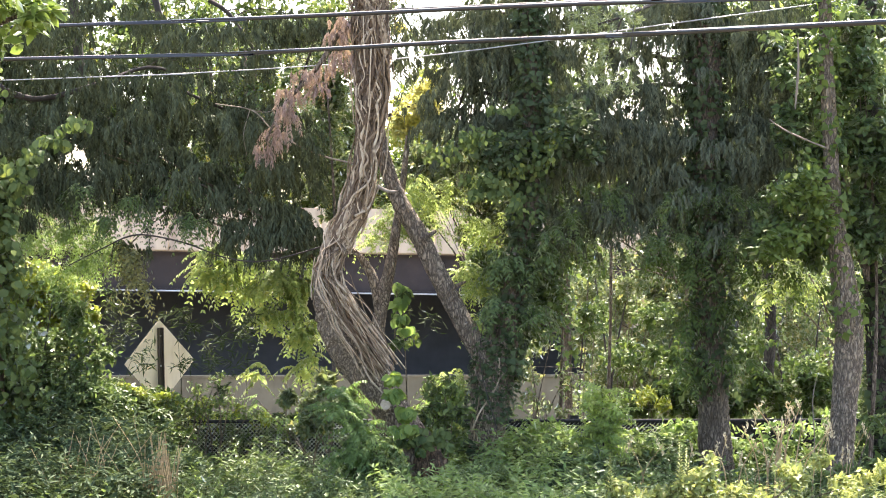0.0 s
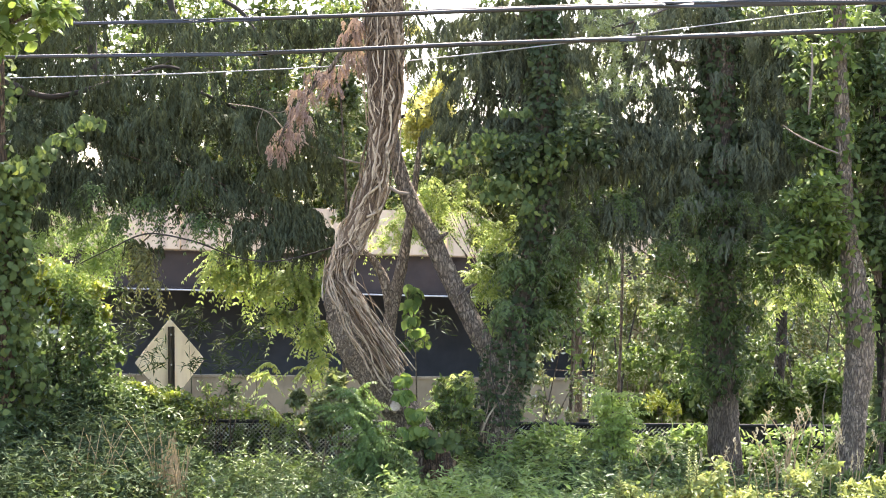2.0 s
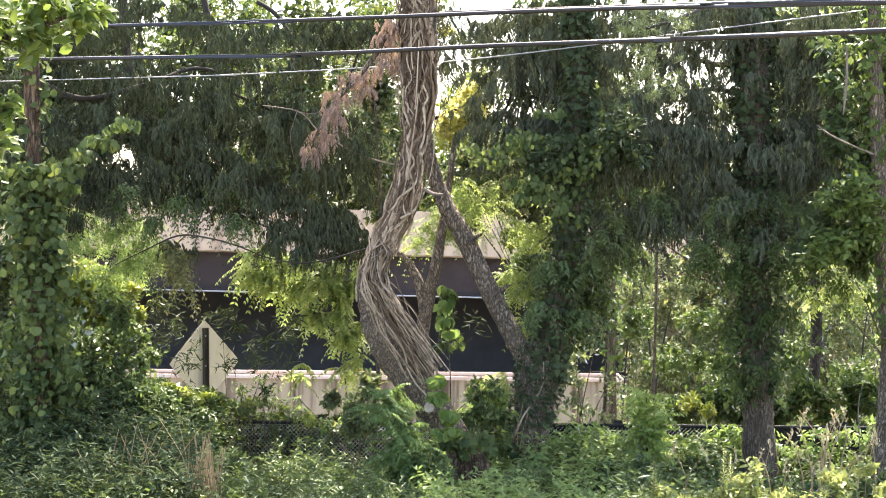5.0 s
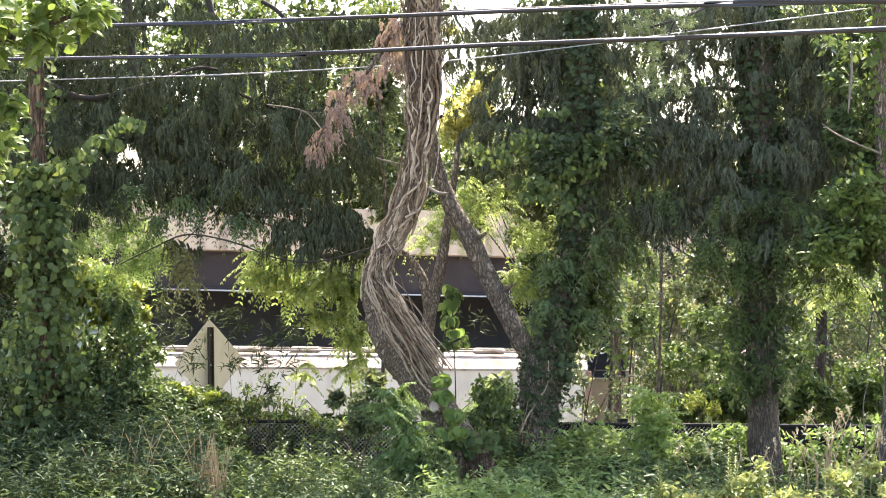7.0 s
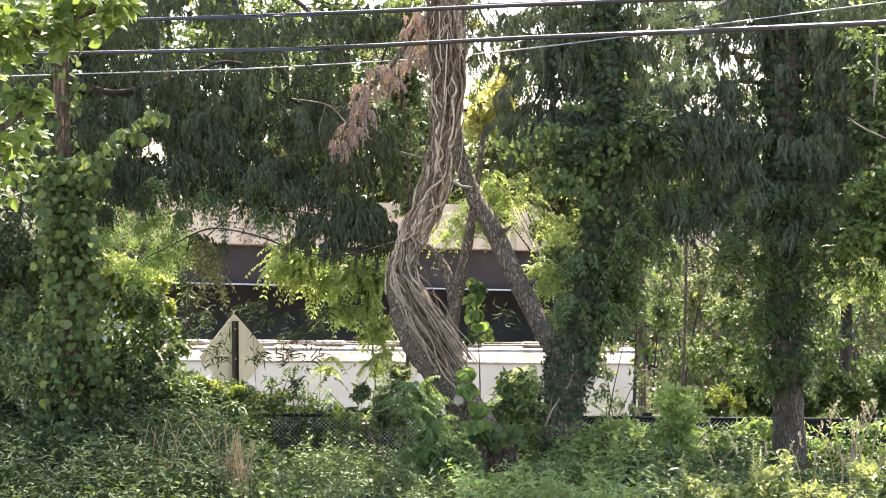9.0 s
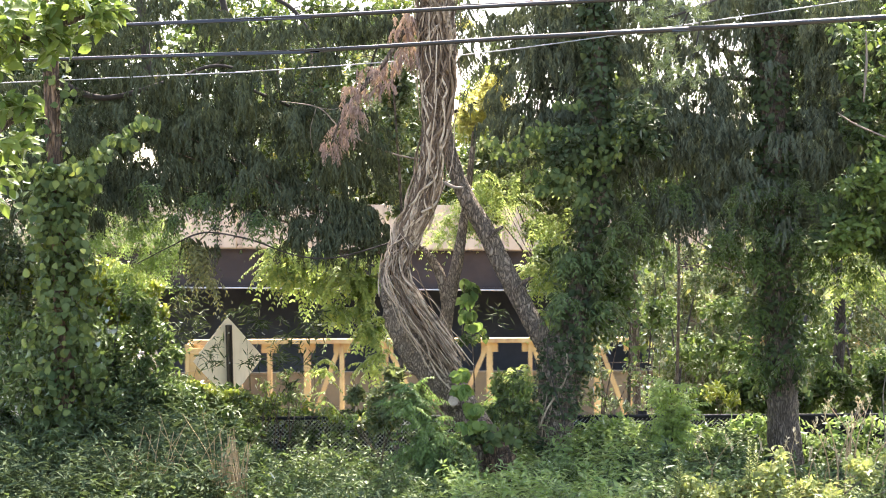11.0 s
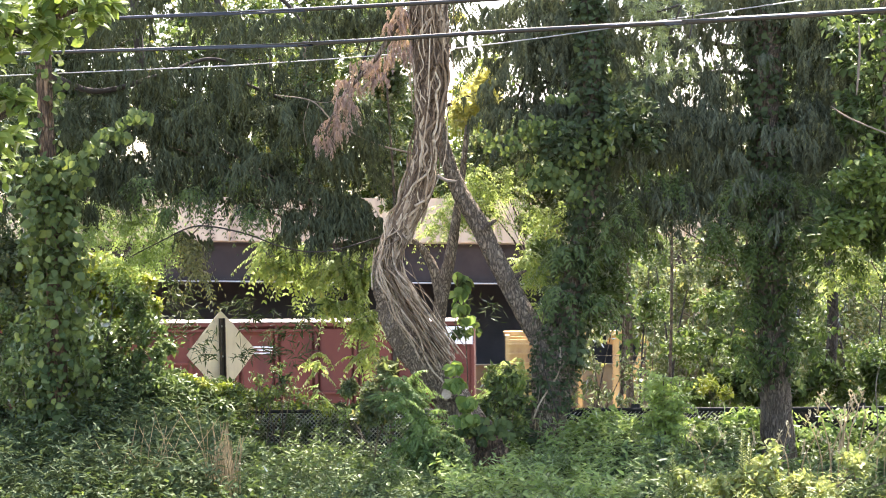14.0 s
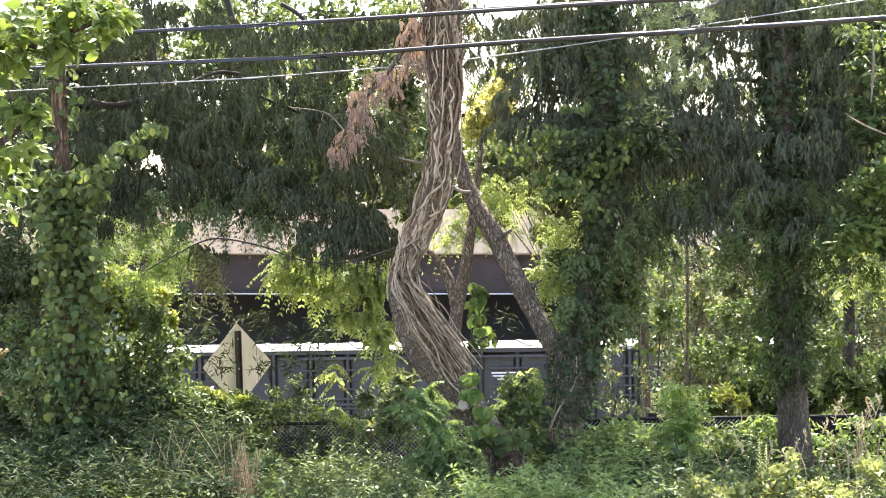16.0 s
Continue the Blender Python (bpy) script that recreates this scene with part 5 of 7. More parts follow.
def reeds():
    r = thing("bamboo_shoots", "slender shoots with narrow pointed leaves beside the sign", "bamboo", at=(0, 0, 0))
    for row in ([(-3.35, 27.20, 0.63, 0.022), (-3.41, 27.20, 1.81, 0.022), (-3.46, 27.20, 2.62, 0.015), (-3.44, 27.20, 2.99, 0.009)], [(-4.33, 27.30, 0.62, 0.022), (-4.21, 27.30, 1.80, 0.022), (-4.03, 27.30, 2.39, 0.015), (-3.86, 27.30, 2.61, 0.009)], [(-2.65, 27.60, 0.58, 0.022), (-2.61, 27.60, 1.78, 0.022), (-2.58, 27.60, 2.53, 0.015), (-2.61, 27.60, 2.82, 0.007)]):
        wood("cane", [(x, y, z, q * 0.15) for x, y, z, q in row], L_REED, r, sides=5)
    crown("leaves", [(-3.55, 27.30, 2.86, 0.22, 0.20, 0.10, 44),
     (-3.47, 27.30, 2.61, 0.25, 0.20, 0.15, 30),
     (-3.21, 27.30, 2.72, 0.22, 0.20, 0.12, 44),
     (-3.95, 27.30, 2.24, 0.30, 0.30, 0.30, 70),
     (-3.44, 27.30, 2.21, 0.19, 0.20, 0.10, 30),
     (-2.99, 27.30, 2.24, 0.19, 0.30, 0.30, 60),
     (-2.88, 27.30, 1.87, 0.22, 0.30, 0.15, 60),
     (-4.32, 27.30, 2.61, 0.37, 0.40, 0.37, 110),
     (-2.58, 27.30, 2.61, 0.27, 0.30, 0.37, 90),
     (-2.70, 27.30, 2.24, 0.22, 0.30, 0.22, 50),
     (-4.47, 27.30, 3.06, 0.30, 0.30, 0.30, 80),
     (-3.86, 27.30, 2.47, 0.15, 0.20, 0.18, 14),
     (-3.32, 27.30, 2.24, 0.19, 0.20, 0.15, 20),
     (-2.99, 27.30, 2.54, 0.22, 0.30, 0.37, 50),
     (-4.39, 29.00, 2.86, 0.36, 0.40, 0.36, 60),
     (-3.70, 29.00, 2.72, 0.40, 0.40, 0.30, 40),
     (-2.92, 29.00, 2.64, 0.40, 0.40, 0.40, 80),
     (-4.62, 29.00, 2.46, 0.36, 0.40, 0.30, 60),
     (-0.31, 29.00, 2.70, 0.40, 0.40, 0.30, 60),
     (-3.30, 29.00, 2.38, 0.40, 0.40, 0.20, 30)], clump_reed, L_REED, r, size=0.14, ratio=0.15)


reeds()


def pine_bough():
    """Pale green needle tufts that stand out from a thin bough, each a star of needles."""
    b = thing("pine_bough", "pine bough with tufts of pale green needles", "branch")
    wood("stick", [(3.24, 26.00, 7.00, 0.030), (2.70, 24.80, 6.70, 0.024), (2.02, 23.40, 6.30, 0.016), (1.58, 23.30, 6.16, 0.008)], TWIG, b, sides=7)
    for rows in ([(2.02, 23.40, 6.30, 0.012), (1.88, 23.30, 5.94, 0.009), (1.74, 23.30, 5.61, 0.005)], [(2.20, 23.80, 6.42, 0.012), (2.12, 23.40, 6.00, 0.009), (2.00, 23.30, 5.54, 0.005)]):
        wood("twig", rows, TWIG, b, sides=5)
    cen = np.vstack([np.array(q) + rng.standard_normal((m, 3)) * np.array(w) for q, w, m in (
        ((1.64, 23.2, 6.21), (0.17, 0.15, 0.10), 24), ((1.96, 23.2, 6.32), (0.20, 0.15, 0.12), 30), ((1.81, 23.2, 5.81), (0.11, 0.15, 0.14), 22), ((1.97, 23.2, 5.55), (0.14, 0.15, 0.11), 16), ((1.70, 23.2, 5.61), (0.10, 0.12, 0.10), 9))])
    k = 26
    axis = unit(rng.standard_normal((len(cen), 1, 3)) * 0.5 + np.array([-0.3, -0.3, 0.5]))
    way = unit(rng.standard_normal((len(cen), k, 3)) + axis * 0.7)
    pos = np.repeat(cen[:, None], k, 1).reshape(-1, 3)
    n = len(pos)
    link("needles", mesh_of("needles", [blades(pos, way.reshape(-1, 3), rng.standard_normal((n, 3)), 0.085 * rng.uniform(0.7, 1.2, n), 0.007, 0.1, 0.5)], False), L_PINE, b)


pine_bough()


# ---- shrubs, weeds and grass ----
def shrub(label, rows, material, maker=clump_broad, stems=3, **how):
    x, y, z = rows[0][0], rows[0][1], ground_height(rows[0][0], rows[0][1])
    s = thing("shrub", label, "shrub")
    for k in range(stems):
        c = rows[k % len(rows)]
        dx = rng.uniform(-0.2, 0.2)
        wood("stem", [(x + dx, y, z - 0.05, 0.014), ((x + c[0]) / 2 + dx, (y + c[1]) / 2, (z + c[2]) / 2, 0.009), (c[0], c[1], c[2], 0.004)], BARK_DARK, s, sides=6, step=0.15)
    crown("foliage", rows, maker, material, s, **how)
    return s


shrub("sunlit bush with yellow-green leaves", [(-5.42, 27.60, 3.28, 0.45, 0.50, 0.30, 1500),
     (-5.04, 27.60, 3.13, 0.37, 0.50, 0.30, 1300),
     (-5.57, 27.60, 2.83, 0.45, 0.60, 0.37, 1500),
     (-5.12, 27.60, 2.60, 0.45, 0.60, 0.37, 1300),
     (-4.82, 27.60, 2.98, 0.19, 0.30, 0.19, 400),
     (-4.75, 27.00, 3.27, 0.26, 0.30, 0.18, 420),
     (-4.55, 27.00, 2.84, 0.20, 0.30, 0.22, 380),
     (-6.40, 27.40, 3.42, 0.30, 0.40, 0.26, 520),
     (-6.45, 27.40, 2.80, 0.30, 0.40, 0.26, 520)], L_BRIGHT, size=0.095)
shrub("dense green bush growing by the fence", [(-5.29, 26.20, 2.30, 0.64, 0.80, 0.43, 3800),
     (-4.72, 26.20, 1.95, 0.64, 0.80, 0.36, 3400),
     (-5.29, 26.20, 1.59, 0.78, 0.80, 0.43, 4200),
     (-4.36, 26.20, 1.73, 0.50, 0.60, 0.28, 2200),
     (-6.00, 26.20, 2.16, 0.64, 0.80, 0.64, 3500)], L_WEED, size=0.10, ratio=0.45)
shrub("soft green tangle round the foot of the ivy-clad tree", [(-5.75, 24.60, 2.10, 0.34, 0.30, 0.34, 260),
     (-4.80, 24.60, 2.05, 0.34, 0.30, 0.34, 260),
     (-5.65, 24.60, 1.55, 0.40, 0.30, 0.28, 320),
     (-4.75, 24.60, 1.55, 0.40, 0.30, 0.28, 320),
     (-5.25, 24.20, 1.25, 0.45, 0.30, 0.22, 300)], L_VINE, size=0.10, ratio=0.5, stems=5)
shrub("mid-green bush at the edge of the trees", [(-6.40, 27.20, 3.50, 0.45, 0.50, 0.35, 700),
     (-6.35, 27.20, 2.85, 0.45, 0.50, 0.35, 700),
     (-6.45, 27.20, 2.25, 0.45, 0.50, 0.35, 700)], L_FAR, size=0.10)
shrub("leafy hedge growing over the fence", [(-4.06, 27.00, 1.71, 0.51, 0.50, 0.22, 2000),
     (-4.28, 27.00, 1.89, 0.32, 0.40, 0.19, 1000),
     (-3.62, 27.00, 1.78, 0.29, 0.40, 0.13, 700)], L_WEED, size=0.085, ratio=0.36)
shrub("low leafy hedge behind the chain-link fence", [(-3.58, 27.80, 1.57, 0.45, 0.30, 0.17, 1500),
     (-2.90, 27.80, 1.45, 0.45, 0.30, 0.14, 1300),
     (-2.29, 27.80, 1.39, 0.45, 0.30, 0.11, 1100),
     (-2.52, 27.80, 1.42, 0.45, 0.30, 0.11, 800),
     (-1.84, 27.80, 1.40, 0.30, 0.30, 0.11, 600),
     (-3.27, 27.80, 1.62, 0.23, 0.30, 0.11, 400)], L_SHRUB, size=0.085, ratio=0.36)
shrub("leafy sprays with sunlit tips above the fence", [(-3.08, 26.80, 1.74, 0.22, 0.30, 0.09, 150),
     (-4.25, 26.80, 1.91, 0.22, 0.30, 0.15, 210),
     (-2.28, 26.80, 1.55, 0.22, 0.30, 0.09, 110),
     (-3.52, 26.80, 1.80, 0.22, 0.30, 0.10, 110),
     (-3.95, 26.80, 1.91, 0.19, 0.30, 0.09, 100),
     (-2.65, 26.80, 1.65, 0.10, 0.20, 0.12, 40),
     (-1.85, 26.80, 1.52, 0.19, 0.30, 0.07, 60),
     (0.11, 26.80, 1.83, 0.36, 0.40, 0.22, 80)], L_BRIGHT, size=0.075)
shrub("fresh green weeds round the foot of the vine trunk", [(-0.60, 23.40, 1.23, 0.23, 0.30, 0.28, 700),
     (-0.36, 23.40, 0.86, 0.20, 0.30, 0.12, 320),
     (0.25, 23.40, 1.02, 0.22, 0.30, 0.18, 500),
     (0.48, 23.40, 1.15, 0.32, 0.30, 0.19, 900)], L_WEED, size=0.075, ratio=0.45)
shrub("grey-green broad-leaved bush beside the leaning trunk", [(-1.42, 24.90, 2.08, 0.24, 0.30, 0.16, 330),
     (-1.72, 24.90, 1.90, 0.26, 0.30, 0.16, 330),
     (-1.22, 24.90, 1.90, 0.28, 0.30, 0.20, 420),
     (-1.50, 24.90, 1.66, 0.36, 0.30, 0.22, 520)], L_FAR, size=0.10, ratio=0.55)
shrub("light green undergrowth below the forked tree", [(-0.03, 26.20, 1.72, 0.43, 0.50, 0.28, 620),
     (1.10, 26.20, 1.30, 0.50, 0.60, 0.28, 800),
     (0.11, 26.20, 1.16, 0.50, 0.60, 0.36, 800)], L_FERN, size=0.11, ratio=0.45)
shrub("glossy-leaved bush by the railway", [(3.03, 42.00, 1.95, 0.68, 1.40, 0.68, 1020),
     (3.60, 42.00, 2.86, 0.80, 1.40, 0.68, 1320),
     (2.69, 42.00, 3.09, 0.68, 1.20, 0.68, 1020),
     (4.16, 42.00, 1.95, 0.80, 1.40, 0.80, 1440),
     (4.50, 42.00, 1.04, 0.80, 1.20, 0.57, 1320),
     (3.59, 42.00, 1.04, 0.68, 1.20, 0.46, 1020),
     (4.34, 42.00, 3.09, 0.57, 1.00, 0.46, 900),
     (4.73, 42.00, 2.52, 0.57, 1.00, 0.46, 900)], L_FAR, size=0.135)
shrub("glossy-leaved tall bush by the railway", [(4.74, 42.00, 3.32, 0.68, 1.30, 0.68, 1020),
     (6.22, 42.00, 2.86, 0.80, 1.40, 0.91, 1560),
     (7.13, 42.00, 2.40, 0.80, 1.40, 1.02, 1680),
     (6.21, 42.00, 1.49, 0.91, 1.40, 0.68, 1560),
     (7.35, 42.00, 1.03, 0.91, 1.40, 0.57, 1560),
     (8.61, 42.00, 2.40, 0.68, 1.40, 1.37, 1560),
     (8.83, 42.00, 1.03, 0.91, 1.40, 0.68, 1320),
     (7.24, 42.00, 3.77, 0.57, 1.20, 0.57, 720),
     (7.64, 42.00, 1.83, 0.46, 1.00, 0.46, 540),
     (5.87, 42.00, 2.06, 0.57, 1.00, 0.57, 540)], L_FAR, size=0.135)
shrub("dark green bush on the bank", [(3.87, 38.00, 0.67, 0.93, 1.00, 0.35, 1700),
     (5.72, 38.00, 0.71, 0.93, 1.00, 0.35, 1700),
     (7.37, 38.00, 0.66, 0.93, 1.00, 0.41, 1800),
     (8.81, 38.00, 1.07, 0.93, 1.20, 0.82, 1800)], L_SHRUB, size=0.10)


shrub("dull green bush close behind the screened fence", [(3.15, 28.60, 1.72, 0.42, 0.30, 0.30, 900),
     (3.85, 28.60, 1.66, 0.42, 0.30, 0.30, 900),
     (4.40, 28.60, 1.80, 0.42, 0.30, 0.34, 900),
     (5.10, 28.60, 1.75, 0.42, 0.30, 0.34, 800),
     (4.10, 28.60, 2.25, 0.26, 0.30, 0.20, 200),
     (2.60, 28.60, 1.58, 0.34, 0.30, 0.20, 420),
     (3.00, 28.60, 2.30, 0.26, 0.30, 0.20, 200),
     (3.60, 28.60, 1.42, 0.60, 0.30, 0.16, 420),
     (4.80, 28.60, 1.42, 0.60, 0.30, 0.16, 420)], L_SHRUB, size=0.12, ratio=0.6, stems=6)
shrub("thin pale sprays of leaves over the fence beside the fork", [(1.20, 27.60, 1.75, 0.22, 0.30, 0.24, 110),
     (1.55, 27.60, 1.60, 0.26, 0.30, 0.16, 120),
     (1.62, 27.60, 2.05, 0.20, 0.30, 0.28, 70),
     (1.15, 27.60, 2.30, 0.16, 0.30, 0.26, 50),
     (1.45, 27.60, 2.60, 0.24, 0.30, 0.24, 60)], L_FAR, size=0.08, ratio=0.45, stems=7)
shrub("hazy pale green bush before the wall", [(-1.55, 26.20, 1.62, 0.34, 0.25, 0.22, 200),
     (-2.05, 26.40, 1.58, 0.34, 0.25, 0.18, 170),
     (-2.40, 26.40, 1.85, 0.24, 0.25, 0.16, 80),
     (0.10, 26.00, 1.62, 0.26, 0.25, 0.22, 170),
     (-0.05, 26.00, 2.02, 0.22, 0.25, 0.16, 90),
     (0.98, 26.40, 1.55, 0.22, 0.25, 0.24, 140)], L_FERN, clump_feather, stems=6, rachis=0.22, size=0.06, ratio=0.4, pairs=7, droop=0.5)
shrub("tall spindly weeds with pale leaves over the fence", [(-3.12, 26.60, 1.92, 0.20, 0.20, 0.16, 60),
     (-2.90, 26.60, 2.06, 0.18, 0.20, 0.20, 50),
     (-2.72, 26.60, 1.82, 0.22, 0.20, 0.16, 70),
     (-2.98, 26.60, 1.70, 0.30, 0.20, 0.14, 110),
     (-2.45, 26.60, 1.66, 0.22, 0.20, 0.12, 60)], L_VINE, size=0.085, ratio=0.32, stems=8)
shrub("yellow-green bush high on the slope", [(3.20, 39.00, 3.55, 0.40, 0.50, 0.30, 420),
     (3.75, 39.00, 3.60, 0.40, 0.50, 0.30, 420),
     (3.45, 39.00, 3.10, 0.45, 0.50, 0.30, 420)], L_FAR, size=0.12, stems=4)
shrub("small yellow-green bush behind the fence", [(2.74, 28.00, 1.72, 0.22, 0.25, 0.12, 260),
     (3.02, 28.00, 1.62, 0.16, 0.25, 0.10, 150)], L_BRIGHT, size=0.085, ratio=0.5)
shrub("soft broad leaves round the foot of the plated trunk", [(4.55, 23.70, 1.08, 0.30, 0.30, 0.14, 190),
     (5.05, 23.70, 1.18, 0.36, 0.30, 0.18, 260),
     (4.95, 24.00, 1.70, 0.20, 0.20, 0.16, 60),
     (4.15, 23.30, 1.02, 0.28, 0.30, 0.14, 120)], L_VINE, size=0.125, ratio=0.62)
shrub("shaded bush with dark leaves and bare stems on the slope", [(2.55, 35.00, 2.55, 0.42, 0.60, 0.42, 520),
     (3.10, 35.00, 1.95, 0.55, 0.60, 0.40, 700),
     (3.55, 35.00, 2.70, 0.42, 0.60, 0.35, 480),
     (2.45, 35.00, 3.55, 0.40, 0.60, 0.35, 420),
     (3.70, 35.00, 3.60, 0.36, 0.60, 0.30, 360),
     (3.95, 35.00, 1.60, 0.45, 0.60, 0.35, 520),
     (5.10, 35.00, 2.05, 0.50, 0.60, 0.40, 560),
     (6.05, 35.00, 1.70, 0.55, 0.60, 0.40, 600),
     (4.95, 35.00, 3.30, 0.36, 0.60, 0.36, 320),
     (6.10, 35.00, 3.00, 0.40, 0.60, 0.50, 420)], L_SHRUB, size=0.12, ratio=0.55, stems=10)


def thicket_stems():
    """Bare dark stems that lean among the bushes on the slope."""
    t = thing("leaning_stems", "bare dark stems leaning among the bushes", "sapling")
    for x, y, lean, h, r in ((2.75, 37.0, 0.35, 4.2, 0.028), (3.15, 37.5, -0.3, 4.8, 0.022), (3.05, 36.5, 0.12, 2.1, 0.10), (3.45, 37.0, 0.5, 3.9, 0.020), (4.75, 37.0, -0.35, 4.0, 0.024), (5.05, 38.0, 0.3, 4.6, 0.02), (6.35, 37.0, -0.5, 4.2, 0.026), (6.60, 38.0, 0.25, 4.6, 0.02), (2.30, 37.0, 0.2, 4.4, 0.018)):
        z = ground_height(x, y)
        wood("stem", [(x, y, z - 0.1, r * 1.2), (x + lean * 0.35, y, z + h * 0.4, r), (x + lean * 0.8, y, z + h * 0.75, r * 0.8), (x + lean * 1.4, y, z + h, r * 0.4)], BARK_SHADE, t, sides=7, step=0.25)


thicket_stems()
pale = thing("dead_sapling", "thin pale dead sapling beside the plated trunk", "sapling")
wood("stem", [(4.36, 24.6, 0.6, 0.009), (4.38, 24.6, 1.4, 0.008), (4.36, 24.6, 1.9, 0.006), (4.41, 24.6, 2.2, 0.004)], DEAD_WOOD, pale, sides=6)


def hollow(x, y):
    """How far the weeds dip in the shade before the ivy-clad tree and the screened fence."""
    return np.interp(x * 24.5 / y, (2.5, 2.9, 3.5, 4.3, 4.9), (0, 0.36, 0.36, 0.22, 0.05)) * np.clip((y - 21.8) / 0.8, 0, 1)


def carpet():
    """Weeds over the bank before the fence."""
    def height(x, y):
        return 1.34 + 0.10 * math.sin(x * 2.3 + y) + 0.06 * math.sin(x * 5.1) + 0.22 * float(np.interp(x, (-6, -3.6, -2.6), (1, 0.7, 0))) - 0.09 * (25.5 - y) - 0.45 * float(np.interp(x * 24.5 / y, (-3.1, -2.7, -1.4, -1.0), (0, 1, 1, 0))) * (y > 23) - float(hollow(x, y))

    for name, maker, material, words, count, how in (
            ("weed_carpet", clump_broad, L_LANCE, "tangled green weeds covering the bank", 150, dict(size=0.145, ratio=0.32)),
            # these sit lowest, their darker leaf colour carrying the shade within the tangle
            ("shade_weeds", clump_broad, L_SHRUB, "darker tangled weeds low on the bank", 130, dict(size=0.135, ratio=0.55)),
            ("fern_carpet", clump_feather, L_FERN, "feathery green weeds on the bank", 140, dict(rachis=0.32, size=0.105, ratio=0.32))):
        rows = []
        for i in range(44):
            for y in (21.6, 22.6, 23.6, 24.6, 25.5, 26.3):
                x = (-5.8 + i * 0.27) * y / 24.5 + rng.uniform(-0.12, 0.12)
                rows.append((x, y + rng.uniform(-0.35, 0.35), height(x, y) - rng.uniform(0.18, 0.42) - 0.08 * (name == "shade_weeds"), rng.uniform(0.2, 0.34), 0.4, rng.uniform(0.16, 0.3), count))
        if name != "weed_carpet":
            rows = [r for r in rows if rng.random() < 0.55]
        tagged(crown(name, rows, maker, material, **how), words, "weeds", kind="stuff")


carpet()


def turf_height(x, y):
    gap = 0.25 * np.interp(x * 24.5 / y, (-3.3, -2.9, -1.3, -0.9), (0, 1, 1, 0)) * np.clip((y - 22.5) / 1.5, 0, 1)
    earth = np.interp(y, [p[0] for p in PROFILE], [p[1] for p in PROFILE])
    return np.maximum(earth + 0.1, 1.02 + 0.10 * np.sin(x * 2.3 + y) - 0.09 * (25.5 - y) + 0.2 * np.interp(x, (-6, -3.6, -2.6), (1, 0.7, 0)) - gap - hollow(x, y))


def grass():
    """Thin grass blades standing and bending among the weeds."""
    n = 2600
    y = rng.uniform(21.4, 25.4, n)
    x = rng.uniform(-6.2, 5.8, n) * y / 24.5
    z = turf_height(x, y) + rng.uniform(-0.1, 0.1, n)
    way = np.column_stack([rng.standard_normal(n) * 0.6, rng.standard_normal(n) * 0.4, rng.uniform(0.35, 1.0, n)])
    up = np.column_stack([rng.standard_normal(n) * 0.5, -np.ones(n), np.full(n, 0.4)])
    size = rng.uniform(0.14, 0.36, n)
    me = mesh_of("grass_blades", [blades(np.column_stack([x, y, z]), way, up, size, size * 0.03, 0.1, 0.35)], False)
    tagged(link("grass_blades", me, L_GRASS), "thin green and yellowing grass blades among the weeds", "grass", kind="stuff")


def sprigs(name, label, material, x0, x1, y0, y1, n, tall, leaves, size, ratio, lift=0.0, base=None):
    """Upright leafy weed stems with leaves set round them."""
    y = rng.uniform(y0, y1, n)
    x = rng.uniform(x0, x1, n) * y / 24.5
    z = (turf_height(x, y) - 0.12 if base is None else np.full(n, base)) + lift + rng.uniform(-0.08, 0.08, n)
    foot = np.column_stack([x, y, z])
    lean = np.column_stack([rng.standard_normal(n) * 0.35, rng.standard_normal(n) * 0.25, np.ones(n)])
    h = rng.uniform(*tall, n)
    t = (np.arange(leaves) + rng.random((n, leaves))) / leaves
    a = np.arange(leaves)[None, :] * 2.4 + rng.uniform(0, 6.3, n)[:, None]
    bow = np.stack([lean[:, 0:1] * t * t, lean[:, 1:2] * t * t, t], -1)
    pos = (foot[:, None, :] + bow * h[:, None, None]).reshape(-1, 3)
    way = np.stack([np.cos(a), np.sin(a), -0.15 + 0.45 * t + 0.45 * rng.standard_normal(a.shape)], -1).reshape(-1, 3)
    ln = (size * (1.15 - 0.6 * t) * rng.uniform(0.7, 1.2, a.shape)).reshape(-1)
    stems = blades(foot, lean, np.tile([0.0, -1.0, 0.2], (n, 1)), h, 0.010, 0.0, 0.3)
    me = mesh_of(name, [blades(pos, way, np.tile([0, 0, 1.0], (len(pos), 1)) + rng.standard_normal((len(pos), 3)) * 0.4, ln, ln * ratio, 0.12), stems], False)
    tagged(link(name, me, material), label, "weeds", kind="stuff")


sprigs("lance_weeds", "tall weeds with narrow pointed grey-green leaves", L_LANCE, -6.4, -3.2, 21.5, 26.4, 520, (0.4, 0.95), 26, 0.20, 0.22)
sprigs("sparse_weeds", "scattered weed stems standing before the fence", L_WEED, -3.3, -0.9, 22.0, 26.6, 430, (0.25, 0.7), 22, 0.16, 0.24, lift=-0.08)
sprigs("fence_weeds", "leafy weed tips rising along the fence top", L_WEED, -5.2, -3.0, 26.7, 27.1, 210, (0.15, 0.42), 20, 0.12, 0.26, base=1.2)
sprigs("fence_tips", "thin weed tips leaning through the fence", L_WEED, -3.0, -1.0, 26.7, 27.2, 46, (0.15, 0.36), 18, 0.11, 0.26, base=1.2)
sprigs("rail_weeds", "soft green weeds reaching up to the fence rail", L_WEED, 0.9, 2.8, 25.4, 26.6, 150, (0.25, 0.55), 20, 0.17, 0.34, base=0.92)
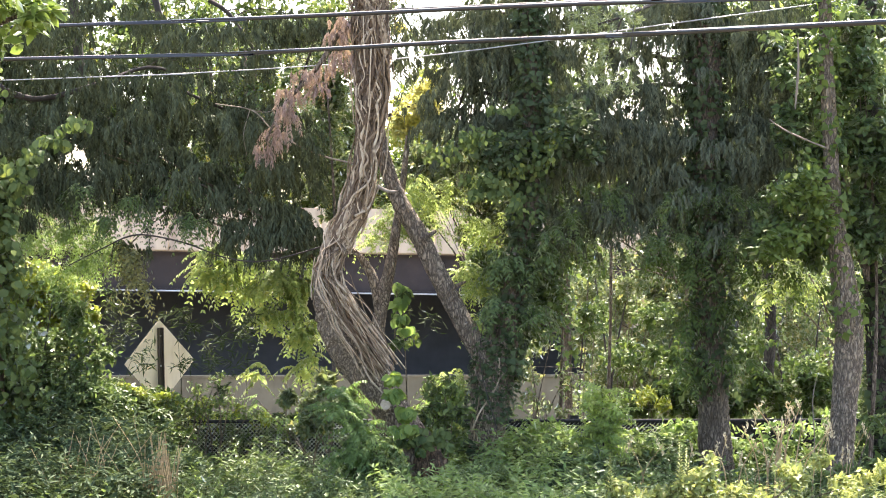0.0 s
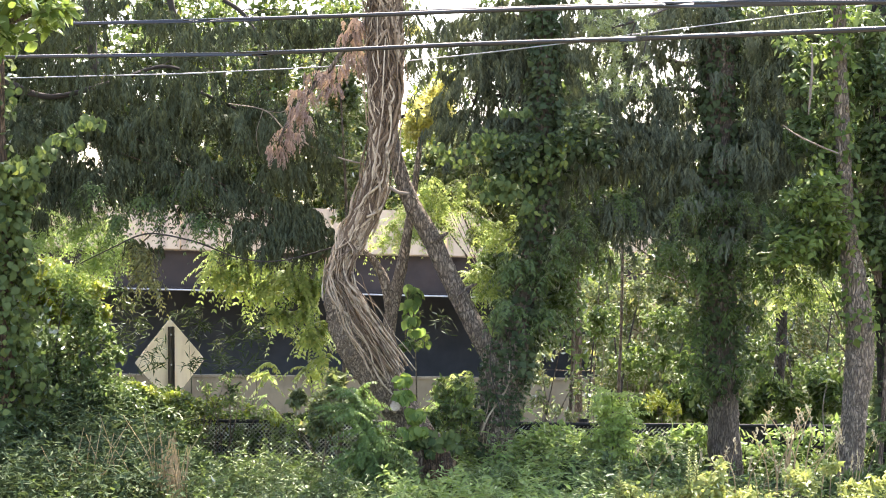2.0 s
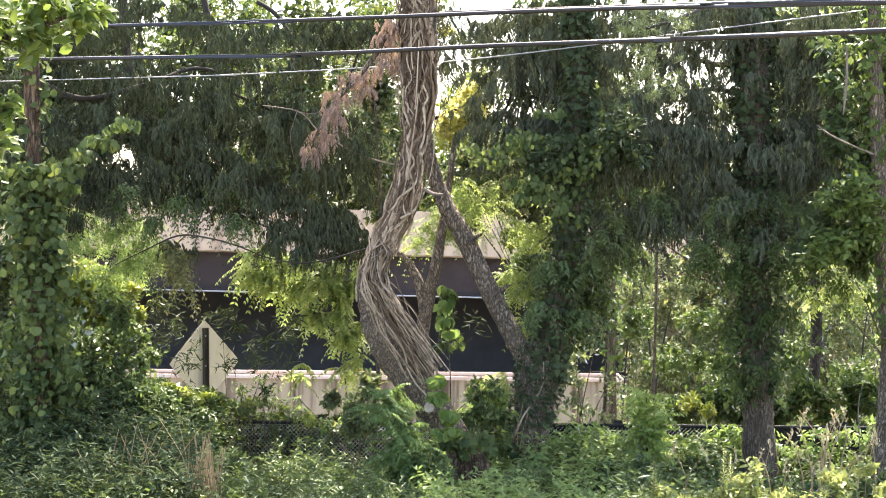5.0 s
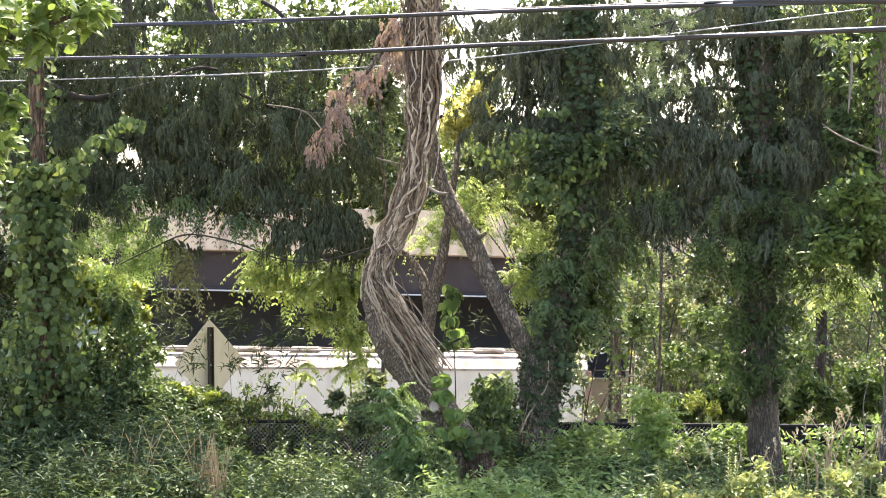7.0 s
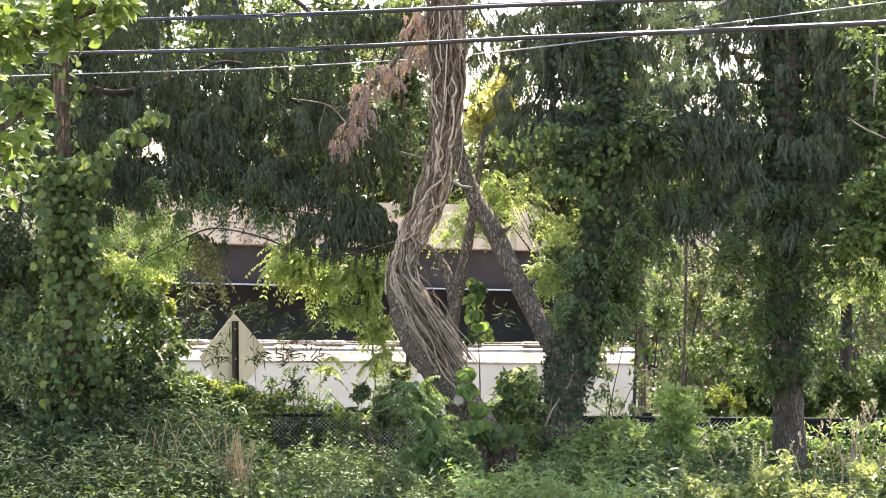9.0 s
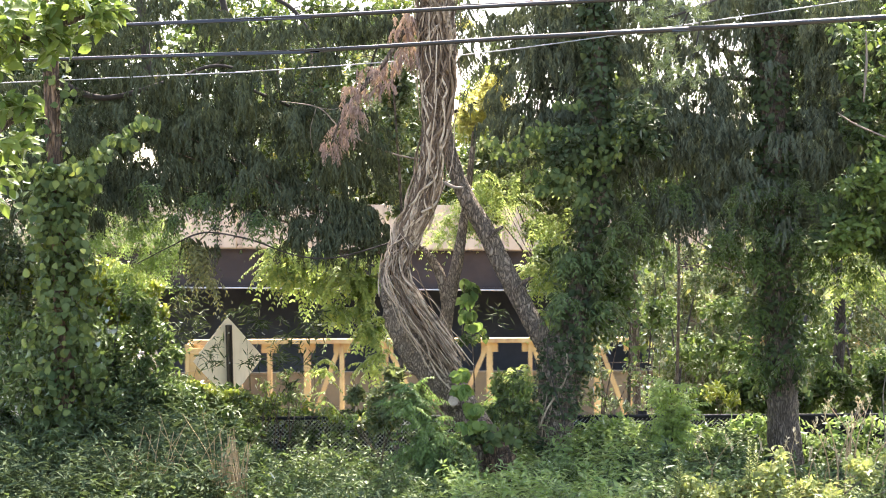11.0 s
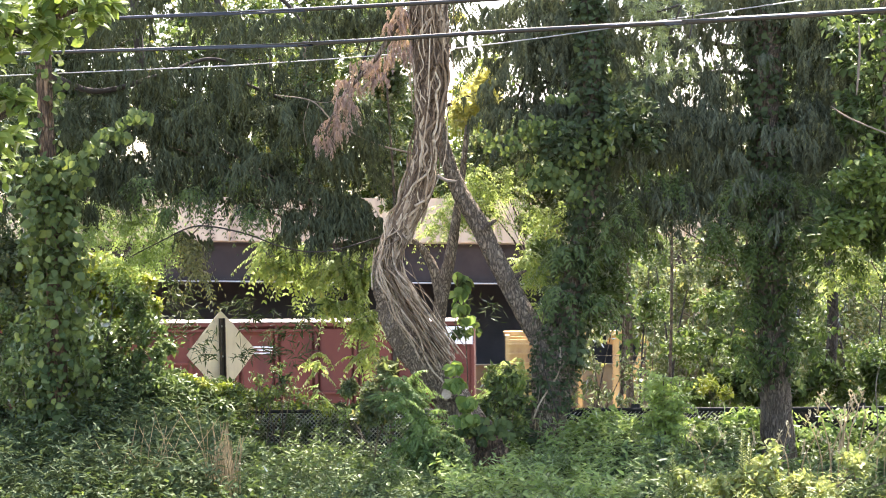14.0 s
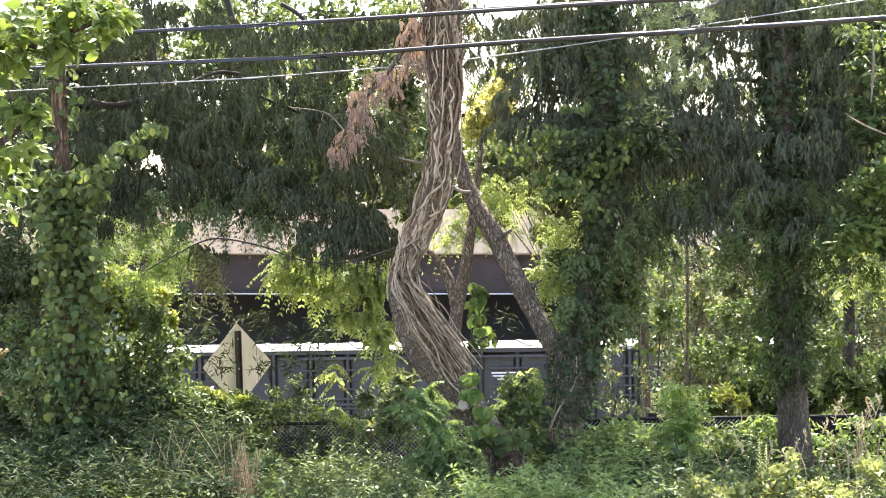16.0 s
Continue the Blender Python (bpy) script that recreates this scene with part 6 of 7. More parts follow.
# the same weeds in a darker leaf, tree shade put into its colour
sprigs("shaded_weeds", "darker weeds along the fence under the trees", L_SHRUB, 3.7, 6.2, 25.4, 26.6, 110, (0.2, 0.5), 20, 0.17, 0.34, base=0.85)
sprigs("hedge_tips", "sunlit yellowish sprigs above the fence", L_BRIGHT, -4.2, -1.4, 26.7, 27.2, 40, (0.15, 0.45), 16, 0.10, 0.3, base=1.32)
sprigs("green_weeds", "fresh green weed stems below the forked tree", L_FERN, -0.8, 1.6, 21.0, 26.2, 350, (0.25, 0.7), 22, 0.18, 0.32)
sprigs("dull_weeds", "duller green weed stems before the screened fence", L_WEED, 1.4, 3.0, 21.0, 26.2, 250, (0.2, 0.6), 22, 0.19, 0.34)
sprigs("rough_weeds", "weed stems with broad soft leaves among dry grass", L_WEED, 2.4, 6.0, 21.0, 25.6, 430, (0.2, 0.5), 20, 0.16, 0.42)
sprigs("goldenrod_stems", "sunlit yellow-green goldenrod stems in bud", L_GOLD, 2.5, 6.2, 20.4, 21.6, 115, (0.3, 0.62), 34, 0.12, 0.26)
sprigs("low_cover", "low dark leafy ground cover at the foot of the bank", L_LANCE, -6.4, -0.6, 20.0, 22.8, 420, (0.15, 0.4), 20, 0.145, 0.34, lift=0.02)
sprigs("green_cover", "low fresh green ground cover at the foot of the bank", L_WEED, -0.9, 6.2, 20.0, 22.8, 460, (0.15, 0.4), 20, 0.15, 0.36, lift=0.02)
sprigs("fine_weeds", "fine-leaved green weeds mixed among the taller ones", L_LANCE, -6.4, -0.8, 21.0, 26.0, 300, (0.25, 0.65), 26, 0.10, 0.3)
sprigs("broad_weeds", "broad-leaved weeds among the narrow ones", L_SHRUB, -6.4, -0.8, 21.0, 26.0, 300, (0.2, 0.5), 14, 0.14, 0.6)
grass()


def goldenrod():
    rows = [(2.53, 21.00, 1.31, 0.28, 0.30, 0.11, 520),
     (2.31, 21.00, 1.18, 0.25, 0.30, 0.10, 480),
     (3.62, 21.00, 1.40, 0.28, 0.40, 0.13, 380),
     (4.07, 21.00, 1.28, 0.34, 0.40, 0.15, 340),
     (4.41, 21.00, 1.43, 0.25, 0.40, 0.17, 200),
     (3.22, 21.00, 1.16, 0.28, 0.30, 0.08, 280),
     (2.88, 21.00, 1.20, 0.28, 0.30, 0.10, 480),
     (4.75, 21.00, 1.35, 0.34, 0.40, 0.23, 450),
     (5.21, 21.00, 1.29, 0.34, 0.40, 0.28, 450),
     (3.84, 21.00, 1.55, 0.14, 0.20, 0.06, 90),
     (2.65, 21.00, 1.44, 0.11, 0.20, 0.06, 90),
     (1.79, 21.00, 1.26, 0.15, 0.30, 0.09, 120),
     (1.96, 21.00, 1.18, 0.17, 0.30, 0.08, 120),
     (2.68, 21.00, 1.57, 0.08, 0.20, 0.09, 60)]
    shrub("sunlit yellow-green weeds in flower on the bank", rows, L_GOLD, size=0.085, ratio=0.5, stems=4)
    for u, v, w in ((*(2.38, 21.00, 1.24),), (*(1.68, 21.00, 1.13),), (*(2.45, 21.00, 1.18),)):
        s = thing("weed_spike", "upright yellow-green spike of narrow leaves", "weed")
        h = 0.62
        wood("stalk", [(u, v, w - 0.9, 0.008), (u, v, w - 0.1, 0.006), (u + 0.01, v, w + h - 0.14, 0.003)], L_WEED, s, sides=5)
        n = 90
        t = np.linspace(0, 1, n)
        a = np.arange(n) * 2.4
        pos = np.column_stack([np.full(n, u), np.full(n, v), w - 0.1 + t * (h - 0.02)])
        way = np.column_stack([np.cos(a), np.sin(a), np.full(n, 0.7)])
        link("leaves", mesh_of("leaves", [blades(pos, way, np.tile([0, 0, 1.0], (n, 1)), 0.12 * (1.1 - t), 0.022, 0.1)], False), L_GOLD, s)


goldenrod()


def dry_grass():
    def tuft(label, spots_, heads, r=0.006):
        g = thing("dry_grass_tuft", label, "grass")
        for x, y, z, h, lean in spots_:
            top = np.array([x + lean, y + rng.uniform(-0.1, 0.1), z + h])
            rows = [(x, y, z, r), (x + lean * 0.25, y, z + h * 0.55, r * 0.85), (*top, r * 0.5)]
            link("stalk", mesh_of("stalk", [tube_arrays(rows, 4, 0.1)]), STRAW, g)
            if heads:
                k = 20
                t = np.linspace(0, 1, k)
                pos = top + np.column_stack([lean * 0.3 * t - lean * 0.3, np.zeros(k), -0.16 * t + 0.02]) + rng.standard_normal((k, 3)) * 0.004
                ear = blades(pos, rng.standard_normal((k, 3)) * 0.3 + np.array([lean, 0, 0.6]), rng.standard_normal((k, 3)), 0.045, 0.016)
                link("seed_head", mesh_of("seed_head", [ear], False), SEED, g)

    def field(a, b, n, h0, h1, lean):
        out = []
        for _ in range(n):
            t = rng.random()
            x, y, z = (a[i] + (b[i] - a[i]) * t for i in range(3))
            out.append((x + rng.uniform(-0.05, 0.05), y + rng.uniform(-0.3, 0.3), z - 0.25, rng.uniform(h0, h1) + 0.25, rng.uniform(-lean, lean)))
        return out
    tuft("dense tuft of dry straw-coloured stalks", field((-3.16, 22.40, 0.95), (-2.84, 22.00, 0.95), 64, 0.30, 0.80, 0.12), False, 0.007)
    tuft("thin dry grass stalks among the weeds", field((-4.24, 22.50, 0.99), (-3.69, 22.50, 0.99), 22, 0.3, 0.75, 0.3), False)
    tuft("tall arching dry stalks leaning over the weeds", field((-3.82, 22.20, 1.05), (-2.92, 22.20, 1.05), 11, 0.5, 0.9, 0.5), False, 0.0045)
    tuft("dry grass with nodding seed heads", field((3.08, 22.50, 1.19), (3.95, 22.50, 1.19), 15, 0.35, 0.85, 0.45), True, 0.0085)
    tuft("scattered pale grass stalks with seed heads", field((1.33, 22.80, 1.16), (4.79, 22.80, 1.16), 12, 0.2, 0.6, 0.35), True)


dry_grass()


def near_branch():
    t = thing("near_tree", "near tree bough with glossy broad leaves", "tree")
    wood("bough", [(-3.92, 12.00, 2.81, 0.085), (-3.62, 12.00, 4.11, 0.072), (-3.20, 12.00, 4.70, 0.046), (-2.74, 12.00, 4.89, 0.026), (-2.45, 12.00, 4.99, 0.013)], BARK_DARK, t, sides=10)
    wood("bough", [(-3.62, 12.00, 3.72, 0.046), (-3.27, 12.00, 4.11, 0.033), (-2.91, 12.00, 4.37, 0.020), (-2.75, 12.00, 4.47, 0.010)], BARK_DARK, t, sides=8)
    wood("trunk", [(-6.2, 12.2, 1.0, 0.18), (-5.6, 12.1, 2.4, 0.15), (-4.6, 12.0, 3.2, 0.1), (-3.6, 12.0, 4.6, 0.07), (-3.2, 12.0, 6.5, 0.04)], BARK_DARK, t)
    crown("leaves", [(-2.48, 12.00, 5.06, 0.23, 0.40, 0.13, 150),
     (-2.31, 12.00, 5.03, 0.11, 0.20, 0.08, 60),
     (-2.39, 12.00, 4.94, 0.10, 0.20, 0.07, 34),
     (-2.25, 12.00, 5.02, 0.04, 0.10, 0.05, 10),
     (-2.74, 12.00, 4.99, 0.29, 0.50, 0.20, 240),
     (-2.61, 12.00, 4.89, 0.16, 0.30, 0.12, 80),
     (-2.97, 12.00, 4.89, 0.20, 0.50, 0.26, 220),
     (-2.88, 12.00, 4.44, 0.11, 0.30, 0.10, 60),
     (-2.89, 12.00, 4.23, 0.11, 0.30, 0.13, 70),
     (-2.78, 12.00, 4.40, 0.06, 0.15, 0.04, 10),
     (-3.07, 12.00, 4.11, 0.20, 0.50, 0.29, 220),
     (-2.81, 12.00, 4.49, 0.11, 0.20, 0.06, 26),
     (-3.36, 12.00, 4.60, 0.29, 0.70, 0.65, 460)], clump_oval, L_BROAD, t, size=0.10, ratio=0.55)


near_branch()


shrub("low tangle of leaves along the fence", bank(-5.6, -3.2, 1.15, 1.65, 26.6, 0.3, 0.32, 260, 0.9), L_SHRUB, size=0.08)
# dark leaves added to stand for shade behind the mesh
shrub("thicket added as the dark shade behind the fence", bank(-3.9, -0.5, 1.1, 1.40, 27.6, 0.2, 0.25, 420, 1.0), L_IVY, size=0.08)
shrub("low green tangle along the fence under the trees", bank(-0.9, 5.8, 1.0, 1.42, 26.5, 0.3, 0.34, 130, 0.85), L_FERN, size=0.11, ratio=0.5)
sprout = shrub("broad-leaved climber hanging beside the slim tree", [(-0.58, 26.40, 3.26, 0.10, 0.10, 0.08, 7),
     (-0.52, 26.40, 3.06, 0.11, 0.10, 0.08, 8),
     (-0.56, 26.40, 2.88, 0.12, 0.10, 0.08, 8),
     (-0.46, 26.40, 2.72, 0.11, 0.10, 0.08, 7)], L_FERN, maker=clump_oval, stems=2, size=0.15, ratio=0.72, hang=True)
# rear leaves of this climber, darkened in colour to read as shaded
crown("foliage", [(-0.50, 26.46, 3.14, 0.13, 0.08, 0.16, 14),
     (-0.50, 26.46, 2.82, 0.15, 0.08, 0.16, 16),
     (-0.34, 26.46, 2.60, 0.12, 0.08, 0.12, 10)], clump_oval, L_VINE, sprout, "darker leaves, coloured for shade", size=0.13, ratio=0.72, hang=True)
shrub("shaded tangle of leaves between the trunks", [(-0.20, 24.80, 2.02, 0.22, 0.20, 0.14, 110),
     (0.02, 24.80, 2.10, 0.22, 0.20, 0.16, 110),
     (0.12, 24.80, 1.80, 0.24, 0.20, 0.18, 180),
     (-0.12, 24.80, 1.75, 0.24, 0.20, 0.20, 200),
     (0.05, 24.80, 1.45, 0.30, 0.20, 0.20, 220),
     (-0.50, 25.60, 2.55, 0.20, 0.20, 0.16, 70)], L_VINE, size=0.10, ratio=0.5, stems=5)
crown("bough_leaves", [(2.05, 25.50, 4.47, 0.48, 0.50, 0.35, 700),
     (2.53, 25.50, 4.05, 0.48, 0.50, 0.35, 800),
     (3.02, 25.50, 4.40, 0.35, 0.40, 0.35, 400),
     (3.71, 25.50, 4.46, 0.48, 0.50, 0.41, 900),
     (4.19, 25.50, 4.12, 0.41, 0.50, 0.41, 800),
     (3.64, 25.50, 3.91, 0.41, 0.50, 0.28, 700),
     (4.60, 25.50, 3.84, 0.35, 0.50, 0.35, 700),
     (2.95, 25.50, 3.84, 0.35, 0.40, 0.21, 400),
     (1.63, 25.50, 3.98, 0.35, 0.50, 0.28, 500),
     (4.54, 25.50, 4.67, 0.35, 0.50, 0.35, 600)], clump_feather, L_WEED, tree_c, "shaded green feathery boughs", size=0.06, droop=1.0)
crown("broad_leaves", [(4.17, 24.20, 4.48, 0.26, 0.40, 0.39, 240),
     (4.04, 24.20, 3.83, 0.26, 0.40, 0.26, 240),
     (4.40, 24.20, 4.09, 0.26, 0.40, 0.39, 240),
     (3.94, 24.20, 4.29, 0.20, 0.30, 0.20, 120),
     (3.78, 24.20, 3.70, 0.26, 0.30, 0.20, 140)], clump_oval, L_BROAD, tree_d, "broad green leaves", size=0.11)
# more added dark leaves, in place of plain shade on this side
shrub("low thicket added as the dark shade behind the fence under the trees", bank(-0.4, 6.2, 1.0, 1.30, 27.7, 0.2, 0.28, 300, 1.0), L_IVY, size=0.08)
shrub("leafy bush on the slope behind the fence", bank(2.3, 7.0, 0.6, 1.7, 31.0, 0.8, 0.5, 240, 0.7), L_SHRUB, size=0.09)
shrub("tangled green bush beyond the ivy tree", bank(-7.6, -5.2, 0.9, 2.7, 26.8, 0.4, 0.4, 260, 0.9), L_SHRUB, size=0.09)
shrub("low weeds at the foot of the fence", [c for c in bank(-5.6, 5.8, 0.80, 1.1, 26.1, 0.4, 0.3, 120, 0.9) if not -3.3 < c[0] < -0.9], L_SHRUB, size=0.10)
shrub("dense bush with mid-green leaves by the ivy tree", bank(-5.6, -4.3, 1.3, 3.0, 26.4, 0.5, 0.36, 300, 0.9), L_WEED, size=0.09)


# ---- foliage between the trunks and the railway ----
def woodland():
    """Young trees on the near bank of the cutting."""
    def one(label, foot, top, rows, maker, material, **how):
        t = thing("young_tree", label, "tree")
        x, y = foot
        z = ground_height(x, y)
        wood("trunk", [(x, y, z - 0.1, 0.03), (x + 0.1, y, (z + top) / 2, 0.02), (x - 0.05, y, top, 0.008)], BARK_DARK, t, sides=9, step=0.3)
        for c in rows[:6]:
            wood("branch", [(x, y, (z + top) / 2, 0.02), ((x + c[0]) / 2, (y + c[1]) / 2, ((z + top) / 2 + c[2]) / 2 + 0.15, 0.012), (c[0], c[1], c[2], 0.005)], BARK_DARK, t, sides=5, step=0.3)
        crown("crown", rows, maker, material, t, **how)
    one("leafy young tree with bright mid-green leaves", (-5.4, 28.6), 4.6, [(-5.85, 28.60, 4.04, 0.62, 0.60, 0.47, 1800),
     (-5.15, 28.60, 4.20, 0.54, 0.60, 0.39, 1500),
     (-4.29, 28.60, 4.43, 0.54, 0.60, 0.31, 1300),
     (-3.52, 28.60, 4.47, 0.47, 0.50, 0.26, 900),
     (-5.61, 28.60, 4.66, 0.70, 0.70, 0.39, 1800),
     (-6.54, 28.60, 3.89, 0.62, 0.80, 0.70, 2200),
     (-4.92, 28.60, 3.58, 0.23, 0.40, 0.23, 500)], clump_feather, L_WEED)
    one("leafy young tree with dark glossy leaves", (-5.6, 27.6), 5.2, [(-6.16, 27.60, 6.12, 0.82, 1.00, 0.67, 3000),
     (-5.41, 27.60, 6.57, 0.82, 1.00, 0.45, 2600),
     (-6.31, 27.60, 4.78, 0.75, 0.90, 0.67, 3000),
     (-6.76, 27.60, 3.43, 0.75, 0.90, 0.90, 3600),
     (-5.57, 27.60, 5.52, 0.67, 0.90, 0.67, 2600),
     (-6.17, 27.60, 2.38, 0.75, 0.80, 0.67, 3600)], clump_broad, L_IVY, size=0.10)
    one("young tree with sunlit leaves between the forks", (0.62, 29.5), 5.6, [(-0.19, 29.50, 4.85, 0.48, 0.60, 0.40, 1300),
     (0.37, 29.50, 4.61, 0.48, 0.60, 0.48, 1500),
     (0.77, 29.50, 4.05, 0.40, 0.60, 0.40, 1000),
     (0.13, 29.50, 5.25, 0.48, 0.60, 0.32, 900),
     (0.93, 29.50, 4.60, 0.40, 0.60, 0.48, 1100),
     (-0.35, 29.50, 4.29, 0.32, 0.50, 0.32, 500),
     (0.29, 29.50, 3.89, 0.32, 0.40, 0.16, 300),
     (-1.47, 29.50, 4.85, 0.56, 0.70, 0.48, 1300),
     (-1.79, 29.50, 5.33, 0.48, 0.60, 0.40, 1000),
     (-1.55, 29.50, 5.81, 0.48, 0.60, 0.40, 1000),
     (-1.47, 29.50, 4.21, 0.32, 0.50, 0.32, 500),
     (-1.47, 29.50, 6.61, 0.48, 0.70, 0.40, 1000),
     (-1.79, 29.50, 6.21, 0.40, 0.60, 0.32, 700),
     (-1.15, 29.50, 6.37, 0.24, 0.50, 0.40, 400)], clump_broad, L_FAR, size=0.10)
    one("young tree with dense mid-green leaves beside the ivy stem", (1.5, 28.0), 5.0, [(1.34, 28.00, 4.78, 0.46, 0.70, 0.61, 2600),
     (0.88, 28.00, 5.16, 0.46, 0.60, 0.38, 1700),
     (1.72, 28.00, 3.87, 0.46, 0.70, 0.46, 1500),
     (0.50, 28.00, 3.42, 0.38, 0.60, 0.46, 1600),
     (1.33, 28.00, 2.96, 0.38, 0.60, 0.53, 1700),
     (0.73, 28.00, 2.58, 0.30, 0.50, 0.38, 900),
     (1.64, 28.00, 5.84, 0.46, 0.70, 0.46, 1200),
     (1.04, 28.00, 5.92, 0.46, 0.60, 0.38, 1300),
     (1.34, 28.00, 3.41, 0.38, 0.50, 0.38, 1000)], clump_broad, L_WEED, size=0.10)
    one("broad-leaved young tree at the edge of the trees", (5.1, 25.0), 5.8, [(4.38, 25.00, 5.80, 0.41, 0.60, 0.41, 350),
     (4.99, 25.00, 5.87, 0.41, 0.60, 0.47, 1100),
     (4.25, 25.00, 5.19, 0.34, 0.50, 0.34, 700),
     (5.06, 25.00, 4.92, 0.41, 0.60, 0.47, 1200),
     (4.45, 25.00, 4.45, 0.27, 0.50, 0.41, 600),
     (5.13, 25.00, 3.97, 0.34, 0.50, 0.41, 900),
     (4.86, 25.00, 6.28, 0.54, 0.70, 0.34, 700),
     (4.18, 25.00, 6.21, 0.41, 0.60, 0.34, 150),
     (5.53, 25.00, 4.65, 0.41, 0.70, 1.36, 2400),
     (4.38, 25.00, 3.84, 0.27, 0.50, 0.34, 800),
     (4.18, 25.00, 4.45, 0.27, 0.50, 0.41, 700),
     (4.58, 25.00, 4.85, 0.34, 0.50, 0.34, 800),
     (4.72, 25.00, 4.11, 0.34, 0.40, 0.34, 700),
     (3.90, 25.00, 3.84, 0.41, 0.50, 0.27, 800)], clump_broad, L_WEED, size=0.125, ratio=0.6)
    one("young tree with yellow-green leaves behind the vine-hung trunk", (5.6, 29.0), 4.2, [(4.85, 29.00, 3.75, 0.40, 0.50, 0.30, 700),
     (5.45, 29.00, 3.95, 0.45, 0.50, 0.30, 800),
     (5.20, 29.00, 3.25, 0.40, 0.50, 0.30, 600),
     (5.95, 29.00, 3.35, 0.45, 0.50, 0.40, 800),
     (5.75, 29.00, 2.65, 0.45, 0.50, 0.35, 600),
     (4.55, 29.00, 3.10, 0.30, 0.50, 0.25, 350)], clump_feather, L_FEATHER, size=0.09, ratio=0.42, pairs=8)
    one("thin twiggy tree against the sky", (2.4, 31.0), 7.6, bank(-1.0, 5.6, 5.9, 7.7, 31.0, 0.8, 0.5, 80, 0.8), clump_broad, L_SHRUB, size=0.10)
    one("thin twiggy tree showing patches of sky", (-6.3, 31.0), 7.4, bank(-5.6, -1.4, 6.7, 8.1, 31.0, 0.8, 0.5, 90, 0.75), clump_broad, L_SHRUB, size=0.10)
    one("young tree with pale sunlit leaves in the cutting", (6.0, 44.0), 4.5, bank(2.0, 9.5, -0.2, 4.0, 44, 1.5, 0.9, 260, 0.75), clump_broad, L_FAR, size=0.135)
    one("thin young tree with yellowing leaves", (7.6, 40.0), 4.0, [(5.81, 40.00, 3.44, 0.54, 1.00, 0.54, 600),
     (6.68, 40.00, 2.89, 0.54, 1.00, 0.65, 700),
     (6.03, 40.00, 2.24, 0.54, 1.00, 0.54, 600),
     (7.11, 40.00, 2.02, 0.54, 1.00, 0.54, 600),
     (6.90, 40.00, 3.76, 0.54, 0.90, 0.54, 900),
     (7.11, 40.00, 3.22, 0.54, 0.90, 0.54, 900),
     (6.68, 40.00, 4.19, 0.43, 0.80, 0.43, 500),
     (4.30, 40.00, 6.48, 0.43, 0.80, 0.22, 300)], clump_broad, L_FAR, size=0.10)
    one("young tree with yellow-green leaves high between the trunks", (1.32, 60.0), 8.6, [(-0.79, 60.00, 7.93, 0.81, 1.20, 0.81, 1500),
     (-1.04, 60.00, 7.11, 0.65, 1.00, 0.65, 900),
     (-0.38, 60.00, 8.58, 0.65, 1.00, 0.65, 700),
     (-2.82, 60.00, 10.21, 0.98, 1.00, 0.49, 700)], clump_broad, L_BRIGHT, size=0.16)
    one("shady hanging tree over the fence", (3.4, 30.0), 6.4, bank(1.8, 7.0, 3.5, 6.4, 30.0, 1.0, 0.62, 200, 0.6), clump_feather, L_SPRAY_PALE, rachis=0.34, size=0.06, ratio=0.36, droop=1.3)
    one("shady hanging tree above the sapling", (-1.42, 25.7), 6.4, bank(-5.0, -1.7, 4.3, 6.3, 25.6, 0.6, 0.6, 200, 0.7), clump_feather, L_SPRAY, rachis=0.34, size=0.06, ratio=0.36, droop=1.3)


woodland()


# ---- far trees beyond the bridge ----
def far_tree(x, y, h, w, n, material=L_DISTANT, size=0.34):
    z = ground_height(x, y)
    if 0.035 < x / y < 0.13 or -0.03 < x / y < 0.0:   # a lower stretch of the wood
        h = min(h, 3.6 + 0.064 * y - z)
    t = thing("background_tree", "sunlit broadleaf tree beyond the overpass", "tree", "trees beyond the overpass")
    wood("trunk", [(x, y, z - 0.2, 0.28), (x + 0.3, y, z + h * 0.35, 0.2), (x, y, z + h * 0.7, 0.1), (x, y, z + h * 0.9, 0.04)], BARK_DARK, t, sides=9, step=0.5)
    rows = []
    for k in range(16):
        a = rng.uniform(0, 6.28)
        r = w * rng.uniform(0.15, 0.6)
        rows.append((x + r * math.cos(a), y + r * math.sin(a), z + h * rng.uniform(0.22, 0.95), w * 0.42, w * 0.42, h * 0.13, n // 16))
    for c in rows[:5]:
        wood("limb", [(x, y, z + h * 0.35, 0.1), ((x + c[0]) / 2, (y + c[1]) / 2, (z + h * 0.35 + c[2]) / 2 + 0.3, 0.07), (c[0], c[1], c[2], 0.03)], BARK_DARK, t, sides=6, step=0.5)
    crown("crown", rows, clump_broad, material, t, size=size)


for i in range(17):
    x = -36 + i * 4.4 + rng.uniform(-1, 1)
    far_tree(x, 108 + (i % 3) * 8, (13.5 if -4 < x < 14 else 15 if x < -14 else 16) + 4.5 * rng.random(), 4.6, 9000, size=0.42)
for i in range(9):
    far_tree(11 + i * 3.2, 90 + (i % 3) * 4, 13 + 3 * rng.random(), 3.6, 7000, size=0.34)
for i in range(10):
    far_tree(-30 + i * 9 + rng.uniform(-2, 2), 140 + (i % 2) * 10, 17.5 + 5 * rng.random(), 7.0, 7000, size=0.6)


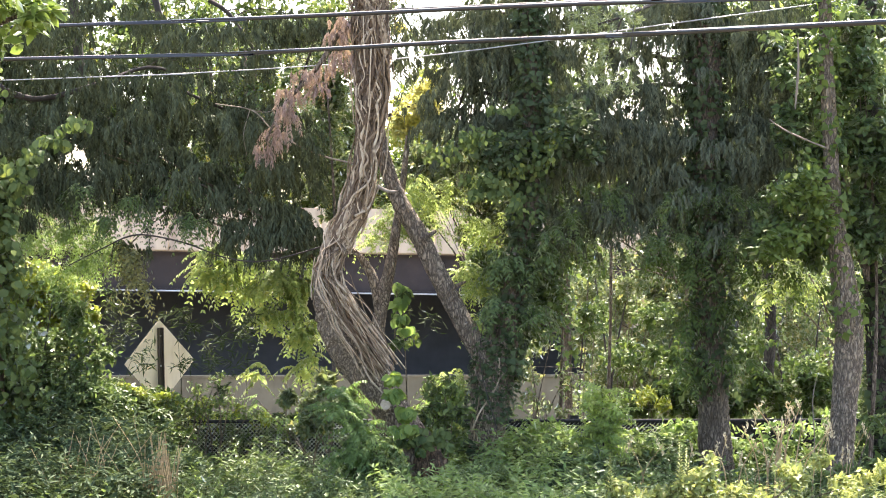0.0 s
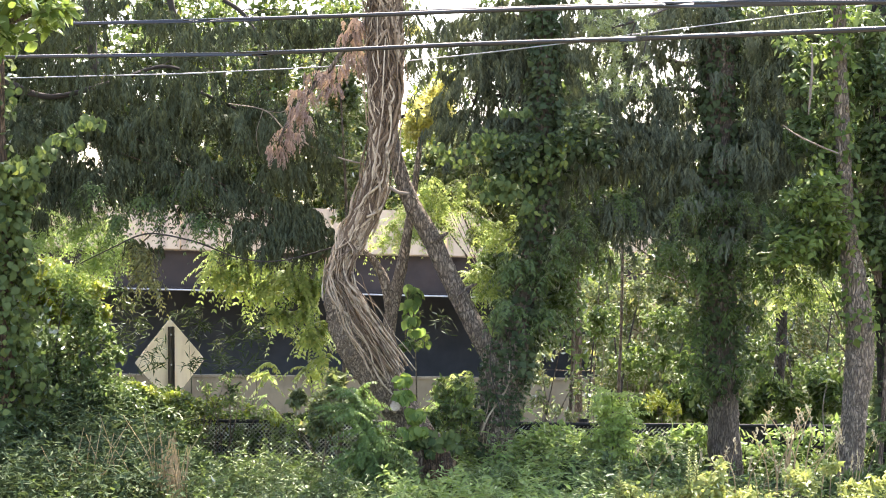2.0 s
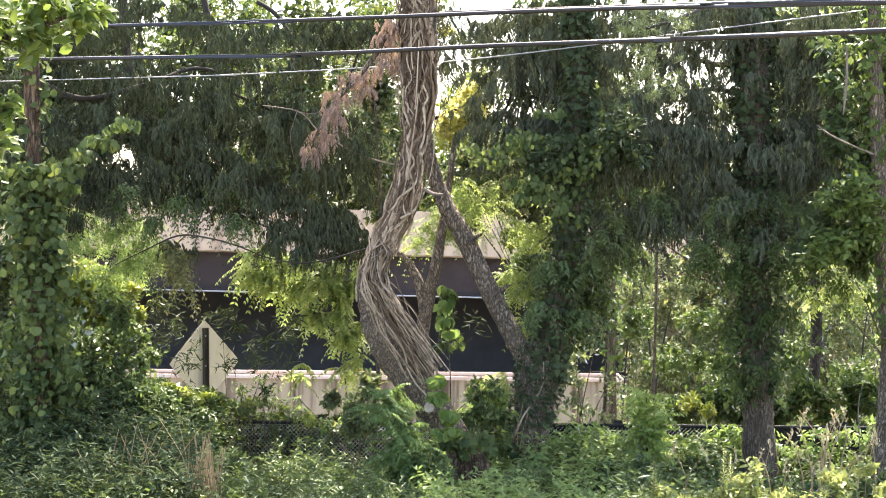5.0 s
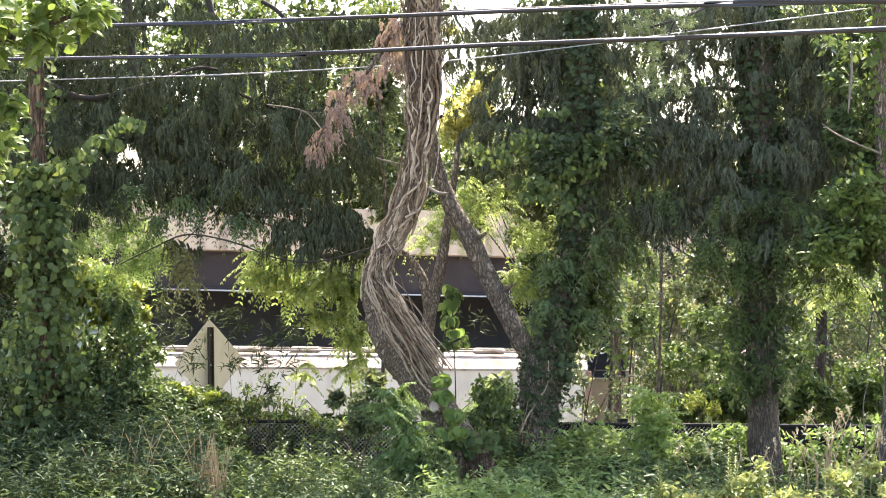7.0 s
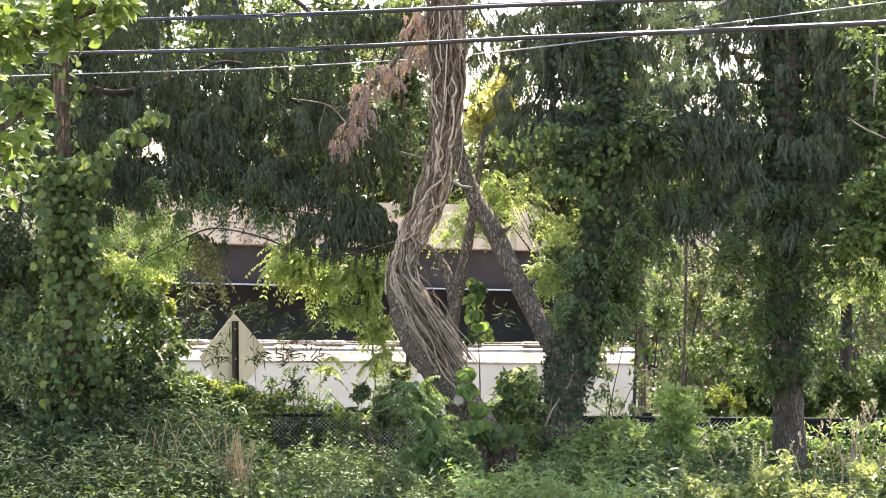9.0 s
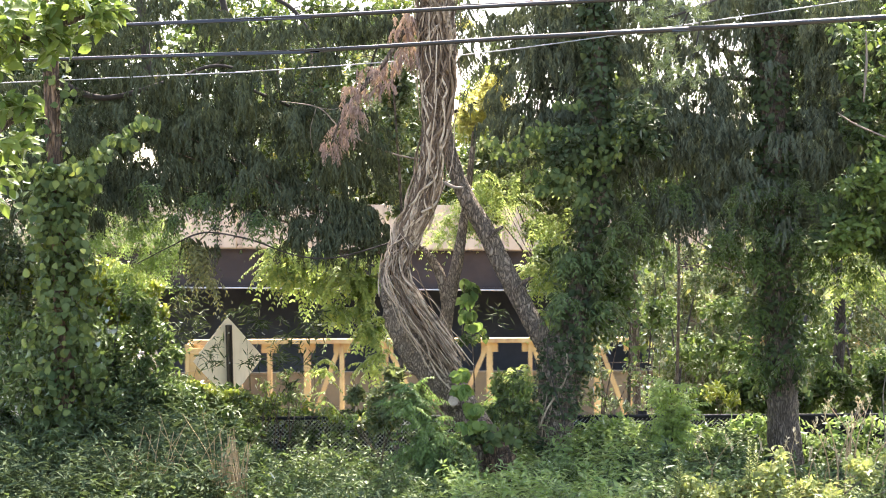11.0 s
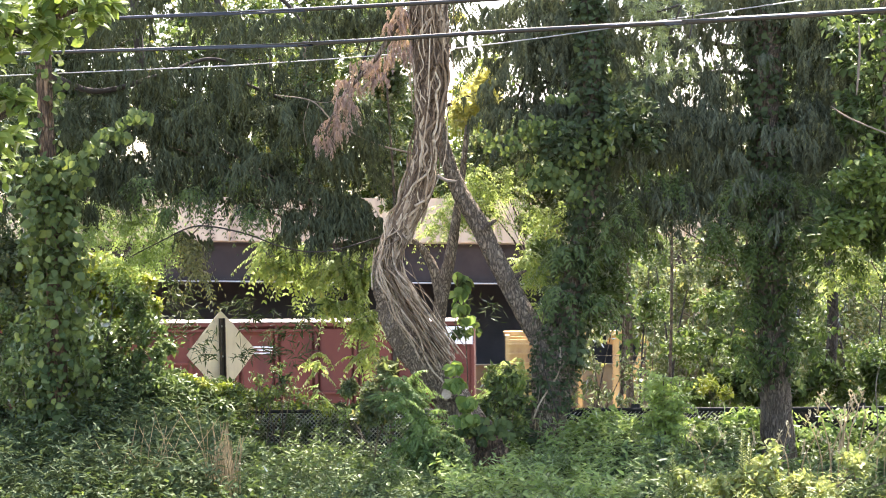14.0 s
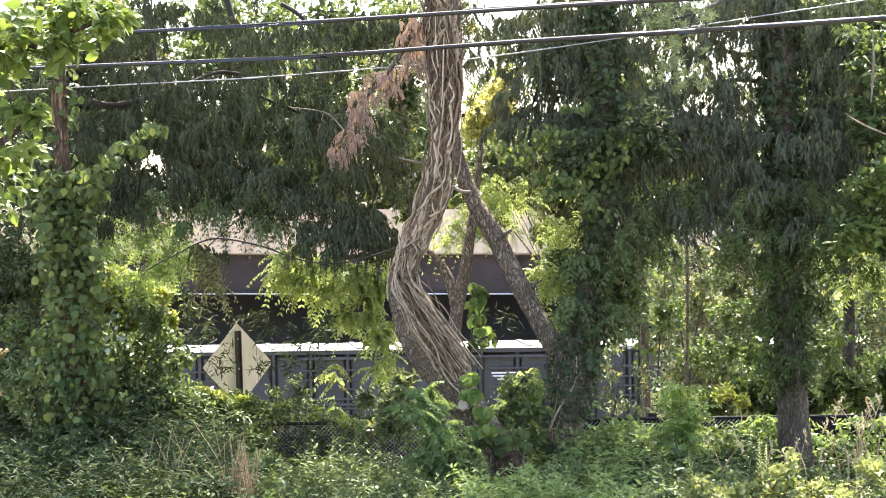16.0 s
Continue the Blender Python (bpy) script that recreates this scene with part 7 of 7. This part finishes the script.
# ---- fence, sign, wires ----
def fence():
    f = thing("chain_link_fence", "chain-link fence backed by a black screen, half buried in weeds", "fence")
    x0, x1, y, h = -7.0, 7.6, 27.0, 1.48
    pitch, pieces, black = 0.055, [], []
    n = int((x1 - x0) / pitch)
    for i in range(-int(h / pitch), n):
        for s in (-1, 1):
            a, b = x0 + i * pitch, x0 + i * pitch + 1.3
            xs = (a, b) if s > 0 else (b, a)
            p = np.array([(xs[0], y + 0.003 * s, h - 1.3), (xs[1], y + 0.003 * s, h)])
            lo, hi = (x0 - p[0, 0]) / (p[1, 0] - p[0, 0]), (x1 - p[0, 0]) / (p[1, 0] - p[0, 0])
            t0, t1 = max(0, min(lo, hi)), min(1, max(lo, hi))
            if t1 - t0 < 0.05:
                continue
            q0, q1 = p[0] + (p[1] - p[0]) * t0, p[0] + (p[1] - p[0]) * t1
            (black if q0[0] > 1.7 else pieces).append(tube_arrays([(*q0, 0.0048), (*q1, 0.0048)], 4, 1e6))
    link("mesh_wire", mesh_of("mesh_wire", pieces), MESH_WIRE, f)
    # wire past x = 1.7 is coloured black, standing in for shade
    link("mesh_wire", mesh_of("mesh_wire", black), FENCE_BLACK, f, "wire mesh coloured black for its shade")
    for i in range(5):
        part("screen", box(x0 + i * 2.9 + 0.03, y + 0.145, 0.05, x0 + i * 2.9 + 2.87, y + 0.15, h - 0.03), SCREEN, f, "black woven screen cloth")
    part("top_rail", tube_bm((x0, y, h), (x1, y, h), 0.024), FENCE_BLACK, f)
    for i in range(6):
        x = x0 + i * 2.9
        part("post", tube_bm((x, y + 0.085, -0.2), (x, y + 0.085, h + 0.06), 0.062), FENCE_BLACK, f)


fence()


def sign():
    s = thing("warning_sign", "back of a diamond-shaped road sign on a dark post", "road sign", at=(-3.86, 28.40, 2.18))
    s.rotation_euler = (0, radians(-1.2), radians(43))
    r = 0.605
    pts = []
    for k in range(4):
        a = math.pi / 2 * k
        for d in (-0.09, -0.04, 0.0, 0.04, 0.09):
            q = r - abs(d) * 0.9 - 0.03
            pts.append((q * math.cos(a) - d * math.sin(a) * 1.0, q * math.sin(a) + d * math.cos(a) * 1.0))
    bm = bmesh.new()
    a = [bm.verts.new((x, 0, z)) for x, z in pts]
    b = [bm.verts.new((x, 0.006, z)) for x, z in pts]
    bm.faces.new(a)
    bm.faces.new(b[::-1])
    for i in range(len(pts)):
        bm.faces.new((a[i], b[i], b[(i + 1) % len(pts)], a[(i + 1) % len(pts)]))
    bmesh.ops.recalc_face_normals(bm, faces=bm.faces)
    part("plate", bm, SIGN_BACK, s, "pale weathered metal sign back")
    bm = bmesh.new()
    for x0, x1, y0 in ((-0.04, -0.03, -0.05), (0.03, 0.04, -0.05), (-0.04, 0.04, -0.012)):
        add_box(bm, x0, y0, -2.4, x1, -0.006, 0.47)
    part("post", bm, SIGN_POST, s)
    for z in (0.36, -0.05, -0.36):
        bolt = bmesh.new()
        bmesh.ops.create_cone(bolt, segments=8, radius1=0.014, radius2=0.012, depth=0.02, cap_ends=True, matrix=pose(0, -0.02, z, 90))
        part("bolt", bolt, GALV, s)


sign()


def wires():
    def one(label, rows, material, name="utility_cable"):
        w = thing(name, label, "cable", "overhead lines")
        p = rows
        a, b = np.array(p[0]), np.array(p[1])
        c, d = np.array(p[-1]), np.array(p[-2])
        left, right = a + (a - b) / abs((a - b)[0]) * 22, c + (c - d) / abs((c - d)[0]) * 22
        wood("strand", [tuple(left), *p, tuple(right)], material, w, sides=8, rough=0.0, step=0.5)
        return w
    upper = one("thick black overhead communication cable", [(-3.60, 18.00, 5.60, 0.016), (-2.36, 18.00, 5.64, 0.017), (-0.89, 18.00, 5.70, 0.019), (0.67, 18.00, 5.77, 0.020), (2.28, 18.00, 5.82, 0.022), (3.83, 18.00, 5.86, 0.024)], CABLE)
    wood("lashed_strand", [(-0.41, 18.05, 5.75, 0.010), (0.67, 18.05, 5.79, 0.015), (2.29, 18.05, 5.85, 0.020), (3.84, 18.05, 5.89, 0.022), (8.90, 18.05, 6.06, 0.024)], CABLE, upper, sides=8, rough=0.0, step=0.5)
    one("black overhead cable with a worn sheen", [(-3.75, 18.00, 5.32, 0.016), (-1.87, 18.00, 5.36, 0.018), (0.08, 18.00, 5.46, 0.020), (1.55, 18.00, 5.52, 0.022), (3.83, 18.00, 5.63, 0.025)], CABLE)
    one("thin pale steel wire", [(-5.28, 24.85, 5.72, 0.007), (-3.26, 24.85, 5.79, 0.007), (-1.10, 24.85, 5.92, 0.007), (0.45, 24.85, 6.08, 0.007), (1.80, 24.85, 6.26, 0.007), (3.82, 24.85, 6.53, 0.007)], STEEL_WIRE, "utility_wire")


wires()


crown("hanging_foliage", [(4.38, 26.20, 6.62, 0.57, 1.00, 0.26, 1700),
     (3.32, 26.20, 6.48, 0.57, 1.00, 0.26, 1300),
     (0.69, 26.20, 6.55, 0.43, 1.00, 0.31, 700),
     (3.96, 26.20, 6.05, 0.43, 1.00, 0.28, 900)], clump_spray, L_SPRAY, tree_c, "dark foliage hanging in curtains")


# ---- the freight train ----
SPEED = 18.7
CARS = []


def bogies(car, half):
    for x in (-half + 2.0, half - 2.0):
        b = box(x - 1.2, -1.05, 0.35, x + 1.2, 1.05, 0.75, bevel=0.04)
        bogie = part("bogie", b, UNDER, car)
        for dx in (-0.85, 0.85):
            bm = bmesh.new()
            for y in (-0.75, 0.75):
                bmesh.ops.create_cone(bm, segments=20, radius1=0.46, radius2=0.46, depth=0.12, cap_ends=True, matrix=pose(x + dx, y, 0.46, 90))
            bmesh.ops.create_cone(bm, segments=10, radius1=0.08, radius2=0.08, depth=1.5, cap_ends=True, matrix=pose(x + dx, 0, 0.46, 90))
            part("wheelset", bm, UNDER, bogie)
    for sgn in (-1, 1):
        part("coupler", box(min(sgn * half, sgn * (half + 0.55)), -0.15, 0.75, max(sgn * half, sgn * (half + 0.55)), 0.15, 1.0, bevel=0.03), UNDER, car)


def new_car(name, label, category, start, end):
    length = (end - start) * SPEED
    car = thing(name, label, category, "freight train")
    CARS.append((car, start, length))
    half = length / 2 - 0.5
    bogies(car, half)
    return car, half


def gondola(start, end, top, cover, label):
    car, h = new_car("gondola_car", label, "train car", start, end)
    bm = bmesh.new()
    add_box(bm, -h, -1.5, 1.1, h, 1.5, 1.25)
    for y in (-1.5, 1.44):
        add_box(bm, -h, y, 1.1, h, y + 0.06, top - 0.1)
    for x in (-h, h - 0.06):
        add_box(bm, x, -1.5, 1.1, x + 0.06, 1.5, top)
    part("body", bm, BEIGE, car)
    n = 17
    for i in range(n):
        x = -h + 0.1 + (2 * h - 0.2) * i / (n - 1)
        for y in (-1.6, 1.5):
            part("rib", box(x - 0.06, y, 1.15, x + 0.06, y + 0.1, top - 0.1), BEIGE, car)
    for y in (-1.62, 1.48):
        part("top_chord", box(-h, y, top - 0.11, h, y + 0.14, top + 0.02, bevel=0.015), PINK_TRIM, car, "sun-bleached rusty top chord")
    if cover:
        part("cover", add_prism(bmesh.new(), [(-1.35, top), (-1.3, top + 0.28), (-0.6, top + 0.40), (0.6, top + 0.40), (1.3, top + 0.28), (1.35, top)], -h + 0.6, h - 0.4), BEIGE, car)
        for z, y in ((0.2, -1.4), (0.36, -0.9)):
            part("cover_rail", box(-h + 0.5, y - 0.05, top + z, h - 0.3, y + 0.05, top + z + 0.07), PINK_TRIM, car)


def hopper(start, end, roof, label):
    car, h = new_car("covered_hopper_car", label, "train car", start, end)
    eave, top = 3.80, 4.42
    side = [(-1.30, 1.3), (-1.52, 2.2), (-1.57, 3.0), (-1.55, eave), (1.55, eave), (1.57, 3.0), (1.52, 2.2), (1.30, 1.3)]
    part("body", add_prism(bmesh.new(), side, -h + 0.42, h - 0.42), WHITE, car)
    bm = bmesh.new()
    add_prism(bm, [(-1.6, eave), (-1.6, eave + 0.07), (-1.25, eave + 0.36), (-0.7, top - 0.08), (0.7, top - 0.08), (1.25, eave + 0.36), (1.6, eave + 0.07), (1.6, eave)], -h + 0.35, h - 0.35)
    part("roof", bm, roof, car)
    for i in range(7):
        x = -h + 1.6 + (2 * h - 3.2) * i / 6
        part("hatch", box(x - 0.55, -0.62, top - 0.08, x + 0.55, 0.62, top + 0.1, bevel=0.05), WHITE_ROOF, car)
    for y in (-0.98, 0.78):
        part("running_board", box(-h + 0.3, y, top + 0.02, h - 0.3, y + 0.2, top + 0.06), roof, car)
    for sgn in (-1, 1):
        xe = sgn * (h - 0.2)
        for y in (-1.35, 1.25):
            part("end_post", box(min(xe, xe - sgn * 0.12), y, 1.1, max(xe, xe - sgn * 0.12), y + 0.1, eave), BUFF, car)
    part("sill", box(-h, -1.3, 1.0, h, 1.3, 1.3), BUFF, car)


def centerbeam(start, end, label):
    car, h = new_car("centerbeam_flat_car", label, "train car", start, end)
    top = 4.68
    part("deck", box(-h, -1.4, 1.0, h, 1.4, 1.3, bevel=0.03), YELLOW, car)
    part("top_beam", box(-h + 0.05, -0.42, top - 0.16, h - 0.05, 0.42, top, bevel=0.02), YELLOW, car)
    q = (2 * h + 1) / 24.7
    for k, d in enumerate((3.3, 4.6, 5.8, 7.3, 8.9, 10.9, 12.3, 14.6, 15.8, 17.1, 18.9, 20.1, 21.4)):
        x, w = -h - 0.5 + d * q, (0.075, 0.11)[k % 2]
        part("upright", box(x - w, -0.16, 1.3, x + w, 0.16, top - 0.16), YELLOW, car)
        for sgn in (-1, 1):
            part("gusset", add_prism(bmesh.new(), [(-0.03, top - 0.5), (0.03, top - 0.5), (0.03, top - 0.16), (-0.03, top - 0.16)], min(x + sgn * w, x + sgn * 0.3), max(x + sgn * w, x + sgn * 0.3)), YELLOW, car)
    for d0, d1 in ((5.7, 4.7), (7.4, 8.7), (12.4, 13.4), (13.7, 12.7), (14.7, 15.7), (18.8, 17.6), (21.3, 20.2), (10.8, 9.6)):
        a, b = Vector((-h - 0.5 + d0 * q, 0, top - 0.3)), Vector((-h - 0.5 + d1 * q, 0, 1.5))
        bm = box(-0.08, -0.08, 0, 0.08, 0.08, (b - a).length)
        bmesh.ops.transform(bm, matrix=Matrix.Translation(a) @ Vector((0, 0, 1)).rotation_difference(b - a).to_matrix().to_4x4(), verts=bm.verts)
        part("brace", bm, YELLOW, car)
    for sgn in (-1, 1):
        xe = sgn * (h - 0.1)
        x0, x1 = min(xe, xe - sgn * 1.35), max(xe, xe - sgn * 1.35)
        bm = box(x0, -1.35, 1.3, x1, -1.25, top - 0.25)
        add_box(bm, x0, 1.25, 1.3, x1, 1.35, top - 0.25)
        xo = xe if sgn > 0 else xe
        add_box(bm, min(xo, xo - sgn * 0.15), -1.4, 1.3, max(xo, xo - sgn * 0.15), 1.4, top - 0.1)
        end_wall = part("bulkhead", bm, YELLOW, car, "solid yellow end bulkhead")
        for i in range(5):
            xs = x0 + 0.08 + i * (x1 - x0 - 0.16) / 4
            part("stiffener", box(xs - 0.04, -1.42, 1.3, xs + 0.04, -1.35, top - 0.25), YELLOW, end_wall)
        for i in range(9):
            zz = 1.6 + i * 0.33
            part("rung", box(x0 + 0.05, -1.46, zz, x1 - 0.05, -1.38, zz + 0.05), YELLOW, end_wall)
        a, b = Vector((xe - sgn * 1.45, 0, top - 0.3)), Vector((xe - sgn * 2.15, 0, 1.4))
        bm = box(-0.09, -0.08, 0, 0.09, 0.08, (b - a).length)
        bmesh.ops.transform(bm, matrix=Matrix.Translation(a) @ Vector((0, 0, 1)).rotation_difference(b - a).to_matrix().to_4x4(), verts=bm.verts)
        part("brace", bm, YELLOW, car)


def boxcar(start, end, paint, top, label, placard=True):
    car, h = new_car("boxcar", label, "train car", start, end)
    part("body", box(-h, -1.22, 1.0, h, 1.5, top - 0.15), paint, car)
    bm = bmesh.new()
    add_prism(bm, [(-1.60, top - 0.15), (-1.60, top - 0.12), (0, top - 0.10), (1.56, top - 0.12), (1.56, top - 0.15)], -h - 0.02, h + 0.02)
    part("roof", bm, DULL_ROOF, car, "weathered pale metal roof")
    part("eave_strip", box(-h, -1.57, top - 0.28, h, -1.22, top - 0.15), paint, car)
    edges = [-h + (h - 1.7) * i / 6 for i in range(7)] + [1.7 + (h - 1.7) * i / 6 for i in range(7)]
    for a, b in zip(edges, edges[1:]):
        if a < 0 < b:
            continue
        part("side_panel", box(a + 0.14, -1.47, 1.1, b - 0.14, -1.22, top - 0.38, bevel=0.015), paint, car)
    for x in edges:
        if abs(x) < h - 0.1:
            part("side_post", box(x - 0.05, -1.56, 1.1, x + 0.05, -1.22, top - 0.28), paint, car)
    for sgn in (-1, 1):
        x = sgn * (h - 0.06)
        part("corner_post", box(x - 0.06, -1.56, 1.0, x + 0.06, -1.22, top - 0.15), paint, car)
    door = part("door", box(-1.55, -1.50, 1.25, 1.55, -1.22, top - 0.5, bevel=0.02), paint, car)
    for x in (-1.58, -0.8, 0.0, 0.8, 1.48):
        part("door_rib", box(x, -1.60, 1.3, x + 0.1, -1.50, top - 0.52), paint, door)
    for z in (1.9, 2.9, 3.6):
        part("door_rib", box(-1.5, -1.58, z, 1.5, -1.50, z + 0.1), paint, door)
    part("door_rail", box(-4.6, -1.66, top - 0.47, 4.6, -1.5, top - 0.38), paint, car)
    part("lower_rail", box(-h + 0.1, -1.58, 2.55, h - 0.1, -1.47, 2.63), paint, car)
    for k, (w, x) in enumerate(((1.0, 2.1), (0.8, 2.15), (0.6, 2.3), (0.7, -h + 2.0), (0.8, -h + 2.0))):
        z = top - 1.05 - 0.11 * (k % 3)
        part("lettering_bar", box(x, -1.478, z, x + w, -1.468, z + 0.055), PLACARD, car)
    if placard:
        part("placard", box(h - 1.95, -1.60, top - 0.95, h - 0.06, -1.575, top - 0.32), PLACARD, car, "blank white panel")
        for z in (1.6, 2.0, 2.4, 2.8, 3.2, 3.6):
            part("ladder_rung", box(h - 1.2, -1.62, z, h - 0.3, -1.58, z + 0.05), paint, car)
    return car, h, top


def scrawl(car, x0, z0, n):
    """Rounded sprayed loops on the car's side."""
    for i in range(n):
        r = 0.28 + 0.1 * (i % 3)
        rows = [(x0 + i * 0.62 + r * math.cos(a) * 0.7, -1.48, z0 + r * 1.6 * math.sin(a), 0.035) for a in np.linspace(-0.4, 3.6, 9)]
        link("painted_loop", mesh_of("painted_loop", [tube_arrays(rows, 4, 0.06)]), SPRAY_PAINT, car)


def grey_boxcar(start, end):
    car, h, top = boxcar(start, end, GREY, 4.66, "dark grey boxcar with louvred sides and a pale roof", placard=False)
    scrawl(car, -h + 0.7, 2.2, 3)
    part("roof_slope", add_prism(bmesh.new(), [(-1.64, top - 0.14), (-1.64, top - 0.11), (-0.1, top + 0.06), (1.5, top - 0.11), (1.5, top - 0.14)], -h - 0.03, h + 0.03), ROOF_METAL, car, "pale metal roof sheets")
    for i in range(13):   # raised seams that slant across the pale roof sheets
        x = -h + 0.5 + i * (2 * h - 1.0) / 12
        bm = box(-0.09, -1.62, 0, 0.09, -0.08, 0.05)
        bmesh.ops.transform(bm, matrix=pose(x, 0, top + 0.065, 6.2, 0, 16), verts=bm.verts)
        part("roof_seam", bm, GREY, car)
    for x0 in (-h + 0.6, -h + 4.6, 2.0, 6.0):
        for k in range(8):
            z = 1.4 + k * 0.34
            part("louver", box(x0, -1.60, z, x0 + 2.4, -1.47, z + 0.06), GREY, car)


gondola(3.52, 4.50, 3.97, True, "rust-streaked beige gondola car with a covered load")
gondola(4.50, 5.66, 3.6, False, "rust-streaked beige open gondola car")
for a, b, paint, words in ((5.66, 6.66, WHITE_ROOF, "white covered hopper car with hatches along its roof"), (6.66, 7.60, WHITE_ROOF, "white covered hopper car with hatches along its roof"),
                           (7.60, 8.63, RUST_ROOF, "white covered hopper car with a rusting roof"), (8.63, 9.66, WHITE_ROOF, "white covered hopper car with hatches along its roof"), (9.66, 10.72, WHITE_ROOF, "white covered hopper car with hatches along its roof")):
    hopper(a, b, paint, words)
centerbeam(10.72, 12.11, "empty yellow centerbeam flat car with a trussed spine")
red1 = boxcar(12.11, 13.205, RED, 5.3, "red boxcar with ribbed sides and a white panel")
scrawl(red1[0], -red1[1] + 2.6, 2.2, 4)
boxcar(13.205, 14.345, MAROON, 5.25, "dull maroon boxcar with ribbed sides and a white panel")
centerbeam(14.345, 15.665, "empty yellow centerbeam flat car with a trussed spine")
grey_boxcar(15.665, 16.75)
grey_boxcar(16.75, 17.85)


def motions():
    times = [0.0, 0.1] + [0.5 * i for i in range(1, 32)] + [15.9, 16.0]
    for car, start, length in CARS:
        walk(car, [(t, pose(-7.0 + length / 2 - SPEED * (t - start), TRACK_Y, RAIL_Z)) for t in times])


motions()
